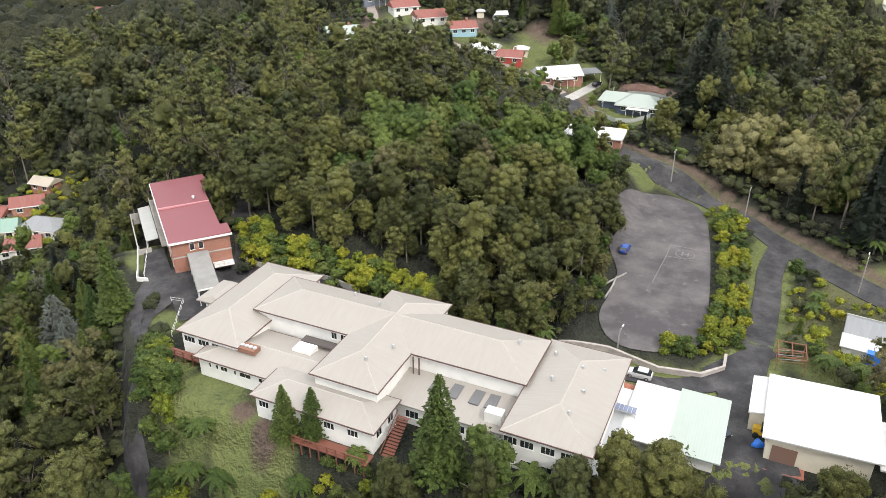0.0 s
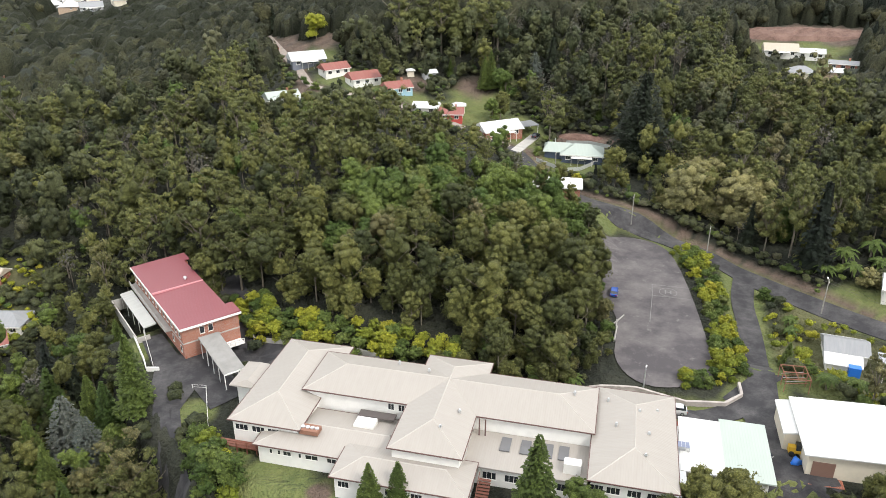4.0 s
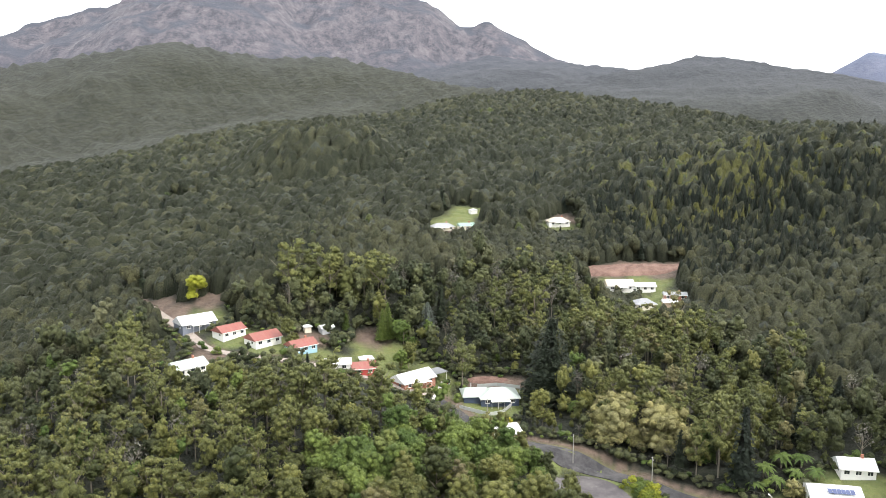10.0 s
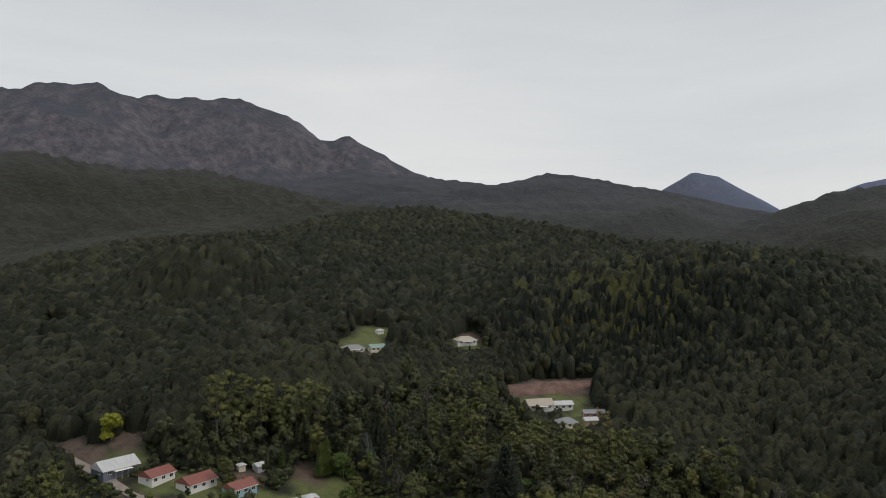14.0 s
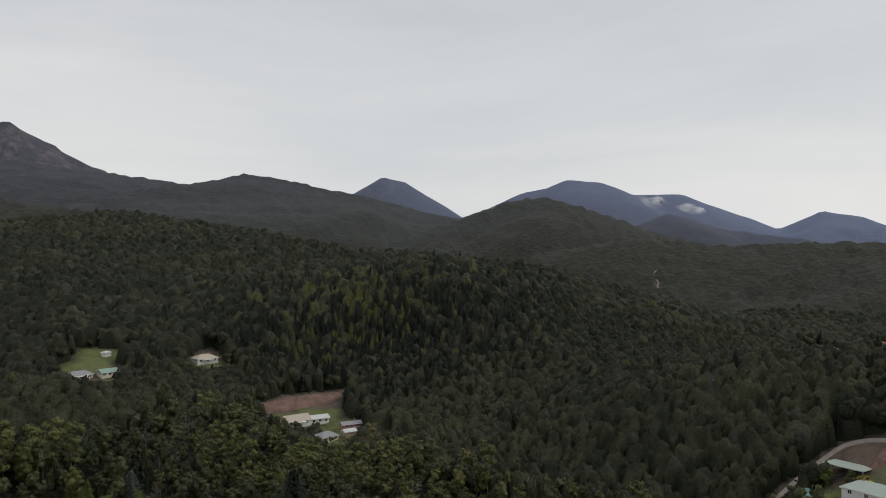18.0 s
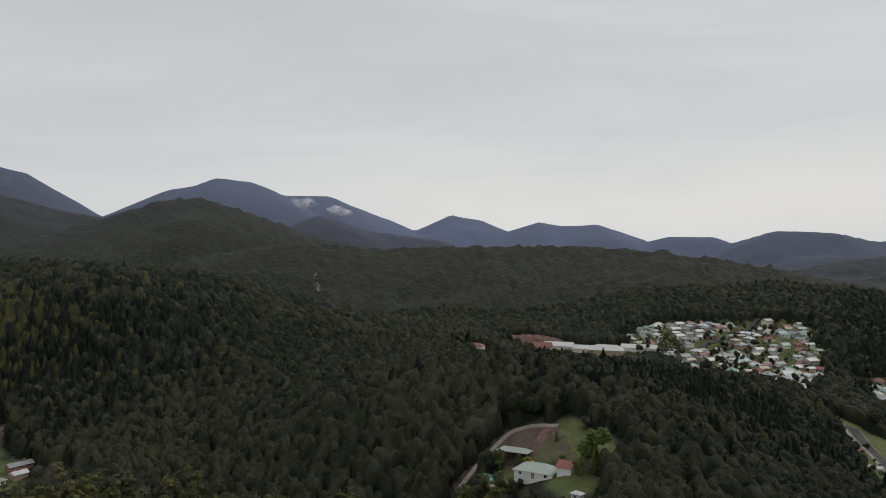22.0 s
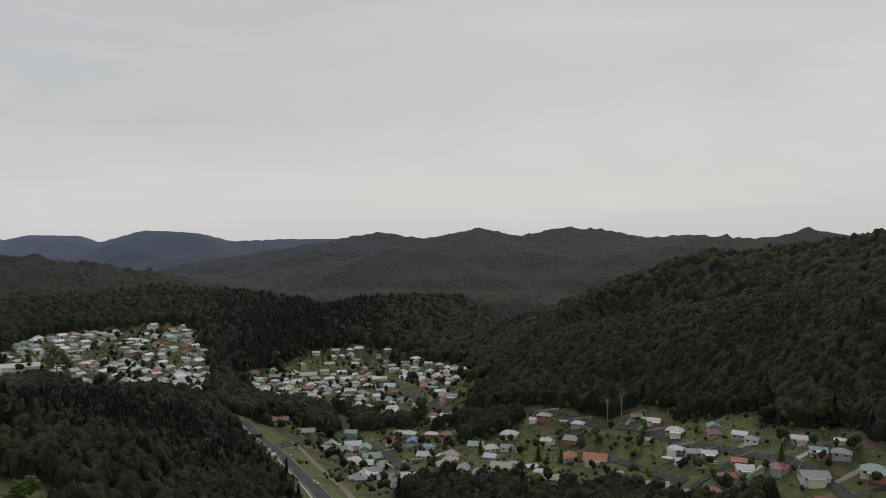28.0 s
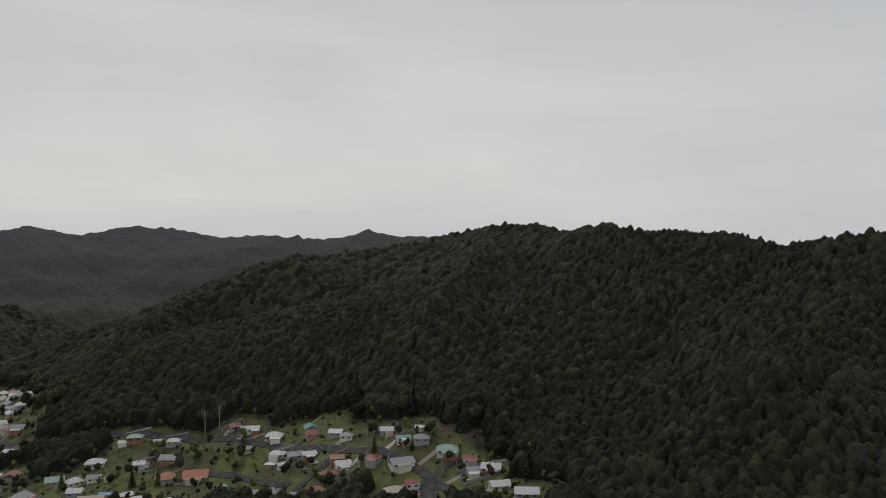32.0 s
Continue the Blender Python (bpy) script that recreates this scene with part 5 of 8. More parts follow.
def far_houses(rows):
    """The roofs and walls of the far end of the town, joined, each house with its windows."""
    mats = [m for _, m in WALL_PAINT] + [m for _, m in ROOF_PAINT.values()] + [GLASS]
    keys = list(ROOF_PAINT)
    rng = random.Random(29)
    verts, faces, which = [], [], []

    def add(vs, fs, m, place):
        base = len(verts)
        verts.extend(tuple(place @ Vector(v)) for v in vs)
        faces.extend(tuple(i + base for i in f) for f in fs)
        which.extend([m] * len(fs))

    for x, y, w, turn, kind in rows:
        place = pose(x, y, high(x, y) + 0.05, 0, 0, turn)
        d, h, o = min(w * rng.uniform(0.62, 0.85), 10.5), 2.6, 0.5
        rise, wall = d * rng.uniform(0.24, 0.34), rng.choices(range(5), (4, 4, 4, 2, 2))[0]
        hw, hd, lean = w / 2, d / 2, rng.choice((0.0, 0.0, 0.9)) * (d / 2 + 0.5)
        vs, fs = box_data(-hw, -hd, -2.6, hw, hd, h)
        add(vs + [(-hw, 0, h + rise * 0.85), (hw, 0, h + rise * 0.85)], fs + ([(7, 4, 8), (5, 6, 9)] if lean == 0 else []), wall, place)
        eaves = [(-hw - o, -hd - o, h), (hw + o, -hd - o, h), (hw + o, hd + o, h), (-hw - o, hd + o, h)]
        roof = eaves + [(-hw - o + lean, 0, h + rise), (hw + o - lean, 0, h + rise)] + [(a, b, c - 0.16) for a, b, c in eaves]
        add(roof, [(0, 1, 5, 4), (1, 2, 5), (2, 3, 4, 5), (3, 0, 4), (9, 8, 7, 6)] + [(6 + i, 6 + (i + 1) % 4, (i + 1) % 4, i) for i in range(4)], 5 + keys.index(kind), place)
        for c in (-hw * 0.5, hw * 0.5):
            for e in (-1, 1):
                add(*box_data(c - 0.7, e * hd - 0.05, 0.9, c + 0.7, e * hd + 0.05, 2.1), len(mats) - 1, place)
    me = mesh_of("far_houses", verts, faces, mats)
    me.polygons.foreach_set("material_index", np.array(which, np.int32))
    me.uv_layers.new(name="UVMap")
    tagged(new("far_houses", me), "small white, grey and red-roofed houses at the far end of the town", "houses", kind="stuff")


HOUSES.sort(key=lambda q: math.hypot(q[0] + 140, q[1] - 90))
for x, y, w, turn, kind in HOUSES[:245]:
    house(x, y, w, turn, kind, far=math.hypot(x + 140, y - 90) > 520)
far_houses(HOUSES[245:])
STREETS = [(p, road[3]) for road in ROADS for p, _ in along(road[2], 5.0)]
deal = random.Random(41)


def lean_to(x, y, w, turn, kind):
    """A lower wing against the back or the end of a house, with its own sheet roof."""
    d = deal.uniform(2.4, 3.6)
    u, side = deal.uniform(-0.2, 0.2) * w, deal.choice((-1, 1))
    ob = thing("outbuilding", x, y, high(x, y) + 0.02, turn, "low sheet-roofed wing standing against a town house", "outbuilding", "outbuildings of the town")
    lo, hi = (w * 0.36, w * 0.36 + d) if side > 0 else (-w * 0.36 - d, -w * 0.36)
    part("wall", boxes("wall", [(u - w * 0.3, lo + 0.2, -2.0, u + w * 0.3, hi - 0.2, 2.0)], deal.choice(WALL_PAINT)[1]), ob)
    part("roof", flat_roof("roof", u - w * 0.34, lo, u + w * 0.34, hi, 2.05 if side < 0 else 2.45, 2.45 if side < 0 else 2.05, ROOF_PAINT[deal.choice((kind, "w", "d", "r"))][1], "y", 0.1), ob)


for x, y, w, turn, kind in HOUSES[:150]:
    if y > 300 or w < 6.5:
        continue
    if deal.random() < 0.75:
        lean_to(x, y, w, turn, kind)
    p, wide = min(STREETS, key=lambda q: (q[0].x - x) ** 2 + (q[0].y - y) ** 2)
    gap = math.hypot(p.x - x, p.y - y)
    if gap < 32 and deal.random() < 0.7:
        o = Vector(((p.y - y) / gap, (x - p.x) / gap)) * (w * 0.5 + 0.6)
        line = [Vector((x + o.x, y + o.y)), Vector((x + (p.x - x) * (1 - (wide / 2 - 0.4) / gap) + o.x * 0.7, y + (p.y - y) * (1 - (wide / 2 - 0.4) / gap) + o.y * 0.7))]
        tagged(new("driveway", strip("driveway", line, 2.6, deal.choice((CONCRETE, GRAVEL, ASPHALT)), 0.14)), "short driveway from the street to a house", "driveway", kind="structure")
    if deal.random() < 0.55:
        u = Vector((math.cos(radians(turn)), math.sin(radians(turn))))
        v = Vector((-u.y, u.x)) * deal.choice((-1, 1))
        e, f = w * 0.5 + 3.5, w * 0.36 + 5.5
        base = Vector((x, y))
        corners = [base - u * e, base - u * e + v * f, base + u * e + v * f, base + u * e]
        ob = thing("fence", x, y, high(x, y), 0, "low grey boarded garden fence behind a town house", "fence", "garden fences of the town")
        stuff = deal.choice((DEAD, CONCRETE, WALL_PAINT[2][1]))
        for a, b in zip(corners[:-1], corners[1:]):
            n = (b - a).normalized()
            n = Vector((-n.y, n.x)) * 0.04
            zs = [high(q.x, q.y) - high(x, y) for q in (a, b)]
            vs = [(q.x - x + k * n.x, q.y - y + k * n.y, z + h) for q, z in zip((a, b), zs) for k in (-1, 1) for h in (-0.4, 1.3)]
            part("panel", mesh_of("panel", vs, [(0, 4, 5, 1), (2, 3, 7, 6), (1, 5, 7, 3), (0, 1, 3, 2), (4, 6, 7, 5)], stuff), ob)

# the cottages of the hillside and the yards between the trees, each by itself
navy_house = house(60.0, 223.5, 13.0, -22, "p", 9.5, NAVY, gable=False, wall_word="navy weatherboard")
part("rear_wing", boxes("rear_wing", [(-12.0, -2.2, -2.6, -4.0, 6.2, 2.5)], NAVY), navy_house, "navy weatherboard rear wing")
part("rear_roof", roof_mesh("rear_roof", -12.6, -2.8, -2.6, 6.8, 2.58, 1.9, PALE_ROOF, "x", (0.3, 0.3), 0.16), navy_house)
part("flue", disc("flue", 0.12, 1.4, STEEL), navy_house, "", pose(-9.0, 3.2, 4.0))
house(37.0, 243.5, 14.0, 14, "w", 8.5, BRICK, gable=True, wall_word="red brick")
carport(48.0, 247.0, 7.0, 5.5, 14, GREY_ROOF, "open carport with a grey sheet roof beside a brick house")
flat_house = thing("house", 41.0, 195.0, high(41.0, 195.0) + 0.1, -20, "low red brick house with a flat white sheet roof", "house")
part("wall", boxes("wall", [(-7.5, -3.4, -2.6, 7.3, 3.4, 2.9)], BRICK), flat_house)
part("roof", flat_roof("roof", -8.0, -3.9, 7.8, 3.9, 3.0, 3.3, WHITE_ROOF), flat_house)
part("parapet", boxes("parapet", [(-8.05, 3.9, 2.9, 7.85, 4.1, 3.5), (7.8, -3.9, 2.9, 8.0, 3.9, 3.45)], WHITE), flat_house)
for u in (-4.5, 0.0, 4.5):
    window(flat_house, u, -3.4, 1.5, 1.8, 1.2, "s", 1)
window(flat_house, 7.3, 0.0, 1.5, 1.6, 1.2, "e", 1)
house(22.5, 253.5, 8.0, -14, "r", 6.0, RED_BOARD, gable=True, wall_word="red boarded")
house(14.5, 257.5, 8.5, -20, "w", 6.0, WHITE, gable=True, wall_word="white weatherboard")
house(-25.0, 310.0, 13.5, 14, "w", 8.5, painted("slate_blue_boards", (0.16, 0.18, 0.22), 0.6), gable=True, wall_word="slate weatherboard")
house(-15.0, 296.0, 10.0, 22, "r", 7.0, WHITE, gable=True, wall_word="white weatherboard")
house(-5.0, 285.0, 11.0, 18, "r", 8.0, WHITE, gable=True, wall_word="white weatherboard")
house(6.5, 275.0, 9.5, 14, "r", 7.0, SKY_BLUE, gable=True, wall_word="sky-blue weatherboard")
house(-35.0, 268.5, 11.0, 18, "p", 8.0, WHITE, gable=True, wall_word="white weatherboard")
house(21.0, 289.0, 5.0, 10, "w", 3.5)
house(14.0, 291.0, 2.6, 0, "w", 2.6)
house(27.0, 262.0, 4.5, -12, "w", 3.5)
house(171.0, 291.0, 13.0, -24, "c", 8.0, WHITE, gable=True, wall_word="white weatherboard")
house(181.5, 285.0, 10.0, -30, "w", 6.0, WHITE, gable=True, wall_word="white weatherboard")
house(166.0, 268.0, 9.0, -20, "d", 7.0, CREAM_WALL, gable=False, wall_word="cream weatherboard")
house(175.0, 261.0, 6.0, -30, "w", 4.0)
house(182.0, 265.0, 10.0, -35, "d", 4.5, gable=True)
house(138.0, 413.0, 13.0, -10, "d", 7.0, gable=False)
house(150.0, 405.0, 9.0, -14, "g", 6.5, gable=True)
house(206.0, 389.0, 13.0, -20, "c", 9.0, WHITE, gable=False, wall_word="white weatherboard")
house(171.0, 433.0, 4.5, 0, "w", 3.5)
house(142.0, 38.0, 15.5, 62, "p", 9.5, WHITE, gable=False, wall_word="white weatherboard")
house(135.5, 27.5, 5.5, 62, "r", 7.0, WHITE, gable=True, wall_word="white weatherboard")
carport(165.0, 45.0, 14.0, 9.0, 64, PALE_ROOF, "open steel carport with a pale green roof in the yard")
house(157.5, 57.5, 3.6, 60, "t", 3.2)
house(152.5, 55.0, 3.6, 60, "t", 3.2)
house(115.5, 26.5, 3.6, 50, "w", 2.6)
house(112.0, 29.5, 3.0, 50, "d", 2.6)
house(606.0, -2.0, 34.0, 74, "r", 13, storey=4.5, far=True, gable=True)
house(650.0, -32.0, 30.0, 70, "h", 14, storey=4.0, far=True, gable=True)
house(642.0, -54.0, 26.0, 72, "h", 12, storey=4.0, far=True, gable=True)
house(632.0, -78.0, 34.0, 70, "h", 16, storey=5.0, far=True, gable=False)
house(657.0, -117.0, 36.0, 72, "h", 12, storey=4.5, far=True, gable=True)
house(503.0, 58.0, 15.0, 70, "r", 9, far=True)
house(437.0, 48.0, 10.0, 70, "r", 7, far=True)
house(430.0, 54.0, 8.0, 70, "w", 6, far=True)
house(105.5, 129.5, 12.5, -38, "w", 9.0, WHITE, gable=True, wall_word="white weatherboard")
house(121.0, 134.0, 9.0, -38, "w", 7.0, WHITE, gable=True, wall_word="white weatherboard")
house(80.0, 117.5, 8.0, -30, "d", 6.5, WHITE, gable=True, wall_word="white steel-clad")
house(76.5, 113.5, 6.3, -30, "w", 4.0, WHITE, gable=True)
carport(86.0, 107.5, 9.0, 7.0, -30, SKYLIGHT, "carport with a grey-blue sheet roof on white posts")
house(-103.0, 175.5, 10.5, -12, "d", 7.0, WHITE, gable=False, wall_word="white rendered")
house(-106.0, 168.0, 9.5, 20, "r", 6.0, WHITE, gable=True)
house(-112.0, 197.0, 6.5, -20, "c", 4.5, BRICK, gable=True, wall_word="red brick")
house(-113.0, 188.0, 8.0, 20, "r", 6.0, gable=True)
house(-117.0, 178.0, 10.0, 15, "g", 7.0, CREAM_WALL, gable=True)
house(-121.5, 186.0, 8.0, -10, "r", 6.5, WHITE, gable=True)
house(-167.0, 389.0, 13.0, -10, "r", 8.0, WHITE, gable=True, wall_word="white weatherboard")
# solar panels on the white cottage by the road
for k in range(6):
    sp = new("solar_panel", boxes("solar_panel", [(-0.5, -0.8, 0, 0.5, 0.8, 0.05)], painted("panel_glass", (0.07, 0.09, 0.19), 0.15)))
    sp.matrix_basis = pose(105.5, 129.5, high(105.5, 129.5) + 0.35, 0, 0, -38) @ pose(-1.5 + 1.1 * k, -2.6, 2.7 + 0.22 * 9.0 * 0.52, 0, 0, 0) @ pose(0, 0, 0, 22)
    tagged(sp, "dark blue solar panel on a white cottage roof", "solar panel", "solar panels on the cottage")


# ---- trees ----
def ico(level=1):
    bm = bmesh.new()
    bmesh.ops.create_icosphere(bm, subdivisions=level, radius=1.0)
    v = np.array([p.co[:] for p in bm.verts])
    f = np.array([[q.index for q in p.verts] for p in bm.faces])
    bm.free()
    return v, f


ICO_V, ICO_F = ico(2)
LOW_V, LOW_F = ico(1)
noise_rng = np.random.default_rng(5)


def lump(rng, c, r, coarse=False, rough=0.22):
    """A knobbly mass of leaves about c with radii r."""
    v, f = (LOW_V, LOW_F) if coarse else (ICO_V, ICO_F)
    k = 1 + rough * rng.standard_normal(len(v))[:, None] * (0.8 if coarse else 1.0)
    return np.asarray(c) + v * k * np.asarray(r), f


def tufts(rng, c, r, n, size, droop=0.0):
    """n leaf sprays, bent along the middle, over the upper side of an ellipsoid."""
    d = rng.standard_normal((n, 3))
    d[:, 2] = np.abs(d[:, 2]) * 1.1 - 0.35
    d /= np.linalg.norm(d, axis=1)[:, None]
    p = np.asarray(c) + d * np.asarray(r) * rng.uniform(0.88, 1.16, (n, 1))
    out = d + 0.7 * rng.standard_normal((n, 3)) + (0, 0, 0.35 - droop)
    out /= np.linalg.norm(out, axis=1)[:, None]
    a = np.cross(out, rng.standard_normal((n, 3)))
    a /= np.linalg.norm(a, axis=1)[:, None] + 1e-9
    b = np.cross(out, a)
    s = size * rng.uniform(0.55, 1.35, (n, 1))
    v = np.stack([p - a * s, p - b * s * 0.6 - out * s * 0.25, p + a * s, p + b * s * 0.6 - out * s * 0.25], 1).reshape(-1, 3)
    k = np.arange(n)[:, None] * 4
    return v, np.concatenate([k + [0, 1, 2], k + [0, 2, 3]])


def gather(pieces):
    vs, fs, n = [], [], 0
    for v, f in pieces:
        vs.append(v)
        fs.append(f + n)
        n += len(v)
    return np.concatenate(vs), np.concatenate(fs)


def limb(a, b, ra, rb, n=6):
    """A tapered limb from a to b."""
    a, b = np.array(a, float), np.array(b, float)
    w = (b - a) / np.linalg.norm(b - a)
    s = np.cross(w, (0.3, 0.9, 0.1))
    s /= np.linalg.norm(s)
    t = np.cross(w, s)
    ang = 2 * np.pi * np.arange(n) / n
    ring = np.cos(ang)[:, None] * s + np.sin(ang)[:, None] * t
    v = np.concatenate([a + ring * ra, b + ring * rb])
    k = np.arange(n)
    q = (k + 1) % n
    return v, np.concatenate([np.stack([k, q, n + q], 1), np.stack([k, n + q, n + k], 1)])


def clumps(rng, c, rr, count, share=(0.30, 0.46)):
    """Small rounded leaf masses set close over the upper side of an ellipsoid, with a core inside them."""
    c, rr = np.asarray(c, float), np.asarray(rr, float)
    out = [lump(rng, c, rr * 0.72, True)]
    for k in range(count):
        u, a = 1.0 - 1.45 * (k + 0.5) / count, k * 2.4 + rng.uniform(-0.5, 0.5)
        w = math.sqrt(max(0.0, 1 - u * u))
        q = rr.mean() * rng.uniform(*share)
        out.append(lump(rng, c + rr * 0.80 * np.array((w * math.cos(a), w * math.sin(a), u)), (q, q, q * rng.uniform(0.7, 1.0)), True, 0.28))
    return out


def broad_crown(rng, h, r, n=300, blobs=5, size=0.55, count=7):
    """A rounded, uneven crown of several lobes, each a cluster of leaf masses, with gaps between them."""
    out, low = [], 0.10
    for k in range(blobs):
        a, q = rng.uniform(0, 6.28), rng.uniform(0.35, 0.75) * r * (k > 0)
        s = rng.uniform(0.38, 0.58) * r if k else 0.60 * r
        c = (q * math.cos(a), q * math.sin(a), h * (0.72 if k == 0 else low + 0.12 if k == 1 else rng.uniform(low + 0.08, 0.84)))
        rr = (s, s, s * rng.uniform(0.8, 1.15) * h / (2.3 * r))
        out += clumps(rng, c, rr, count)
        out.append(tufts(rng, c, np.array(rr) * 1.06, n // blobs, size))
    return gather(out)


def gum_crown(rng, h, r, n=280, size=0.5, clouds=13):
    """An open crown: small separate clouds of leaves on spreading limbs."""
    out = []
    for k in range(clouds):
        a, q = k * 2.4 + rng.uniform(-0.4, 0.4), r * rng.uniform(0.1, 0.9)
        z = h * (0.34 + 0.6 * (k + rng.uniform(0, 1)) / clouds) - 0.12 * q
        s = r * rng.uniform(0.24, 0.40) * (1.15 - 0.35 * k / clouds)
        c = (q * math.cos(a), q * math.sin(a), z)
        out += clumps(rng, c, (s * 0.85, s * 0.85, s * 0.6), 3, (0.45, 0.65))
        out.append(tufts(rng, c, (s * 1.05, s * 1.05, s * 0.8), n // clouds, size))
    return gather(out)


def twig_crown(rng, h, r, n=150, size=0.3):
    """A thin, half-dead crown: scattered sprays and no dense mass."""
    return gather([tufts(rng, (0, 0, h * 0.62), (r * q, r * q, h * 0.36 * q), n // 2, size) for q in (0.6, 1.0)])


def barked(trunk, crown):
    """A tree as one piece for a wood: the number of bark faces, which come first, and the whole."""
    v, f = gather([trunk, crown])
    return v, f, len(trunk[1])


def cone_crown(rng, h, r, n=420, size=0.5, low=0.06, round_top=0.8):
    """A conifer: tier on tier of drooping sprays round a narrow core."""
    core_v, core_f = limb((0, 0, h * low), (0, 0, h * 0.96), r * 0.72, 0.05, 9)
    out = [(core_v + 0.08 * r * rng.standard_normal(core_v.shape), core_f)]
    t = rng.uniform(0, 1, n) ** 0.75
    t = np.sort(1 - t)
    a = rng.uniform(0, 6.283, n)
    rad = r * (1 - t) ** round_top * rng.uniform(0.72, 1.12, n) * (1 + 0.12 * np.sin(t * 40)) + 0.12
    p = np.stack([rad * np.cos(a), rad * np.sin(a), h * (low + (1 - low) * t)], 1)
    o = np.stack([np.cos(a), np.sin(a), rng.uniform(-0.25, 0.6, n)], 1) + 0.35 * rng.standard_normal((n, 3))
    o /= np.linalg.norm(o, axis=1)[:, None]
    side = np.cross(o, (0, 0, 1.0))
    side /= np.linalg.norm(side, axis=1)[:, None] + 1e-9
    up = np.cross(side, o)
    s = (size * rng.uniform(0.6, 1.4, n) * (1.15 - 0.6 * t))[:, None]
    v = np.stack([p - side * s * 0.7, p - o * s * 0.9 + up * s * 0.2, p + side * s * 0.7, p + o * s * 0.9 - up * s * 0.35], 1).reshape(-1, 3)
    k = np.arange(n)[:, None] * 4
    out.append((v, np.concatenate([k + [0, 1, 3], k + [1, 2, 3]])))
    return gather(out)


def fern_crown(rng, h, r):
    """A tree fern's arching fronds, each a bent, tapering blade with a ridge."""
    out = []
    for k in range(15):
        a, lift = k * 2.4, rng.uniform(0.15, 0.55)
        pts = []
        for s in np.linspace(0, 1, 6):
            q, z = r * s, h + r * (lift * 1.6 * s - (0.9 + 0.2 * lift) * s * s)
            w = r * 0.17 * math.sin(math.pi * (0.12 + 0.86 * s))
            ca, sa = math.cos(a), math.sin(a)
            pts += [(q * ca - w * sa, q * sa + w * ca, z - w * 0.3), (q * ca, q * sa, z), (q * ca + w * sa, q * sa - w * ca, z - w * 0.3)]
        f = []
        for i in range(5):
            for j in (0, 1):
                b = i * 3 + j
                f += [(b, b + 1, b + 4), (b, b + 4, b + 3)]
        out.append((np.array(pts), np.array(f)))
    return gather(out)


def stem(h, r, forks, rng, spread=0.3):
    out = [limb((0, 0, -1.0), (0, 0, h * 0.62), r, r * 0.55, 7)]
    for k in range(forks):
        a = k * 2.4 + rng.uniform(-0.4, 0.4)
        z = h * rng.uniform(0.28, 0.55)
        out.append(limb((0, 0, z), (spread * h * math.cos(a), spread * h * math.sin(a), z + h * 0.28), r * 0.45, r * 0.12, 5))
    return gather(out)


KINDS = {}


def tree_kind(key, name, label, category, crown, trunk, leaf, bark=None):
    """Keeps one or more variants of a kind of tree, to be copied."""
    ob = new(name)
    tagged(ob, label, category)
    tv, tf = trunk
    part("trunk", mesh_of("trunk", tv, tf, bark or BARK), ob)
    if crown is not None:
        part("crown", mesh_of("crown", crown[0], crown[1], leaf), ob)
    ob.matrix_basis = pose(0, 0, -4000)
    KINDS.setdefault(key, []).append(ob)


R = np.random.default_rng(3)
for i in range(7):
    h, r = 10.5 + i * 0.8, 3.6 + 0.2 * (i % 3)
    tree_kind("bush", "tree", "dark green bush tree with a dense rounded crown", "tree", broad_crown(R, h, r, 620, 6 + i % 3, 0.27, 9), stem(h, 0.22, 3, R), LEAF)
for i in range(3):
    tree_kind("full", "tree", "olive green tree with a broad dense crown of fine leaves", "tree", broad_crown(R, 11 + i, 4.1, 2600, 11, 0.2, 10), stem(11, 0.24, 3, R), LEAF_GUM if i == 1 else LEAF)
for i in range(4):
    h, r = 15 + i, 4.4
    tree_kind("gum", "gum_tree", "tall olive gum tree with an open crown", "tree", gum_crown(R, h, r, 760, 0.28, 16), stem(h, 0.3, 6, R, 0.26), LEAF_GUM)
for i in range(3):
    tree_kind("wattle", "tree", "bright green leafy tree with a full crown", "tree", broad_crown(R, 9.5 + i, 3.8, 760, 7, 0.26, 9), stem(9, 0.2, 3, R), LEAF_FRESH)
for i in range(2):
    tree_kind("cypress", "conifer", "dense green conical conifer", "conifer", cone_crown(R, 12.5, 2.7, 1500, 0.32), stem(12, 0.25, 0, R), LEAF_FRESH)
    tree_kind("pine", "pine_tree", "tall dark pine tree", "conifer", cone_crown(R, 23, 7.4, 2600, 0.6, 0.04, 0.6), stem(24, 0.5, 0, R), LEAF_PINE)
    tree_kind("grey", "conifer", "blue-grey conifer with soft foliage", "conifer", cone_crown(R, 14, 4.0, 1500, 0.4, 0.05, 0.6), stem(14, 0.28, 0, R), LEAF_GREY)
    tree_kind("lime", "tree", "yellow-green leafy garden tree", "tree", broad_crown(R, 8.5, 4.2, 800, 7, 0.28, 9), stem(8, 0.2, 3, R), LEAF_LIME)
    tree_kind("shrub", "shrub", "rounded yellow-green garden shrub", "shrub", broad_crown(R, 3.4, 2.0, 300, 4, 0.18, 7), stem(3, 0.08, 3, R), LEAF_LIME)
    tree_kind("shrub_green", "shrub", "rounded fresh green garden shrub", "shrub", broad_crown(R, 3.2, 2.0, 300, 4, 0.18, 7), stem(3, 0.08, 3, R), LEAF_FRESH)
    tree_kind("fern", "tree_fern", "tree fern with arching green fronds", "tree fern", fern_crown(R, 2.6, 2.6), limb((0, 0, -1), (0, 0, 2.6), 0.2, 0.16), LEAF_FRESH)
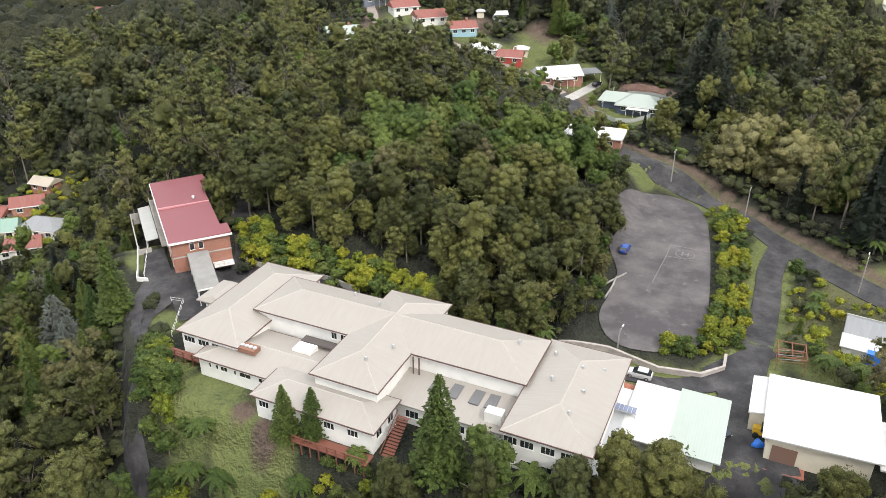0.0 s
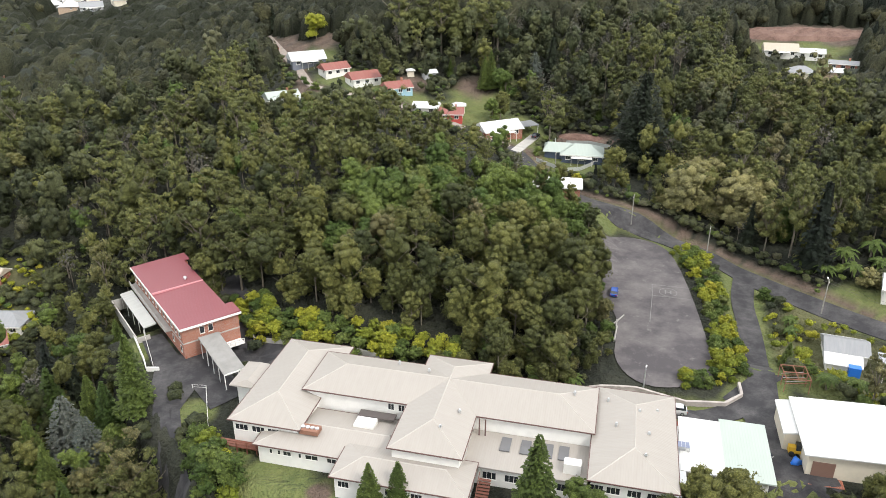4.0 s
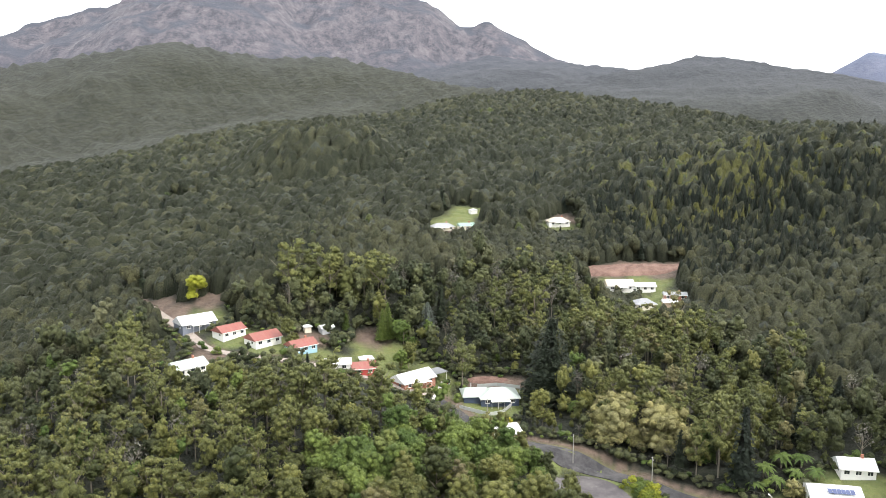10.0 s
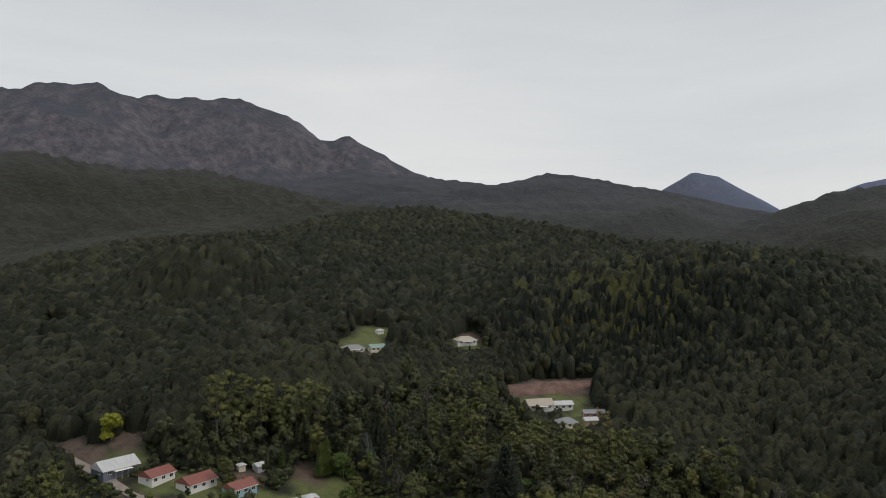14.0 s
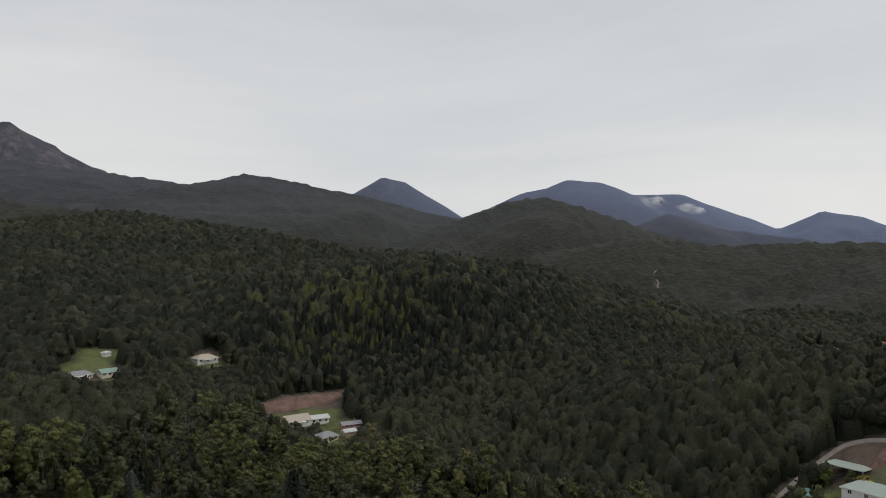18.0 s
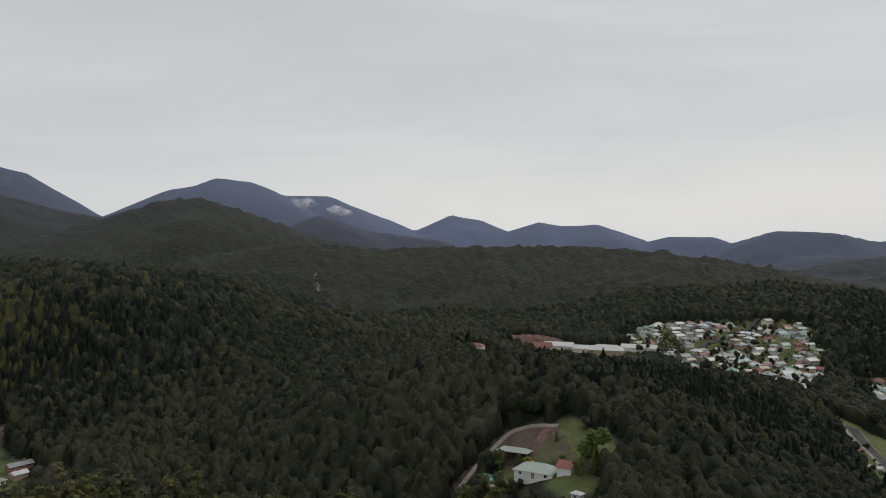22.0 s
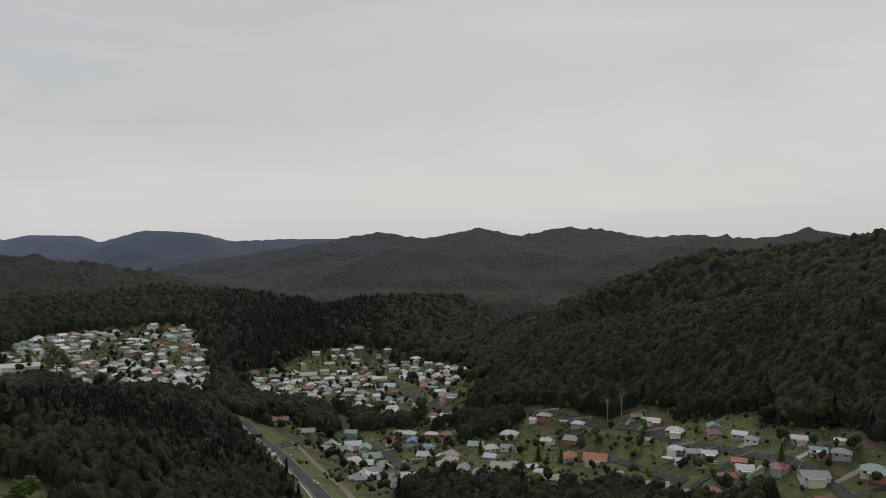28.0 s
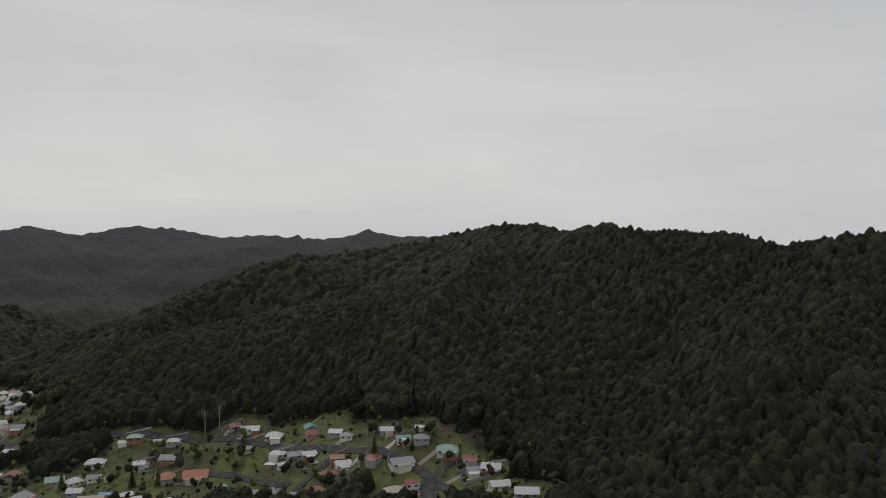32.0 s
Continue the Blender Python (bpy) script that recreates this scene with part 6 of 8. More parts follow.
tree_kind("dead", "dead_tree", "bare grey dead tree with forked limbs", "dead tree", None, gather([stem(24, 0.3, 9, R, 0.14), limb((0, 0, 14), (1.5, 0.5, 25), 0.15, 0.04)]), None, DEAD)
WILLOW = foliage("leaves_autumn_fawn", (0.220, 0.215, 0.095), (0.360, 0.330, 0.160), (0.34, 0.29, 0.17))
for i in range(2):
    tree_kind("autumn", "tree", "wide fawn autumn tree with fine bare twigs", "tree", broad_crown(R, 9.5, 5.4, 1500, 10, 0.26, 8), stem(9, 0.25, 5, R), WILLOW)

PLANTED = []


def plant(key, x, y, size=1.0, variant=None, group=""):
    k = KINDS[key][(variant if variant is not None else len(PLANTED)) % len(KINDS[key])]
    ob = copy_thing(k, pose(x, y, high(x, y) - 0.1, 0, 0, (len(PLANTED) * 137) % 360))
    ob.scale = (size * (0.94 + 0.12 * ((len(PLANTED) * 7) % 10) / 10), size, size * (0.94 + 0.12 * ((len(PLANTED) * 3) % 10) / 10))
    if group:
        ob["group"] = group
    PLANTED.append((x, y, 3.2 * size))
    return ob


# trees and shrubs that stand out
for key, x, y, s in (
    ("cypress", -23.4, 86.9, 0.85), ("cypress", -19.1, 86.5, 0.74), ("cypress", -0.5, 78.3, 1.38), ("cypress", -63.2, 124.1, 1.32), ("cypress", -64.5, 110.2, 1.04), ("cypress", -69.8, 127.9, 1.13),
    ("full", -63.5, 97.7, 1.0), ("cypress", -70.7, 86.2, 0.66), ("cypress", -66.5, 84.1, 0.62), ("full", 30.4, 76.0, 1.36), ("full", 36.0, 74.0, 0.91), ("full", 23.5, 74.3, 0.79),
    ("full", 52.5, 73.2, 0.83), ("full", 46.8, 72.2, 0.63), ("full", -6.0, 76.0, 0.78), ("full", -12.7, 77.5, 0.64), ("wattle", 5.7, 75.8, 0.9), ("wattle", -52.7, 83.1, 0.67), ("full", 60, 71, 0.85), ("full", 16.5, 72.5, 0.7),
):
    plant(key, x, y, s)
for x, y, s in (
    (7.6, 74.0, 0.55), (47.3, 273.1, 1.1), (37.2, 253.0, 0.85), (102.5, -319.8, 0.7), (138.9, 17.1, 1.3), (159.8, 51.6, 0.6),
):
    plant("wattle", x, y, s)
for x, y, s in (
    (18.4, 114.5, 1), (-39.8, 89.1, 1.2), (-37.7, 91.2, 1.1), (-34.7, 86.8, 1.25), (-34.3, 81.2, 1.3), (-29.8, 80.0, 1.3), (11.7, 75.4, 1.2), (14.6, 74.0, 1), (76.9, 202.8, 1.2), (100.3, 147.0, 1.4),
    (107.9, 147.2, 1.4), (112.4, 144.1, 1.4), (93.0, 143.8, 1.2), (98.8, 141.4, 1.2), (105.6, 140.8, 1.2), (109.9, 137.8, 1.2), (75.6, 201.4, 1.2), (75.4, 130.0, 0.9),
    (72.7, 126.1, 0.9), (64.8, 103.0, 1.1), (69.6, 100.4, 1.2),
):
    plant("fern", x, y, s)
for x, y, s in (
    (-26.2, 82.9, 1.1), (-44.8, 94.5, 1.3), (50.3, 202.0, 1.1), (80, -291.4, 1),
):
    plant("shrub", x, y, s)
for x, y, s in (
    (-43.7, 98.5, 1.3), (-47.5, 100.0, 1.5), (-50.3, 108.9, 1.4), (-43.3, 89.7, 1.3), (-41.1, 92.4, 1), (46.6, 227.5, 0.9), (39.8, 205.6, 1.1), (45.6, 204.2, 1.2),
    (75.8, 141.0, 1), (63.7, 107.0, 1), (144.0, 28.2, 1), (-26.8, 287.7, 1), (-22.9, 279.3, 1),
):
    plant("shrub_green", x, y, s)
for x, y, s in (
    (93.6, 162.4, 1.1), (40.4, 277.7, 1.05), (42.6, 203.6, 0.4), (65.3, 115.6, 0.5), (0.5, -273.4, 0.95), (15.5, -276.2, 0.45), (2.1, -242.8, 0.65), (192.7, -269, 0.85),
    (136.3, -280.9, 0.8), (150, -275.8, 0.85), (127.9, 17.9, 0.9), (164.2, 28.0, 0.35), (42.8, 278.1, 1.15), (29.3, 288.4, 0.6), (75.2, 249.2, 0.6),
):
    plant("cypress", x, y, s)
for x, y, s in (
    (75.0, 214.0, 1.25),
):
    plant("pine", x, y, s)
for x, y, s in (
    (-19.7, 335.0, 1.25), (-2.3, -251.1, 0.62),
):
    plant("lime", x, y, s)
for x, y, s in (
    (61.7, 199.6, 0.9), (98.1, 155.4, 1), (30.4, -266.4, 0.55), (129.2, -307.7, 1), (127.3, 24.2, 0.6), (155.1, 44.3, 0.5), (3.4, 278.9, 0.8), (40.5, 254.3, 0.8),
    (41.5, 283.1, 1.2),
):
    plant("bush", x, y, s)
for x, y, s in (
    (76.5, 181.5, 1.5), (85.5, 174.0, 1.45), (90.5, 167.0, 1.1), (81.6, 191.4, 1.2), (99.4, 136.7, 0.55),
):
    plant("autumn", x, y, s)
for x, y, s in (
    (129.5, -336.6, 1), (138.9, -334.5, 0.9),
):
    plant("dead", x, y, s)
for x, y, s in (
    (612.4, -137.7, 1.8), (617.9, -132.0, 1.6), (606.1, -143.8, 1.6),
):
    plant("gum", x, y, s)
for x, y, s in (
    (59.1, 275.9, 1),
):
    plant("grey", x, y, s)

for k in range(58):
    t = k * 0.618 % 1.0
    x, y = -46 + 38 * (k / 58) + 3.0 * math.sin(k * 5.1), 82.5 - 4.5 * (k / 58) + 7.0 * (t - 0.5)
    if (x + 22) ** 2 + (y - 88) ** 2 > 16:
        plant(("shrub_green", "fern", "shrub_green", "shrub", "fern", "shrub_green")[k % 6], x, y, 0.55 + 0.5 * ((k * 7) % 10) / 10, group="ferns and shrubs on the garden slope")
for x, y, r in ((-36, 79, 0.7), (-20, 76, 0.62), (-27, 77, 0.5)):
    plant("full", x, y, r)

for key, x, y, size in (("cypress", -78, 116, 1.1), ("cypress", -82, 136, 1.2), ("bush", -86, 128, 1.0), ("grey", -72, 121, 0.95), ("bush", -76, 143, 0.8), ("full", -84, 112, 0.9), ("cypress", -74, 133, 1.0), ("wattle", -80, 151, 0.9), ("bush", -76, 160, 0.9), ("cypress", -72, 152, 0.7)):
    plant(key, x, y, size)

def hedge(line, gap, rows, apart, keys, size, label_group):
    """Shrubs planted close together in rows along a line."""
    k = 0
    for p, w in along(soften(line, 1), gap):
        for r in range(rows):
            off = (r - (rows - 1) / 2) * apart
            q = 0.5 * math.sin(k * 12.9) * gap
            plant(keys[(k * 7 + k // 3) % len(keys)], p.x - w.y * off + w.x * q, p.y + w.x * off + w.y * q, size * (0.85 + 0.3 * ((k * 5) % 7) / 7), None, label_group)
            k += 1


LIME_MIX = ("shrub", "shrub_green", "shrub", "shrub", "shrub_green")
hedge([(66.3, 163), (66, 154), (62.6, 143), (58.6, 132), (54.6, 121), (50.5, 113)], 2.5, 3, 2.3, LIME_MIX, 0.86, "shrubs beside the car park")
hedge([(48, 110.5), (43, 108.5), (39, 110)], 2.4, 2, 2.0, LIME_MIX, 0.75, "shrubs beside the car park")
hedge([(-43, 155), (-40.5, 146.5), (-33, 142), (-22, 136), (-13.5, 130), (-4, 126)], 2.6, 3, 2.7, LIME_MIX, 1.15, "shrubs behind the long building")
hedge([(-49.5, 107), (-46.8, 99), (-45.5, 92), (-42, 85.5)], 2.4, 2, 2.6, ("shrub_green", "shrub_green", "shrub_green", "shrub"), 1.3, "shrubs along the service drive")
hedge([(0, 125.5), (12, 122.5), (22, 118.5), (27.5, 124), (31, 133), (32.5, 143)], 3.4, 2, 2.8, ("bush", "bush", "wattle", "bush"), 0.46, "trees of the wood behind the building")
hedge([(-6, 121.5), (2, 118), (11, 114.5), (17, 117)], 3.2, 2, 3.0, ("bush", "shrub_green", "bush", "wattle"), 0.42, "trees of the wood behind the building")
for key, x, y, s in (("wattle", -50.5, 78.0, 0.8), ("full", -58.5, 88.0, 1.15), ("full", -66, 80, 1.05), ("cypress", -62.5, 80.5, 0.9), ("grey", -77, 126.5, 1.05), ("cypress", -73, 107, 1.1), ("cypress", -71, 113.5, 1.0), ("cypress", -83, 124, 1.1), ("cypress", -67.5, 117, 1.05)):
    plant(key, x, y, s)
for k, (x, y) in enumerate([(36, 302), (29, 306), (43, 303), (21, 309), (50, 297), (13, 311), (34, 312), (24, 318)]):
    plant("gum" if k % 3 else "bush", x, y, 1.45 + 0.1 * (k % 3), group="tall gums above the cottages")


def built_on(x, y):
    """Whether a place lies on the levelled yards and buildings."""
    a = radians(TURN)
    u, v = x * math.cos(a) + (y - 100) * math.sin(a), -x * math.sin(a) + (y - 100) * math.cos(a)
    return ((u > -50) & (u < 46) & (v > -22) & (v < 15)) | ((u > 42) & (u < 70) & (v > -2) & (v < 24)) | ((u > 15) & (u < 40) & (v > 18) & (v < 96))


def open_places(x, y, room):
    """Those of the places that no clearing, planted tree or building takes up."""
    ok = ~built_on(x, y)
    wob = 1 + 0.25 * rough_field(x, y, 9, 31, 2)
    for cx, cy, cr, kind in CLEAR:
        ok &= np.hypot(x - cx, y - cy) * wob > cr + room * (0.5 if kind != "n" else 0.2)
    for cx, cy, cr in PLANTED:
        ok &= np.hypot(x - cx, y - cy) > cr * 0.75
    return ok


LOW = [(585, -10, 34), (600, -45, 30), (605, -85, 30), (622, -120, 28), (478, 52, 22), (415, 42, 20), (120, 385, 16), (112, 366, 12), (150, 395, 14), (188, 362, 15), (178, 345, 11), (150, 262, 12), (172, 250, 11), (110, 44, 12), (116, 30, 12), (-98, 166, 8), (-105, 166, 9), (-114, 172, 9), (-112, 190, 8), (-2, 255, 16), (12, 245, 16), (24, 232, 15), (34, 218, 14), (46, 208, 13), (-14, 262, 15), (-27, 275, 14), (-34, 290, 12), (50, 212, 12), (44, 204, 9), (36, 226, 12), (28, 238, 11), (20, 246, 10), (10, 258, 11), (0, 268, 11), (-10, 277, 11), (-20, 286, 11), (-30, 300, 11), (-38, 258, 9), (62, 214, 9), (170, 276, 14), (160, 254, 10), (184, 276, 12), (130, 398, 12), (196, 374, 12), (150, 412, 12), (136, 44, 9), (126, 38, 10), (150, 60, 9), (60, 196, 9), (55, 190, 8), (70, 172, 8)]


def lowered(x, y, size):
    """Low trees before the cottages and beside the road, to fit the camera's view."""
    for cx, cy, cr in LOW:
        size = np.where(np.hypot(x - cx, y - cy) < cr * 1.25, np.minimum(size, 0.36), size)
    return size


def jittered(x0, y0, x1, y1, gap, seed):
    g = np.random.default_rng(seed)
    x, y = np.meshgrid(np.arange(x0, x1, float(gap)), np.arange(y0, y1, float(gap)))
    x[::2] += gap / 2
    return (x + g.uniform(-0.42, 0.42, x.shape) * gap).ravel(), (y + g.uniform(-0.42, 0.42, y.shape) * gap).ravel()


def in_view(x, y):
    """The half of the country that lies round the building, the town and the hills before them."""
    a = np.degrees(np.arctan2(x + 80, y - 50)) % 360
    return (a < 226) | (a > 312)


def heights(x, y):
    i, j = np.clip((x - GX[0]) / 2.0, 0, len(GX) - 2), np.clip((y - GY[0]) / 2.0, 0, len(GY) - 2)
    i0, j0 = i.astype(int), j.astype(int)
    u, v = i - i0, j - j0
    return (GRID[j0, i0] * (1 - u) + GRID[j0, i0 + 1] * u) * (1 - v) + (GRID[j0 + 1, i0] * (1 - u) + GRID[j0 + 1, i0 + 1] * u) * v


def scatter(name, label, leaf, shapes, x, y, size, seed, tones=(0.0, 1.0)):
    """Many trees as one stuff object, from a few shapes turned and sized at random."""
    g = np.random.default_rng(seed)
    z = heights(x, y)
    kind = g.integers(0, len(shapes), len(x))
    vs, fs, ts, n = [], [], [], 0
    bark = []
    for k, (sv, sf, *wood) in enumerate(shapes):
        at = np.nonzero(kind == k)[0]
        if not len(at):
            continue
        a = g.uniform(0, 6.283, len(at))
        s = size[at] * g.uniform(0.75, 1.2, len(at))
        tall = s * g.uniform(0.8, 1.35, len(at))
        c, q = np.cos(a)[:, None] * s[:, None], np.sin(a)[:, None] * s[:, None]
        v = np.stack([x[at, None] + sv[:, 0] * c - sv[:, 1] * q, y[at, None] + sv[:, 0] * q + sv[:, 1] * c, z[at, None] + sv[:, 2] * tall[:, None]], -1)
        f = sf[None] + n + (np.arange(len(at)) * len(sv))[:, None, None]
        vs.append(v.reshape(-1, 3))
        fs.append(f.reshape(-1, 3))
        ts.append(np.repeat(g.uniform(*tones, len(at)), len(sv)))
        bark.append(np.tile(np.arange(len(sf)) < (wood[0] if wood else 0), len(at)))
        n += len(at) * len(sv)
    if vs:
        me = mesh_of(name, np.concatenate(vs), np.concatenate(fs), [leaf, BARK], np.concatenate(ts))
        me.polygons.foreach_set("material_index", np.concatenate(bark).astype(np.int32))
        tagged(new(name, me), label, "forest", kind="stuff")


def simple_crown(rng, h, r, blobs, n, size=0.8, coarse=True, slim=1.0):
    """A crown for trees that stay far off: a few masses and a few sprays."""
    out = []
    for k in range(blobs):
        a, q = rng.uniform(0, 6.28), rng.uniform(0.2, 0.6) * r * (k > 0)
        s = r * (0.78 if k == 0 else rng.uniform(0.45, 0.65)) * slim
        c = (q * math.cos(a), q * math.sin(a), h * (0.60 if k == 0 else rng.uniform(0.5, 0.82)))
        out.append(lump(rng, c, (s, s, s * 0.95 * h / (2.4 * r)), coarse, 0.2))
        if n:
            out.append(tufts(rng, c, (s, s, s * h / (2.4 * r)), n // blobs, size))
    v, f = gather(out)
    return v, f


g = np.random.default_rng(17)
near_bush = [broad_crown(R, 9.5 + k * 0.7, 2.9 + 0.15 * (k % 3), 120, 3 + k % 2, 0.34, 5) for k in range(8)]
near_gum = [barked(stem(14 + k, 0.26, 6, R, 0.22), gum_crown(R, 14 + k, 4.2, 200, 0.36, 13)) for k in range(4)]
near_twig = [barked(stem(10 + k, 0.16, 9, R, 0.24), twig_crown(R, 10 + k, 2.6)) for k in range(3)]
near_cone = [cone_crown(R, 12, 2.6, 260, 0.6), cone_crown(R, 15, 3.2, 300, 0.7)]
mid_bush = [simple_crown(R, 9 + k * 0.5, 4.1, 4, 36, 0.85) for k in range(6)]
garden_bush = [simple_crown(R, 9 + k, 4.2, 3, 24, 0.9) for k in range(4)]
mid_cone = [cone_crown(R, 14, 3.4, 50, 1.4, 0.1, 0.7), cone_crown(R, 12, 3.0, 46, 1.3, 0.1, 0.7)]

# close to the buildings: the nearest stand as trees of their own, the rest as one wood
NX0, NY0, NX1, NY1 = -160, 48, 150, 310
x, y = jittered(NX0, NY0, NX1, NY1, 4.9, 1)
keep = open_places(x, y, 3.0) & in_view(x, y)
x, y = x[keep], y[keep]
sort = rough_field(x, y, 45, 77, 3) + 0.35 * g.standard_normal(len(x)) * 0.6
gumland = np.exp(-((x + 45) ** 2 / 2500 + (y - 205) ** 2 / 2200))
is_gum = (sort + 0.5 * gumland > 0.30) & (np.hypot((x - 5) * 0.75, y - 122) > 32)
is_fresh = (sort < -0.42)
is_grey = (~is_gum) & (~is_fresh) & (np.hypot(x, y - 110) > 45) & (g.uniform(0, 1, len(x)) < 0.09)
is_cone = (~is_gum) & (~is_grey) & (np.hypot(x, y - 110) > 65) & (g.uniform(0, 1, len(x)) < 0.05)
size = lowered(x, y, 0.66 + 0.58 * g.uniform(0, 1, len(x)) ** 1.5)
own = np.argsort(np.hypot(x - 0, (y - 125)) + 8 * g.uniform(0, 1, len(x)))[:230]
mine = np.zeros(len(x), bool)
mine[own] = True
for i in own:
    key = "gum" if is_gum[i] else "wattle" if is_fresh[i] else "cypress" if is_cone[i] else "bush"
    ob = copy_thing(KINDS[key][i % len(KINDS[key])], pose(x[i], y[i], high(x[i], y[i]) - 0.1, 0, 0, (i * 137) % 360))
    ob.scale = (size[i], size[i], size[i] * (0.9 + 0.2 * ((i * 7) % 10) / 10))
    ob["group"] = "trees of the wood behind the building"
rest = ~mine
# copies with dimmed leaf colour take over outwards, blending into the darker canopy
dimmed = rest & ~is_grey & ~is_gum & (g.uniform(0, 1, len(x)) < np.clip((np.hypot(x, y - 125) - 75) / 105, 0, 1) * 0.9)
plain_bush = rest & ~is_gum & ~is_fresh & ~is_grey & ~is_cone & ~dimmed
scatter("wood_of_dark_trees", "dark green trees on the upper hill, leaf colour dimmed", LEAF_DIM, near_bush, x[dimmed], y[dimmed], size[dimmed] * 1.08, 30)
rest &= ~dimmed
scatter("wood_of_bush_trees", "dense dark green bush covering the near hill", LEAF, near_bush, x[plain_bush], y[plain_bush], size[plain_bush], 2)
scatter("wood_of_gum_trees", "olive gum trees standing through the bush", LEAF_GUM, near_gum, x[rest & is_gum], y[rest & is_gum], size[rest & is_gum], 3)
scatter("wood_of_bright_trees", "fresh green leafy trees among the bush", LEAF_FRESH, near_bush, x[rest & is_fresh], y[rest & is_fresh], size[rest & is_fresh] * 0.95, 4)
scatter("wood_of_grey_trees", "thin grey half-dead trees among the bush", LEAF_TWIG, near_twig, x[rest & is_grey], y[rest & is_grey], size[rest & is_grey], 5)
scatter("wood_of_conifers", "dark conifers among the bush", LEAF_PINE, near_cone, x[rest & is_cone], y[rest & is_cone], size[rest & is_cone], 6)

# the middle distance and the far slopes: a closed canopy, with trees of their own shape along its edges
def canopy(name, label, x0, y0, x1, y1, gap, step, wanted, room, seed, sprays):
    """Crown beside crown over a whole hillside, as one shaggy sheet with the gaps left open."""
    g = np.random.default_rng(seed)
    nx, ny = int((x1 - x0) / gap) + 1, int((y1 - y0) / gap) + 1
    ix, iy = np.meshgrid(np.arange(nx), np.arange(ny))
    cx = x0 + (ix + 0.5 * (iy % 2) + g.uniform(-0.36, 0.36, ix.shape)) * gap
    cy = y0 + (iy + g.uniform(-0.36, 0.36, ix.shape)) * gap
    there = (wanted(cx.ravel(), cy.ravel())).reshape(cx.shape)
    there[there] = open_places(cx[there], cy[there], room)
    kind = rough_field(cx, cy, 70, 78, 3) + 0.25 * g.standard_normal(cx.shape)
    pines = sum(np.exp(-((cx - px) ** 2 + (cy - py) ** 2) / (2 * w * w)) for px, py, w in ((300, 330, 70), (262.7, -64.7, 60), (699.7, -442, 90), (826.6, -573.4, 110), (590.4, -361.1, 50)))
    cone = g.uniform(0, 1, cx.shape) < 0.025 + 0.75 * pines
    radius = gap * g.uniform(0.50, 0.84, cx.shape) * np.where(g.uniform(0, 1, cx.shape) < 0.08, 1.25, 1.0)
    top = (6.5 + 0.9 * radius * g.uniform(0.7, 1.4, cx.shape)) * (1 + 0.12 * kind) * g.uniform(0.82, 1.2, cx.shape)
    tint = np.clip(0.44 + 0.30 * kind + 0.14 * g.standard_normal(cx.shape), 0.13, 0.80)
    # brightness gradient put into the tint: crowns lighten towards the near wood
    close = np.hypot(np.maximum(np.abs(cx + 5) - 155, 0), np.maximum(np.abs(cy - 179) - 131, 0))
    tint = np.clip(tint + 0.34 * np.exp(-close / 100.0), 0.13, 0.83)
    odd = g.uniform(0, 1, cx.shape)
    tint = np.where(odd < 0.05, 0.92, np.where(odd < 0.09, 0.86, np.where((odd < 0.12) & (kind > 0.1), 0.98, tint)))
    top, tint, radius = np.where(cone, top * 1.25 + 3.5 * pines, top), np.where(cone, 0.04 * odd, tint), np.where(cone, radius * 0.9, radius)
    top = np.where(lowered(cx, cy, np.ones(cx.shape)) < 0.9, np.minimum(top, 3.2), top)
    larch = (g.uniform(0, 1, cx.shape) < 0.55 * np.exp(-((cx - 318) ** 2 + (cy - 355) ** 2) / (2 * 42.0 ** 2)))
    tint = np.where(larch, 1.0, tint)
    xs, ys = np.arange(x0, x1, step), np.arange(y0, y1, step)
    gx, gy = np.meshgrid(xs, ys)
    gx, gy = gx + g.uniform(-0.3, 0.3, gx.shape) * step, gy + g.uniform(-0.3, 0.3, gx.shape) * step
    h, t = np.zeros(gx.shape), np.full(gx.shape, 0.3)
    row = np.round((gy - y0) / gap).astype(int)
    for dj in (-1, 0, 1):
        j = np.clip(row + dj, 0, ny - 1)
        col = np.round((gx - x0) / gap - 0.5 * (j % 2)).astype(int)
        for di in (-1, 0, 1):
            i = np.clip(col + di, 0, nx - 1)
            q = np.hypot(gx - cx[j, i], gy - cy[j, i]) / radius[j, i]
            shape = np.where(cone[j, i], 1 - 0.8 * q, 0.40 + 0.60 * np.sqrt(np.clip(1 - q * q, 0, 1)))
            e = np.where(there[j, i] & (q < 1), top[j, i] * shape, 0)
            t = np.where(e > h, tint[j, i], t)
            h = np.maximum(h, e)
    gz = heights(gx, gy) + h + np.where(h > 0, g.uniform(-0.45, 0.45, h.shape), -0.4)
    ok = h > 0
    n = len(xs)
    a = (np.arange(len(ys) - 1)[:, None] * n + np.arange(n - 1)).ravel()
    some = (ok[:-1, :-1] | ok[1:, :-1] | ok[:-1, 1:] | ok[1:, 1:]).ravel()
    a = a[some]
    tri = np.concatenate([np.stack([a, a + 1, a + n + 1], 1), np.stack([a, a + n + 1, a + n], 1)])
    used, tri = np.unique(tri, return_inverse=True)
    v = np.stack([gx, gy, gz], -1).reshape(-1, 3)[used]
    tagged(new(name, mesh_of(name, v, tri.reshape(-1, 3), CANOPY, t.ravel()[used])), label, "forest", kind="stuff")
    # sprays of leaves that break the crowns' outlines
    w = np.nonzero(there.ravel())[0].repeat(sprays)
    d = g.standard_normal((len(w), 3))
    d[:, 2] = np.abs(d[:, 2]) + 0.15
    d /= np.linalg.norm(d, axis=1)[:, None]
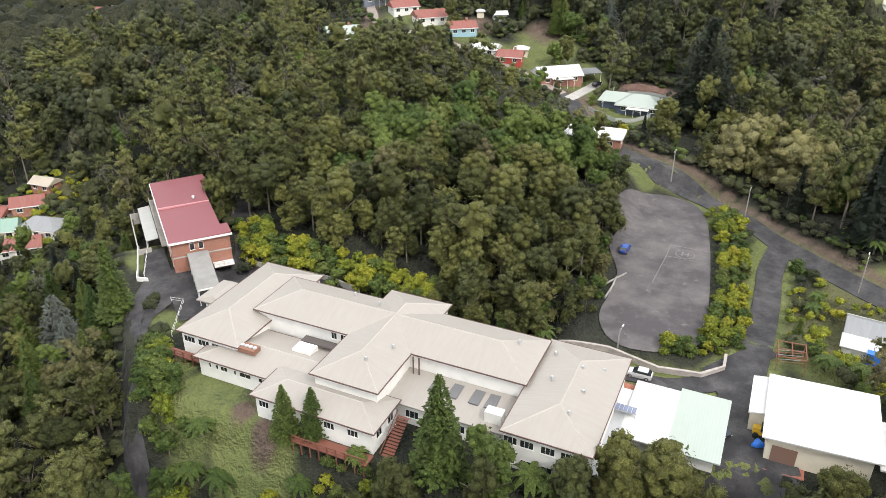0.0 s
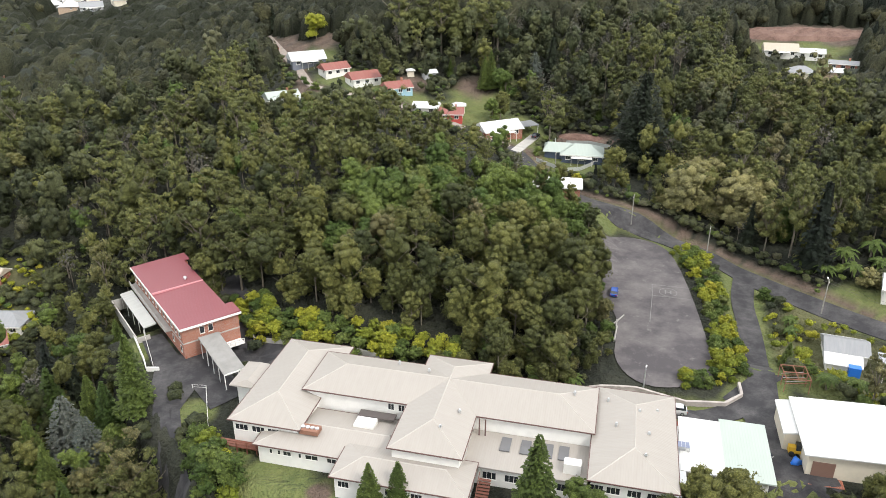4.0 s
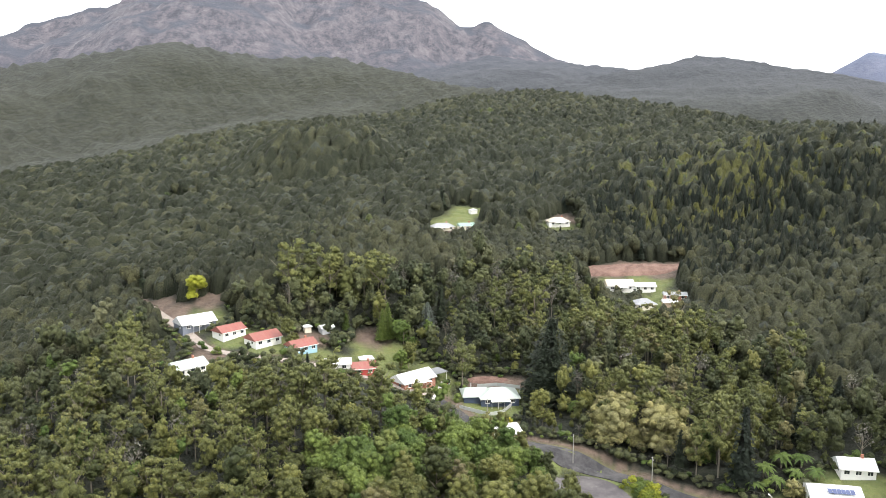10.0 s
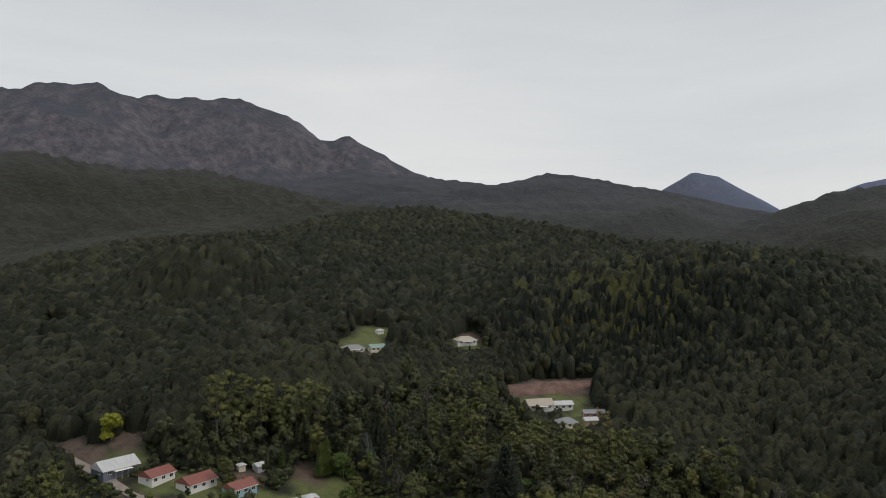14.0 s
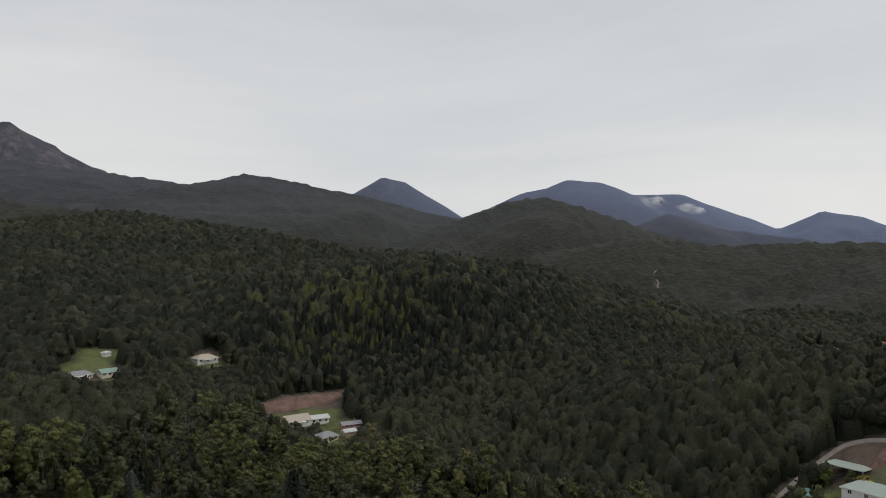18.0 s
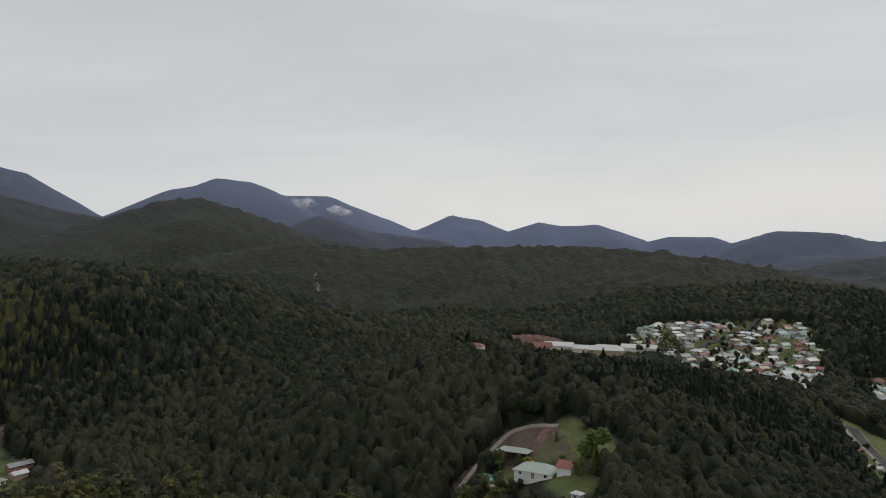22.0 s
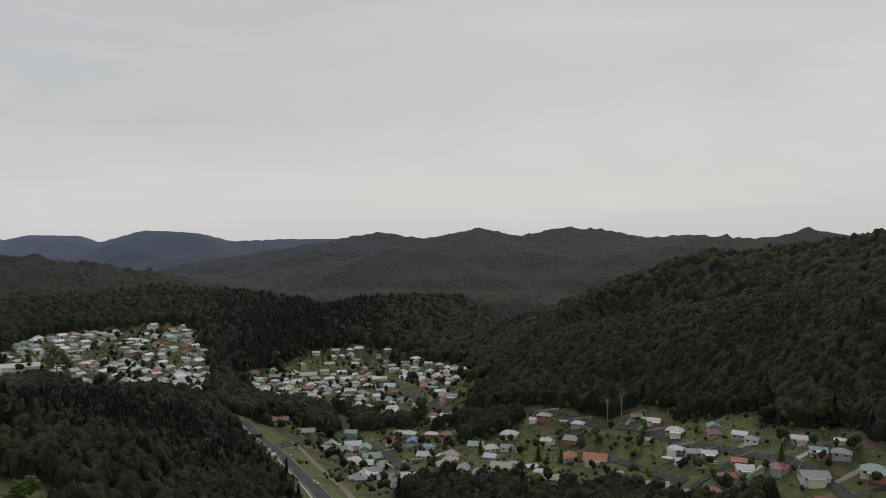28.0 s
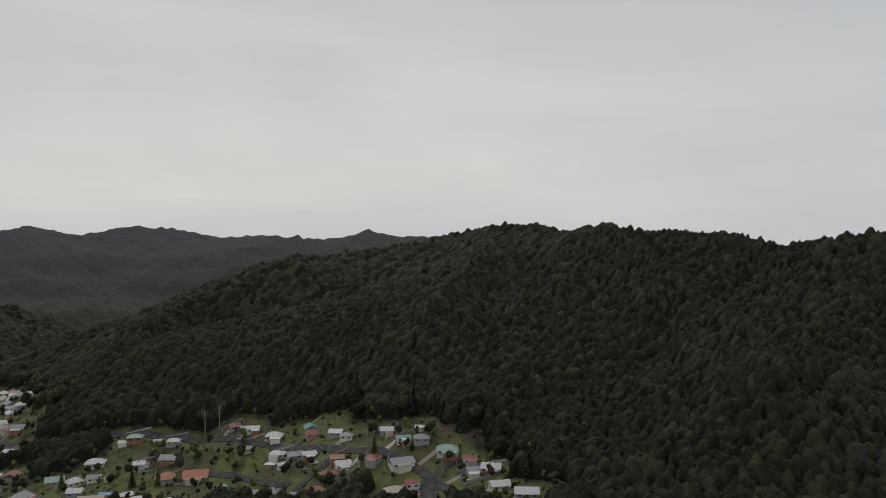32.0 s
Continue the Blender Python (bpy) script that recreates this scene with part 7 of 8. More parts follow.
    flat, r = np.hypot(d[:, 0], d[:, 1]), radius.ravel()[w]
    rise = np.where(cone.ravel()[w], 1 - 0.8 * flat, 0.40 + 0.60 * d[:, 2])
    p = np.stack([cx.ravel()[w] + d[:, 0] * r, cy.ravel()[w] + d[:, 1] * r, np.zeros(len(w))], 1)
    p[:, 2] = heights(p[:, 0], p[:, 1]) + top.ravel()[w] * rise + g.uniform(-0.2, 0.7, len(w))
    out = d + 0.8 * g.standard_normal(d.shape)
    out /= np.linalg.norm(out, axis=1)[:, None]
    side = np.cross(out, g.standard_normal(d.shape))
    side /= np.linalg.norm(side, axis=1)[:, None] + 1e-9
    over = np.cross(out, side)
    s = (gap * 0.16 * g.uniform(0.6, 1.4, len(w)))[:, None]
    v = np.stack([p - side * s, p - over * s * 0.7 - out * s * 0.3, p + side * s, p + over * s * 0.7 - out * s * 0.3], 1).reshape(-1, 3)
    k = np.arange(len(w))[:, None] * 4
    name = name.replace("canopy", "leaf_sprays")
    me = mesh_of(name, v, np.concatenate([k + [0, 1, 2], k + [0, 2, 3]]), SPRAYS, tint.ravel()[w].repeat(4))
    tagged(new(name, me), "loose leaf sprays over the " + label, "forest", kind="stuff")


def outside_near(x, y):
    return ~((x > NX0) & (x < NX1) & (y > NY0) & (y < NY1)) & in_view(x, y)


def middle(x, y):
    return outside_near(x, y) & ((np.hypot(x - 60, y - 60) < 370) | (y < -200) & (x < 330) & (y > -520))


def beyond(x, y):
    return outside_near(x, y) & ~middle(x, y) & (np.hypot(x - 60, y - 60) < 1150)


canopy("forest_canopy", "dark green native forest on the valley sides", -400, -575, 470, 470, 3.8, 1.25, middle, 4.0, 8, 6)
canopy("far_forest_canopy", "dark native forest on the far slopes", -450, -735, 898, 798, 5.2, 2.1, beyond, 4.5, 9, 2)

x, y = jittered(-258, -560, 640, 640, 6.0, 7)
keep = outside_near(x, y)
x, y = x[keep], y[keep]
keep = open_places(x, y, 2.6)
x, y = x[keep], y[keep]
keep = ~open_places(x, y, 9.0)
x, y = x[keep], y[keep]
sort = rough_field(x, y, 60, 78, 3) + 0.3 * g.standard_normal(len(x))
is_cone = g.uniform(0, 1, len(x)) < 0.10
is_fresh = (~is_cone) & (sort < -0.45)
is_gum = (~is_cone) & (sort > 0.5)
bush = ~(is_cone | is_gum | is_fresh)
size = lowered(x, y, 0.6 + 0.5 * g.uniform(0, 1, len(x)))
scatter("edge_of_bush_trees", "dark green trees along the edge of the forest", SPRAYS, mid_bush, x[bush], y[bush], size[bush], 8, (0.3, 0.9))
scatter("edge_of_gum_trees", "olive gum trees along the edge of the forest", SPRAYS, mid_bush, x[is_gum], y[is_gum], size[is_gum] * 1.1, 9, (0.75, 0.88))
scatter("edge_of_bright_trees", "fresh green trees along the edge of the forest", SPRAYS, mid_bush, x[is_fresh], y[is_fresh], size[is_fresh] * 0.9, 10, (0.7, 0.97))
scatter("edge_of_conifers", "dark conifers along the edge of the forest", LEAF_PINE, mid_cone, x[is_cone], y[is_cone], size[is_cone] * 1.1, 13)

# garden trees between the town's houses, and low scrub on the rough ground
x, y = jittered(-110, -560, 900, -110, 6.2, 19)
hx, hy = np.array([h[0] for h in HOUSES]), np.array([h[1] for h in HOUSES])
hw = np.array([h[2] for h in HOUSES])
keep = (np.hypot(x[:, None] - hx, y[:, None] - hy)).min(1) < 24
x, y = x[keep], y[keep]
room = (np.hypot(x[:, None] - hx, y[:, None] - hy) - hw * 0.55).min(1) > 0.6
for name, label, pts, width, kind in ROADS:
    for p, _ in along(pts, 4.0):
        room &= np.hypot(x - p.x, y - p.y) > width / 2 + 1.6
near_town = (np.hypot(x[:, None] - hx, y[:, None] - hy)).min(1) < 26
some = room & near_town & (g.uniform(0, 1, len(x)) < 0.72)
size = 0.2 + 0.46 * g.uniform(0, 1, len(x)) ** 2.2
half = g.uniform(0, 1, len(x)) < 0.5
scatter("garden_trees", "dark green garden trees between the houses", SPRAYS, garden_bush, x[some & half], y[some & half], size[some & half] * 1.4, 20, (0.3, 0.97))
scatter("garden_shrubs", "fresh green garden shrubs between the houses", LEAF_FRESH, garden_bush, x[some & ~half], y[some & ~half], size[some & ~half] * 0.8, 21)
x, y = jittered(-120, 40, 240, 350, 2.7, 22)
scrub = np.zeros(len(x), bool)
for cx, cy, cr, kind in CLEAR:
    if kind == "s":
        scrub |= np.hypot(x - cx, y - cy) < cr * 1.1
for name, label, pts, width, kind in ROADS:
    for p, _ in along(pts, 3.0):
        scrub &= np.hypot(x - p.x, y - p.y) > width / 2 + 1.2
for cx, cy, cr, kind in CLEAR:
    if kind == "n":
        scrub &= np.hypot(x - cx, y - cy) > cr * 0.9
scrub &= (np.hypot(x - 80, y - 117.5) > 6.5) & (np.hypot(x - 76, y - 113) > 5) & (np.hypot(x - 86, y - 107.5) > 6.5) & ~built_on(x, y) & (g.uniform(0, 1, len(x)) < 0.8)
small = [simple_crown(R, 2.0, 1.3, 3, 40, 0.3) for k in range(4)]
scatter("scrub", "rough yellow-green scrub on the bank below the road", LEAF_LIME, small, x[scrub], y[scrub], 0.5 + 0.6 * g.uniform(0, 1, scrub.sum()), 23)

x, y = jittered(NX0, NY0, NX1, 330, 2.0, 37)
edge = open_places(x, y, -0.6) & in_view(x, y)
x, y = x[edge], y[edge]
edge = ~open_places(x, y, 8.0)
x, y = x[edge], y[edge]
low_bush = [simple_crown(R, 2.4, 1.5, 3, 30, 0.26) for k in range(4)]
some = g.uniform(0, 1, len(x)) < 0.75
scatter("undergrowth", "dense dark undergrowth along the edge of the wood", LEAF_DIM, low_bush, x[some], y[some], 0.6 + 0.7 * g.uniform(0, 1, some.sum()), 38)
scatter("bright_undergrowth", "fresh green ferns and shrubs along the edge of the wood", LEAF_FRESH, low_bush, x[~some], y[~some], 0.5 + 0.6 * g.uniform(0, 1, (~some).sum()), 39)

for kinds in KINDS.values():
    for ob in kinds:
        for o in (*ob.children_recursive, ob):
            bpy.data.objects.remove(o)


# ---- yards, walls, cars, poles and small things ----
def draped(name, outline, mat, lift=0.16, cut=3.0, flat=None):
    """A clean-edged sheet over the ground, cut finely enough to follow it."""
    bm = bmesh.new()
    bm.faces.new([bm.verts.new((x, y, 0)) for x, y in outline])
    xs, ys = [p[0] for p in outline], [p[1] for p in outline]
    for k in range(int((max(xs) - min(xs)) / cut) + 1):
        bmesh.ops.bisect_plane(bm, geom=bm.verts[:] + bm.edges[:] + bm.faces[:], plane_co=(min(xs) + k * cut + 0.7, 0, 0), plane_no=(1, 0, 0))
    for k in range(int((max(ys) - min(ys)) / cut) + 1):
        bmesh.ops.bisect_plane(bm, geom=bm.verts[:] + bm.edges[:] + bm.faces[:], plane_co=(0, min(ys) + k * cut + 0.7, 0), plane_no=(0, 1, 0))
    bmesh.ops.triangulate(bm, faces=bm.faces[:])
    for v in bm.verts:
        v.co.z = (flat if flat is not None else high(v.co.x, v.co.y)) + lift
    bmesh.ops.recalc_face_normals(bm, faces=bm.faces[:])
    if sum(f.normal.z for f in bm.faces) < 0:
        bmesh.ops.reverse_faces(bm, faces=bm.faces[:])
    me = bpy.data.meshes.new(name)
    bm.to_mesh(me)
    me.materials.append(mat)
    return me


def rounded(outline, rounds=2):
    """A closed outline with its corners cut."""
    for _ in range(rounds):
        outline = [(a[0] * (1 - s) + b[0] * s, a[1] * (1 - s) + b[1] * s) for a, b in zip(outline, outline[1:] + outline[:1]) for s in (0.25, 0.75)]
    return outline


tagged(new("car_park", draped("car_park", rounded([(30, 110), (28.5, 119), (33, 128), (36.5, 136), (36.3, 146), (36.5, 156), (41, 166), (47, 173.5), (54, 176.5), (60, 173), (63, 167), (62, 159), (58.5, 146), (54.4, 132.8), (50, 120), (46, 110), (38, 107.5)]), CARPARK, 0.2)), "large worn grey asphalt car park with patched cracks", "car park", kind="structure")
tagged(new("yard", draped("yard", [(-58, 108), (-61, 122), (-61.5, 134), (-66, 147), (-62, 148.5), (-57.5, 139), (-45, 144.5), (-52, 168), (-47, 169), (-40.5, 150), (-40, 144), (-24, 137), (-18.5, 130), (-33, 135), (-45, 122), (-49.5, 119), (-53, 126), (-55, 120), (-53, 108)], ASPHALT, 0.24)), "dark asphalt yard between the brick block and the long building", "yard", kind="structure")
tagged(new("yard", draped("yard", [(44, 104), (54, 110), (60, 108), (47.5, 102), (45.0, 92), (51, 82), (50, 76), (36, 78), (41, 92), (44.5, 97)], ASPHALT, 0.26)), "dark asphalt yard before the workshop", "yard", kind="structure")

LINE = painted("worn_white_line", (0.20, 0.195, 0.19), 0.85, dirt=0.25, scale=2.0)


def mark(line, width=0.13, z=2.13):
    verts, faces = [], []
    for a, b in zip(line[:-1], line[1:]):
        a, b = Vector(a), Vector(b)
        s = Vector((-(b - a).y, (b - a).x)).normalized() * width / 2
        n = len(verts)
        verts += [(*(p + q), z) for p, q in ((a, -s), (b, -s), (b, s), (a, s))]
        faces.append((n, n + 1, n + 2, n + 3))
    return mesh_of("marking", verts, faces, LINE)


cx, cy = 52.3, 143.6
circle = [(cx + 2.0 * math.cos(k * math.pi / 12), cy + 2.0 * math.sin(k * math.pi / 12)) for k in range(25)]
u, v = Vector((math.cos(radians(TURN)), math.sin(radians(TURN)))), Vector((-math.sin(radians(TURN)), math.cos(radians(TURN))))
at = lambda a, b: tuple(Vector((cx, cy)) + u * a + v * b)
for ob in (mark(circle), mark([at(-0.6, -0.9), at(-0.6, 0.9)], 0.3), mark([at(0.6, -0.9), at(0.6, 0.9)], 0.3), mark([at(-0.6, 0), at(0.6, 0)], 0.28), mark([at(5, 3.2), at(-3.6, 3.2), at(-3.6, -2.4), at(5, -2.4)]), mark([at(-3.6, -2.4), at(-4.2, -15)])):
    tagged(new("marking", ob), "worn white landing mark painted on the car park", "marking", kind="structure")


def wall_along(name, label, line, height, thick, mat, base=-0.6, cap=None):
    """A wall that steps along the ground."""
    pts = along([Vector(p) for p in line], 2.0)
    verts, faces = [], []
    for p, w in pts:
        s = Vector((-w.y, w.x)) * thick / 2
        z = high(p.x, p.y)
        verts += [(p.x + s.x, p.y + s.y, z + base), (p.x - s.x, p.y - s.y, z + base), (p.x - s.x, p.y - s.y, z + height), (p.x + s.x, p.y + s.y, z + height)]
    for i in range(len(pts) - 1):
        for j in range(4):
            faces.append((i * 4 + j, i * 4 + (j + 1) % 4, i * 4 + 4 + (j + 1) % 4, i * 4 + 4 + j))
    faces += [(3, 2, 1, 0), tuple(len(verts) - 4 + k for k in range(4))]
    return tagged(new(name, mesh_of(name, verts, faces, mat)), label, "wall" if "wall" in name else "fence", kind="structure" if "wall" in name else "")


wall_along("retaining_wall", "pale concrete retaining wall below the shrubs", [(-44, 152), (-42.5, 143.5), (-35, 139.5), (-23, 133), (-16.5, 128)], 1.3, 0.3, CONCRETE)
wall_along("retaining_wall", "low curved stone retaining wall beside the drive", [(17, 113), (29, 109), (36.5, 103.8), (43, 101.6), (47.5, 103.5), (49, 107)], 1.0, 0.5, STONE)
wall_along("retaining_wall", "white-painted wall beside the sunken service drive", [(-69, 152), (-64, 138), (-63, 134.5), (-60.5, 134)], 1.0, 0.25, WHITE)
wall_along("fence", "low grey boundary fence round the navy house", [(44, 222), (50.5, 213.5), (56, 214), (61.5, 217.5), (68, 222), (72, 228), (66, 234), (59, 236)], 1.2, 0.08, painted("fence_boards", (0.40, 0.42, 0.40), 0.8))


def fence_posts(line, label, mat, gap=2.2, h=1.1):
    """Posts and two rails along a line."""
    pts = along([Vector(p) for p in line], gap)
    a = pts[0][0]
    z0 = high(a.x, a.y)
    ob = thing("fence", a.x, a.y, z0, 0, label, "fence")
    for p, _ in pts:
        x, y, z = p.x - a.x, p.y - a.y, high(p.x, p.y) - z0
        part("post", boxes("post", [(x - 0.05, y - 0.05, z - 0.4, x + 0.05, y + 0.05, z + h)], mat), ob)
    for (p, _), (q, _) in zip(pts[:-1], pts[1:]):
        for k in (0.5, 0.95):
            A, B = Vector((p.x - a.x, p.y - a.y, high(p.x, p.y) - z0 + h * k)), Vector((q.x - a.x, q.y - a.y, high(q.x, q.y) - z0 + h * k))
            tv, tf = limb(A, B, 0.035, 0.035, 4)
            part("rail", mesh_of("rail", tv, tf, mat), ob)
    return ob


fence_posts([(-53.4, 126.5), (-50.8, 125.8), (-49.5, 114.5)], "white railing round a strip of grass", WHITE)
fence_posts([(-66, 150), (-62, 136)], "white railing above the sunken drive", WHITE)
fence_posts([(303.9, -202.1), (296, -224.1), (271.3, -241.5), (235.4, -228.2)], "white guard posts along the side street", WHITE, 3.5, 0.8)
fence_posts([(-22, 81), (-14, 76), (-6, 72)], "white railing among the garden shrubs", WHITE)

TYRE = painted("tyre_rubber", (0.02, 0.02, 0.02), 0.9)
CARS = {k: painted(f"{k}_car_paint", c, 0.25, 0.3, 0.02) for k, c in (("silver", (0.60, 0.61, 0.62)), ("white", (0.75, 0.75, 0.75)), ("blue", (0.03, 0.09, 0.36)), ("dark", (0.04, 0.045, 0.055)), ("red", (0.35, 0.03, 0.03)))}
LAMP_RED, LAMP_CLEAR = painted("tail_lamp", (0.35, 0.02, 0.02), 0.2), painted("head_lamp", (0.70, 0.70, 0.68), 0.1)


def loft(name, sections, mat):
    """A closed skin through cross-sections of equal count."""
    n = len(sections[0])
    verts = [p for s in sections for p in s]
    faces = []
    for i in range(len(sections) - 1):
        for j in range(n):
            faces.append((i * n + j, i * n + (j + 1) % n, (i + 1) * n + (j + 1) % n, (i + 1) * n + j))
    faces += [tuple(range(n - 1, -1, -1)), tuple(len(verts) - n + k for k in range(n))]
    return mesh_of(name, verts, faces, mat)


def car(x, y, turn, paint, label, tall=1.0, z=None):
    """A parked car, nose to +x: body, cabin glass, roof, wheels and lamps."""
    z = high(x, y) + 0.24 if z is None else z
    ob = thing("car", x, y, z, turn, label, "car", "parked cars")
    h = tall

    def hoop(px, w, lo, hi):
        return [(px, -w, lo), (px, -w * 1.02, (lo + hi) / 2), (px, -w * 0.9, hi), (px, w * 0.9, hi), (px, w * 1.02, (lo + hi) / 2), (px, w, lo)]

    part("body", loft("body", [hoop(-2.15, 0.72, 0.4, 0.85 * h), hoop(-1.95, 0.84, 0.28, 0.98 * h), hoop(-0.6, 0.88, 0.22, 0.98 * h), hoop(0.9, 0.88, 0.22, 0.95 * h), hoop(1.9, 0.82, 0.26, 0.82 * h), hoop(2.15, 0.68, 0.38, 0.66 * h)], CARS[paint]), ob)
    part("cabin_glass", loft("cabin_glass", [hoop(-1.95, 0.72, 0.93 * h, 1.0 * h), hoop(-1.45, 0.74, 0.93 * h, 1.40 * h), hoop(0.25, 0.74, 0.93 * h, 1.42 * h), hoop(1.05, 0.74, 0.90 * h, 0.97 * h)], GLASS), ob, "dark glass")
    part("car_roof", loft("car_roof", [hoop(-1.45, 0.68, 1.38 * h, 1.45 * h), hoop(-0.6, 0.70, 1.40 * h, 1.50 * h), hoop(0.25, 0.66, 1.38 * h, 1.46 * h)], CARS[paint]), ob)
    for wx in (-1.35, 1.35):
        for wy in (-0.80, 0.80):
            w = part("wheel", disc("wheel", 0.33, 0.2, TYRE, 16), ob, "", pose(wx, wy + 0.1, 0.33, 90, 0, 0))
            part("rim", disc("rim", 0.2, 0.22, STEEL, 12), w, "", pose(0, 0, -0.01))
    for wy in (-0.6, 0.6):
        part("headlight", boxes("headlight", [(2.05, wy - 0.15, 0.55, 2.17, wy + 0.15, 0.68)], LAMP_CLEAR), ob)
        part("tail_light", boxes("tail_light", [(-2.2, wy - 0.13, 0.6, -2.08, wy + 0.13, 0.8)], LAMP_RED), ob)
    return ob


car(32.3, 100.3, 155, "silver", "silver hatchback parked beside the long building", 1.08)
car(39.6, 145.4, 62, "blue", "small blue car parked at the edge of the car park")
car(41.8, 88.4, -70, "dark", "dark van parked against the annex", 1.25)
for k, (x, y, t) in enumerate([(37.9, -281.4, 35), (43.2, -278.1, 35), (123.7, -293.4, 10), (67.8, -261.5, 20), (368.2, -248.8, 70), (361.3, -243.3, 60), (368.6, -280.4, 30), (389.6, -363.9, 25), (-9.3, -285.4, 160), (-51.9, -258.8, 150), (197, -143, 200), (270.7, -172.2, 205), (50, 242, 50), (-37, 336, 100), (106.4, -322.6, 10), (163.6, -316, 10)]):
    car(x, y, t, ("white", "silver", "dark", "red", "white")[k % 5], ("white", "silver", "dark", "red", "white")[k % 5] + " car parked by the town street")


def pole(x, y, h, label, arm=True, lamp=False, name="power_pole"):
    ob = thing(name, x, y, high(x, y), 60, label, "pole", "poles along the road" if name == "power_pole" else "")
    tv, tf = limb((0, 0, -0.5), (0, 0, h), 0.15, 0.10, 8)
    part("pole", mesh_of("pole", tv, tf, DEAD if name == "power_pole" else STEEL), ob)
    if arm:
        part("crossarm", boxes("crossarm", [(-1.1, -0.06, h - 0.6, 1.1, 0.06, h - 0.46)], BARK), ob)
        for k in (-1, -0.4, 0.4, 1):
            part("insulator", disc("insulator", 0.06, 0.16, WHITE, 8), ob, "", pose(k, 0, h - 0.46))
    if lamp:
        tv, tf = limb((0, 0, h - 0.8), (1.6, 0, h - 0.5), 0.04, 0.03, 6)
        part("lamp_arm", mesh_of("lamp_arm", tv, tf, STEEL), ob)
        part("lamp_head", boxes("lamp_head", [(1.4, -0.12, h - 0.58, 2.1, 0.12, h - 0.42)], WHITE), ob)
    return ob


spots = [(84.5, 131.7), (70.5, 159.5), (58.4, 179.3), (44.5, 205), (96.5, 108)]
for x, y in spots:
    pole(x, y, 9.0, "grey timber power pole with a crossarm beside the road", True, (x, y) == spots[0])
pole(30.8, 109.6, 4.2, "short white lamp post above the retaining wall", False, True, "lamp_post")
pole(38.2, 158.5, 6.0, "slim grey lamp post at the car park edge", False, False, "lamp_post")
for x, y in [(211.4, -329.3), (137, -332), (94.4, -333.3), (317.8, -213.1), (262, -261.5), (9.3, -286.7), (-38.6, -265.5), (384.3, -377.2), (301.9, -342.6), (-20, -293.4)]:
    pole(x, y, 9.0, "grey timber power pole in the town street", True)
for a, b in zip((spots[4], spots[0], spots[1], spots[2]), (spots[0], spots[1], spots[2], spots[3])):
    for k in (-0.9, 0.9):
        pa, pb = Vector((a[0] + k * 0.5, a[1] + k * 0.87, high(*a) + 8.6)), Vector((b[0] + k * 0.5, b[1] + k * 0.87, high(*b) + 8.6))
        seg = []
        for i in range(8):
            s, t = i / 8, (i + 1) / 8
            dip = lambda q: Vector((0, 0, -2.4 * q * (1 - q)))
            seg.append(limb(pa.lerp(pb, s) + dip(s), pa.lerp(pb, t) + dip(t), 0.018, 0.018, 4))
        tv, tf = gather(seg)
        tagged(new("power_line", mesh_of("power_line", tv, tf, TRIM)), "thin black power line between timber poles", "power line", "power lines")

# rusty frame, machine, tarpaulin and stacked pipes by the workshop
RUST = painted("rust", (0.24, 0.11, 0.07), 0.9)
rig = thing("steel_frame", 59.3, 105.2, high(59.3, 105.2), TURN + 4, "rusty open steel frame stacked with old scaffold", "frame")
for sx in (-2.2, 2.2):
    for sy in (-2.4, 0.0, 2.4):
        part("post", boxes("post", [(sx - 0.06, sy - 0.06, -0.3, sx + 0.06, sy + 0.06, 3.0)], RUST), rig)
for sy in (-2.4, 0.0, 2.4):
    part("beam", boxes("beam", [(-2.2, sy - 0.06, 2.9, 2.2, sy + 0.06, 3.05)], RUST), rig)
for sx in (-2.2, 0.0, 2.2):
    part("beam", boxes("beam", [(sx - 0.06, -2.4, 3.06, sx + 0.06, 2.4, 3.18)], RUST), rig)
for k in range(6):
    tv, tf = limb((-2.0, -2.0 + 0.7 * k, 1.6), (2.0, -1.7 + 0.7 * k, 1.9 + 0.1 * (k % 3)), 0.06, 0.06, 6)
    part("tube", mesh_of("tube", tv, tf, DEAD if k % 2 else RUST), rig)
YELLOW = painted("machine_yellow", (0.62, 0.38, 0.03), 0.5)
rig = thing("loader", 48.0, 87.0, high(48, 87) + 0.3, TURN, "small yellow loader parked by the workshop", "machine")
part("chassis", boxes("chassis", [(-1.6, -0.6, 0.5, 1.6, 0.6, 1.1)], YELLOW), rig)
part("cab", boxes("cab", [(-0.5, -0.55, 1.1, 0.5, 0.55, 2.2)], GLASS), rig)
part("engine_cover", boxes("engine_cover", [(-1.6, -0.5, 1.1, -0.5, 0.5, 1.6)], YELLOW), rig)
part("arm", boxes("arm", [(0.5, -0.55, 0.9, 2.4, -0.4, 1.1), (0.5, 0.4, 0.9, 2.4, 0.55, 1.1)], YELLOW), rig)
part("bucket", boxes("bucket", [(2.3, -0.9, 0.2, 2.9, 0.9, 0.8)], RUST), rig)
for wx in (-1.1, 1.1):
    for wy in (-0.75, 0.75):
        part("wheel", disc("wheel", 0.45, 0.3, TYRE, 14), rig, "", pose(wx, wy + 0.15, 0.45, 90))


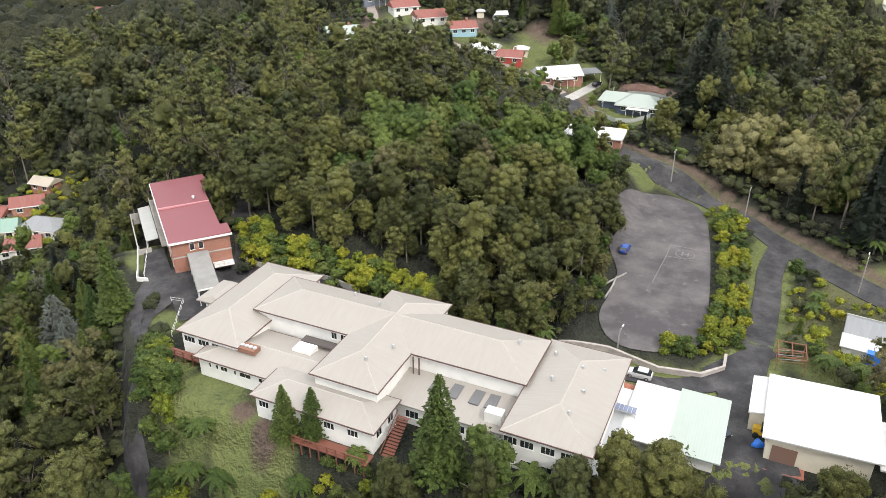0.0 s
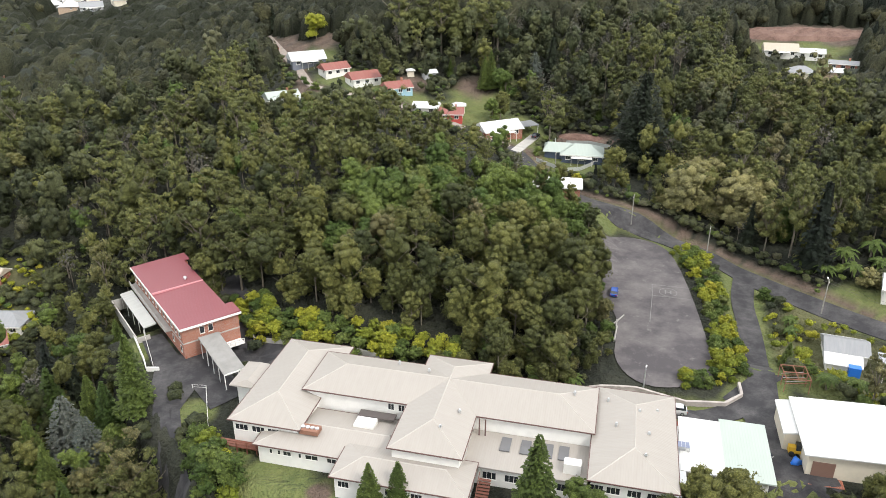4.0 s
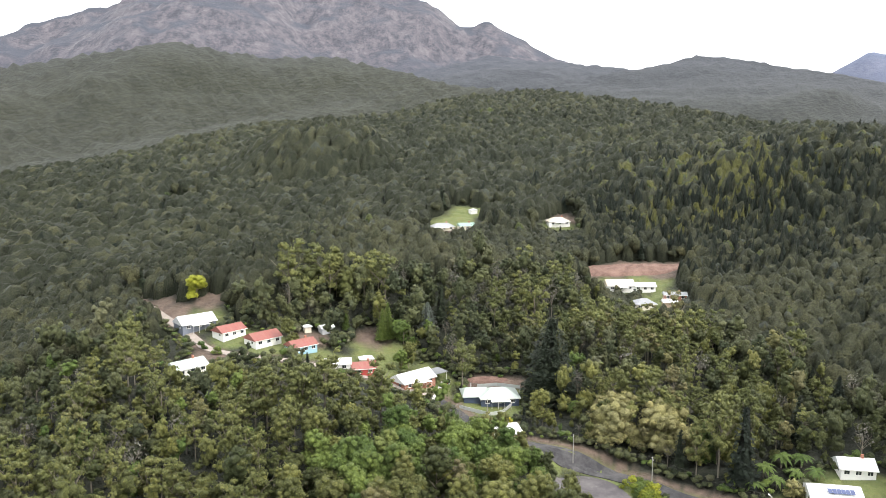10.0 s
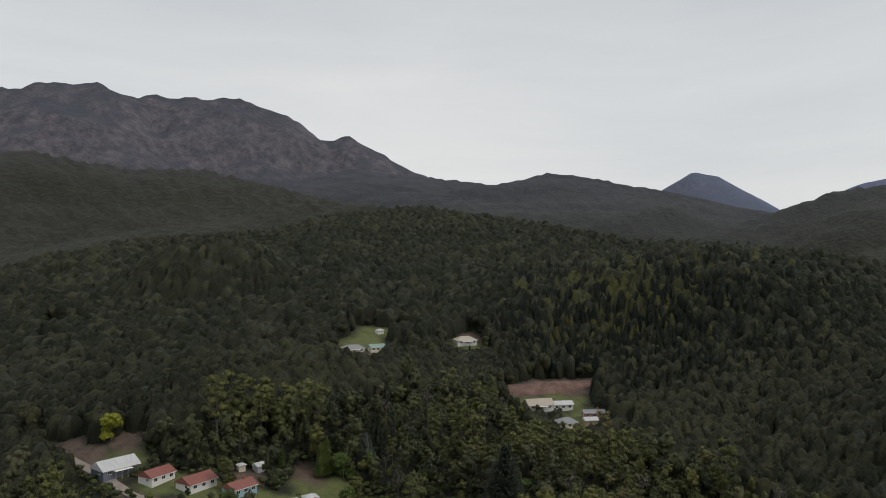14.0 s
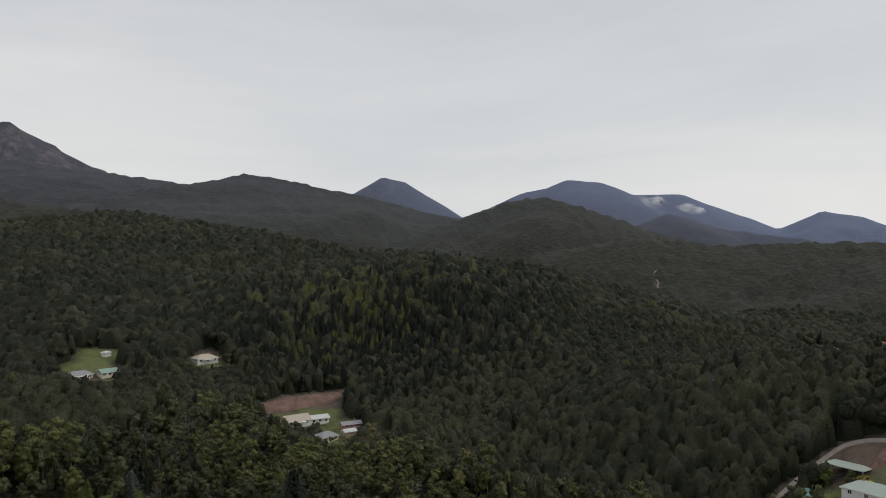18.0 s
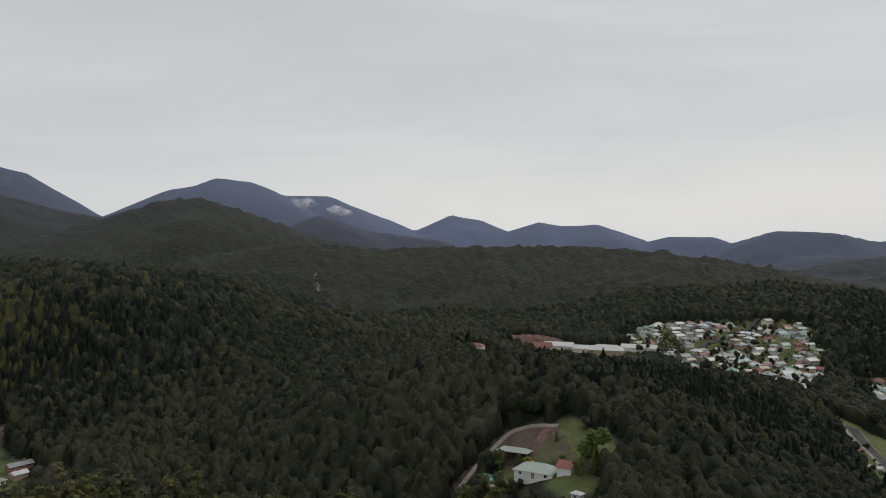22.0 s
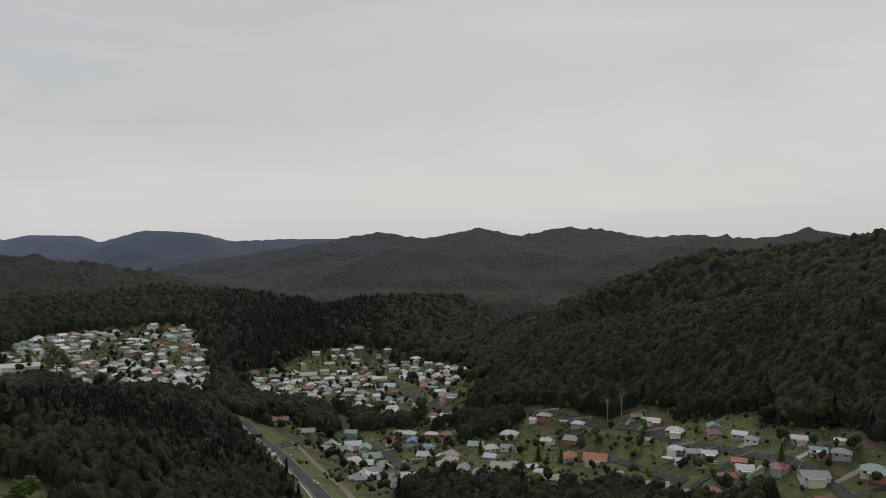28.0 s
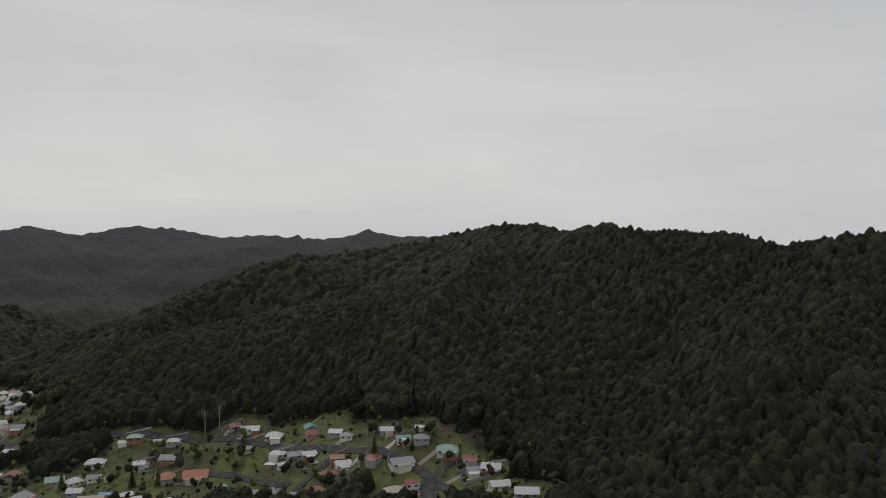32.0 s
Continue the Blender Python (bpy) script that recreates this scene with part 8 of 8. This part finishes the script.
def heap(name, label, category, x, y, r, h, mat, seed=1):
    """A lumpy pile or a cover thrown over something."""
    q = np.random.default_rng(seed)
    v = ICO_V * (1 + 0.16 * q.standard_normal(len(ICO_V)))[:, None] * (r, r * 0.8, h)
    v[:, 2] = np.maximum(v[:, 2], -0.25)
    ob = new(name, mesh_of(name, v, ICO_F, mat))
    ob.matrix_basis = pose(x, y, high(x, y) + 0.2)
    return tagged(ob, label, category)


BLUE_SHEET = painted("blue_tarpaulin", (0.02, 0.16, 0.62), 0.4)
heap("tarpaulin", "bright blue tarpaulin over a small load", "tarpaulin", 46.6, 85.2, 0.9, 1.1, BLUE_SHEET, 3)
rig = thing("container", 77.0, 110.3, high(77, 110.3), -30, "bright blue square tank beside the white shed", "tank")
part("tank", boxes("tank", [(-1.1, -0.8, 0.0, 1.1, 0.8, 2.2)], BLUE_SHEET), rig)
part("lid", boxes("lid", [(-1.15, -0.85, 2.2, 1.15, 0.85, 2.3)], BLUE_SHEET), rig)
for k, (x, y, t) in enumerate([(33.0, 128.5, 62), (34.2, 131.0, 66), (35.4, 133.4, 40)]):
    tv, tf = limb((-3.2, 0, 0.25), (3.2, 0, 0.25), 0.22, 0.16, 8)
    ob = new("log", mesh_of("log", tv, tf, DEAD))
    ob.matrix_basis = pose(x, y, high(x, y) + 0.12, 0, 0, t)
    tagged(ob, "weathered grey log at the car park edge", "log", "logs at the car park edge")

# excavated banks: broken rock above the clearings
EARTH = speckled("raw_red_earth", (0.075, 0.040, 0.030), (0.24, 0.150, 0.120), 0.22, 0.95, 0.9, 0.3, 8, world_space=True)


def bank(name, label, x, y, turn, w, d, h, mat=None, seed=1):
    """A cut bank of raw earth: a rough face that leans back into the slope."""
    n, m = 26, 9
    q = np.random.default_rng(seed)
    verts, faces = [], []
    c, s = math.cos(radians(turn)), math.sin(radians(turn))
    for j in range(m):
        for i in range(n):
            a, b = i / (n - 1) * 2 - 1, j / (m - 1)
            lx, ly = a * w / 2, b * d
            X, Y = x + lx * c - ly * s, y + lx * s + ly * c
            edge = max(0.0, 1 - abs(a) ** 2.5)
            z = high(X, Y) + h * edge * math.sin(math.pi * min(b * 1.05, 1.0)) ** 0.7 * (0.8 + 0.4 * q.random()) - 0.5 * (1 - edge) + 0.12 - 2.2 * max(0.0, 0.9 * a * a + 0.75 * (2 * b - 1) ** 2 + 0.3 * q.random() - 0.72)
            verts.append((X, Y, z))
    for j in range(m - 1):
        for i in range(n - 1):
            faces.append((j * n + i, j * n + i + 1, (j + 1) * n + i + 1, (j + 1) * n + i))
    return tagged(new(name, mesh_of(name, verts, faces, mat or EARTH)), label, "earth bank", kind="structure")


bank("earth_bank", "raw reddish earth bank cut into the hillside", 191, 301, -20, 62, 17, 2.6)
bank("earth_bank", "bare earth cutting above the yard", 172, 36, 150, 18, 6, 2.0, EARTH, 2)
bank("earth_bank", "long bare earth embankment behind the school", 668, 2, -68, 120, 18, 7.0, EARTH, 3)
bank("earth_bank", "dry bracken bank above the navy house", 64, 237, -25, 18, 5, 1.0, EARTH, 4)
bank("earth_bank", "raw earth cut behind the last houses", -62, -202, 168, 16, 6, 3.0, EARTH, 5)

# railway beside the highway, with kerbs and footpaths
RAIL_LINE = [(313.6, -202.8), (291.5, -197.5), (249.2, -180), (201, -160.4), (159.8, -140.9), (115.7, -119.1)]
tagged(new("railway_bed", strip("railway_bed", soften(RAIL_LINE), 3.4, GRAVEL, 0.35)), "gravel railway bed beside the highway", "railway", kind="structure")
for off in (-0.55, 0.55):
    line = []
    for p, w in along(soften(RAIL_LINE), 5.0):
        line.append((p.x - w.y * off, p.y + w.x * off))
    tagged(new("rail", strip("rail", [Vector(p) for p in line], 0.14, RUST, 0.52, 0.2, 6.0)), "rusty steel rail on a gravel bed", "rail", kind="structure")
for off, wide, name, mat, lab in ((6.6, 1.5, "pavement", CONCRETE, "pale concrete footpath along the highway"), (4.5, 0.3, "kerb", CONCRETE, "pale concrete kerb along the highway"), (-4.5, 0.3, "kerb", CONCRETE, "pale concrete kerb along the highway")):
    for road in ROADS:
        if road[0] == "highway":
            line = [(p.x + w.y * off, p.y - w.x * off) for p, w in along(road[2], 5.0)]
            tagged(new(name, strip(name, [Vector(p) for p in line], wide, mat, 0.42)), lab, name, kind="structure")
# a bus and caravan in the town
rig = thing("caravan", -34.5, -190.5, high(3.3, -282.1) + 0.2, 20, "small white caravan standing on grass", "caravan")
part("body", loft("body", [[(px, -1.0, 0.4), (px, -1.0, 2.2), (px, 1.0, 2.2), (px, 1.0, 0.4)] for px in (-2.2, 2.2)], CARS["white"]), rig)
part("window", boxes("window", [(-1.4, -1.04, 1.2, 1.2, -0.98, 1.8)], GLASS), rig)
for wy in (-0.9, 0.9):
    part("wheel", disc("wheel", 0.3, 0.2, TYRE), rig, "", pose(0, wy + 0.1, 0.3, 90))

# shreds of cloud that hang on the summits
CLOUD = Mat("cloud_shred", 1.0)
CLOUD.b.inputs["Specular IOR Level"].default_value = 0.0
CLOUD.colour((0.85, 0.86, 0.88))
CLOUD.put(CLOUD.step(CLOUD.noise(0.012, 5.0, 0.6, CLOUD.place()), 0.42, 0.75, 0.0, 0.5), CLOUD.b.inputs["Alpha"])
CLOUD = CLOUD.m


def cloud_shred(x, y, z, long, high_, turn, seed):
    """A ragged shred of cloud: soft lumps strung along a slope."""
    q = np.random.default_rng(seed)
    pieces = []
    for k in range(9):
        s = k / 8 - 0.5
        c = (s * long, q.uniform(-0.1, 0.1) * long, q.uniform(-0.3, 0.3) * high_ - 0.5 * s * high_)
        r = high_ * q.uniform(0.35, 0.7) * (1.1 - abs(s))
        pieces.append((np.asarray(c) + ICO_V * (1 + 0.12 * q.standard_normal(len(ICO_V)))[:, None] * (r * 1.8, r * 1.2, r), ICO_F))
    v, f = gather(pieces)
    ob = new("cloud", mesh_of("cloud", v, f, CLOUD, smooth=True))
    ob.matrix_basis = pose(x, y, z, 0, 0, turn)
    ob.visible_shadow = False
    return tagged(ob, "thin white shred of cloud hanging on a mountainside", "cloud", "clouds on the summits")


for k, row in enumerate([(3816, 931, 361, 110, 44, -68), (3887, 750, 322, 110, 34, -68)]):
    cloud_shred(*row, 50 + k)
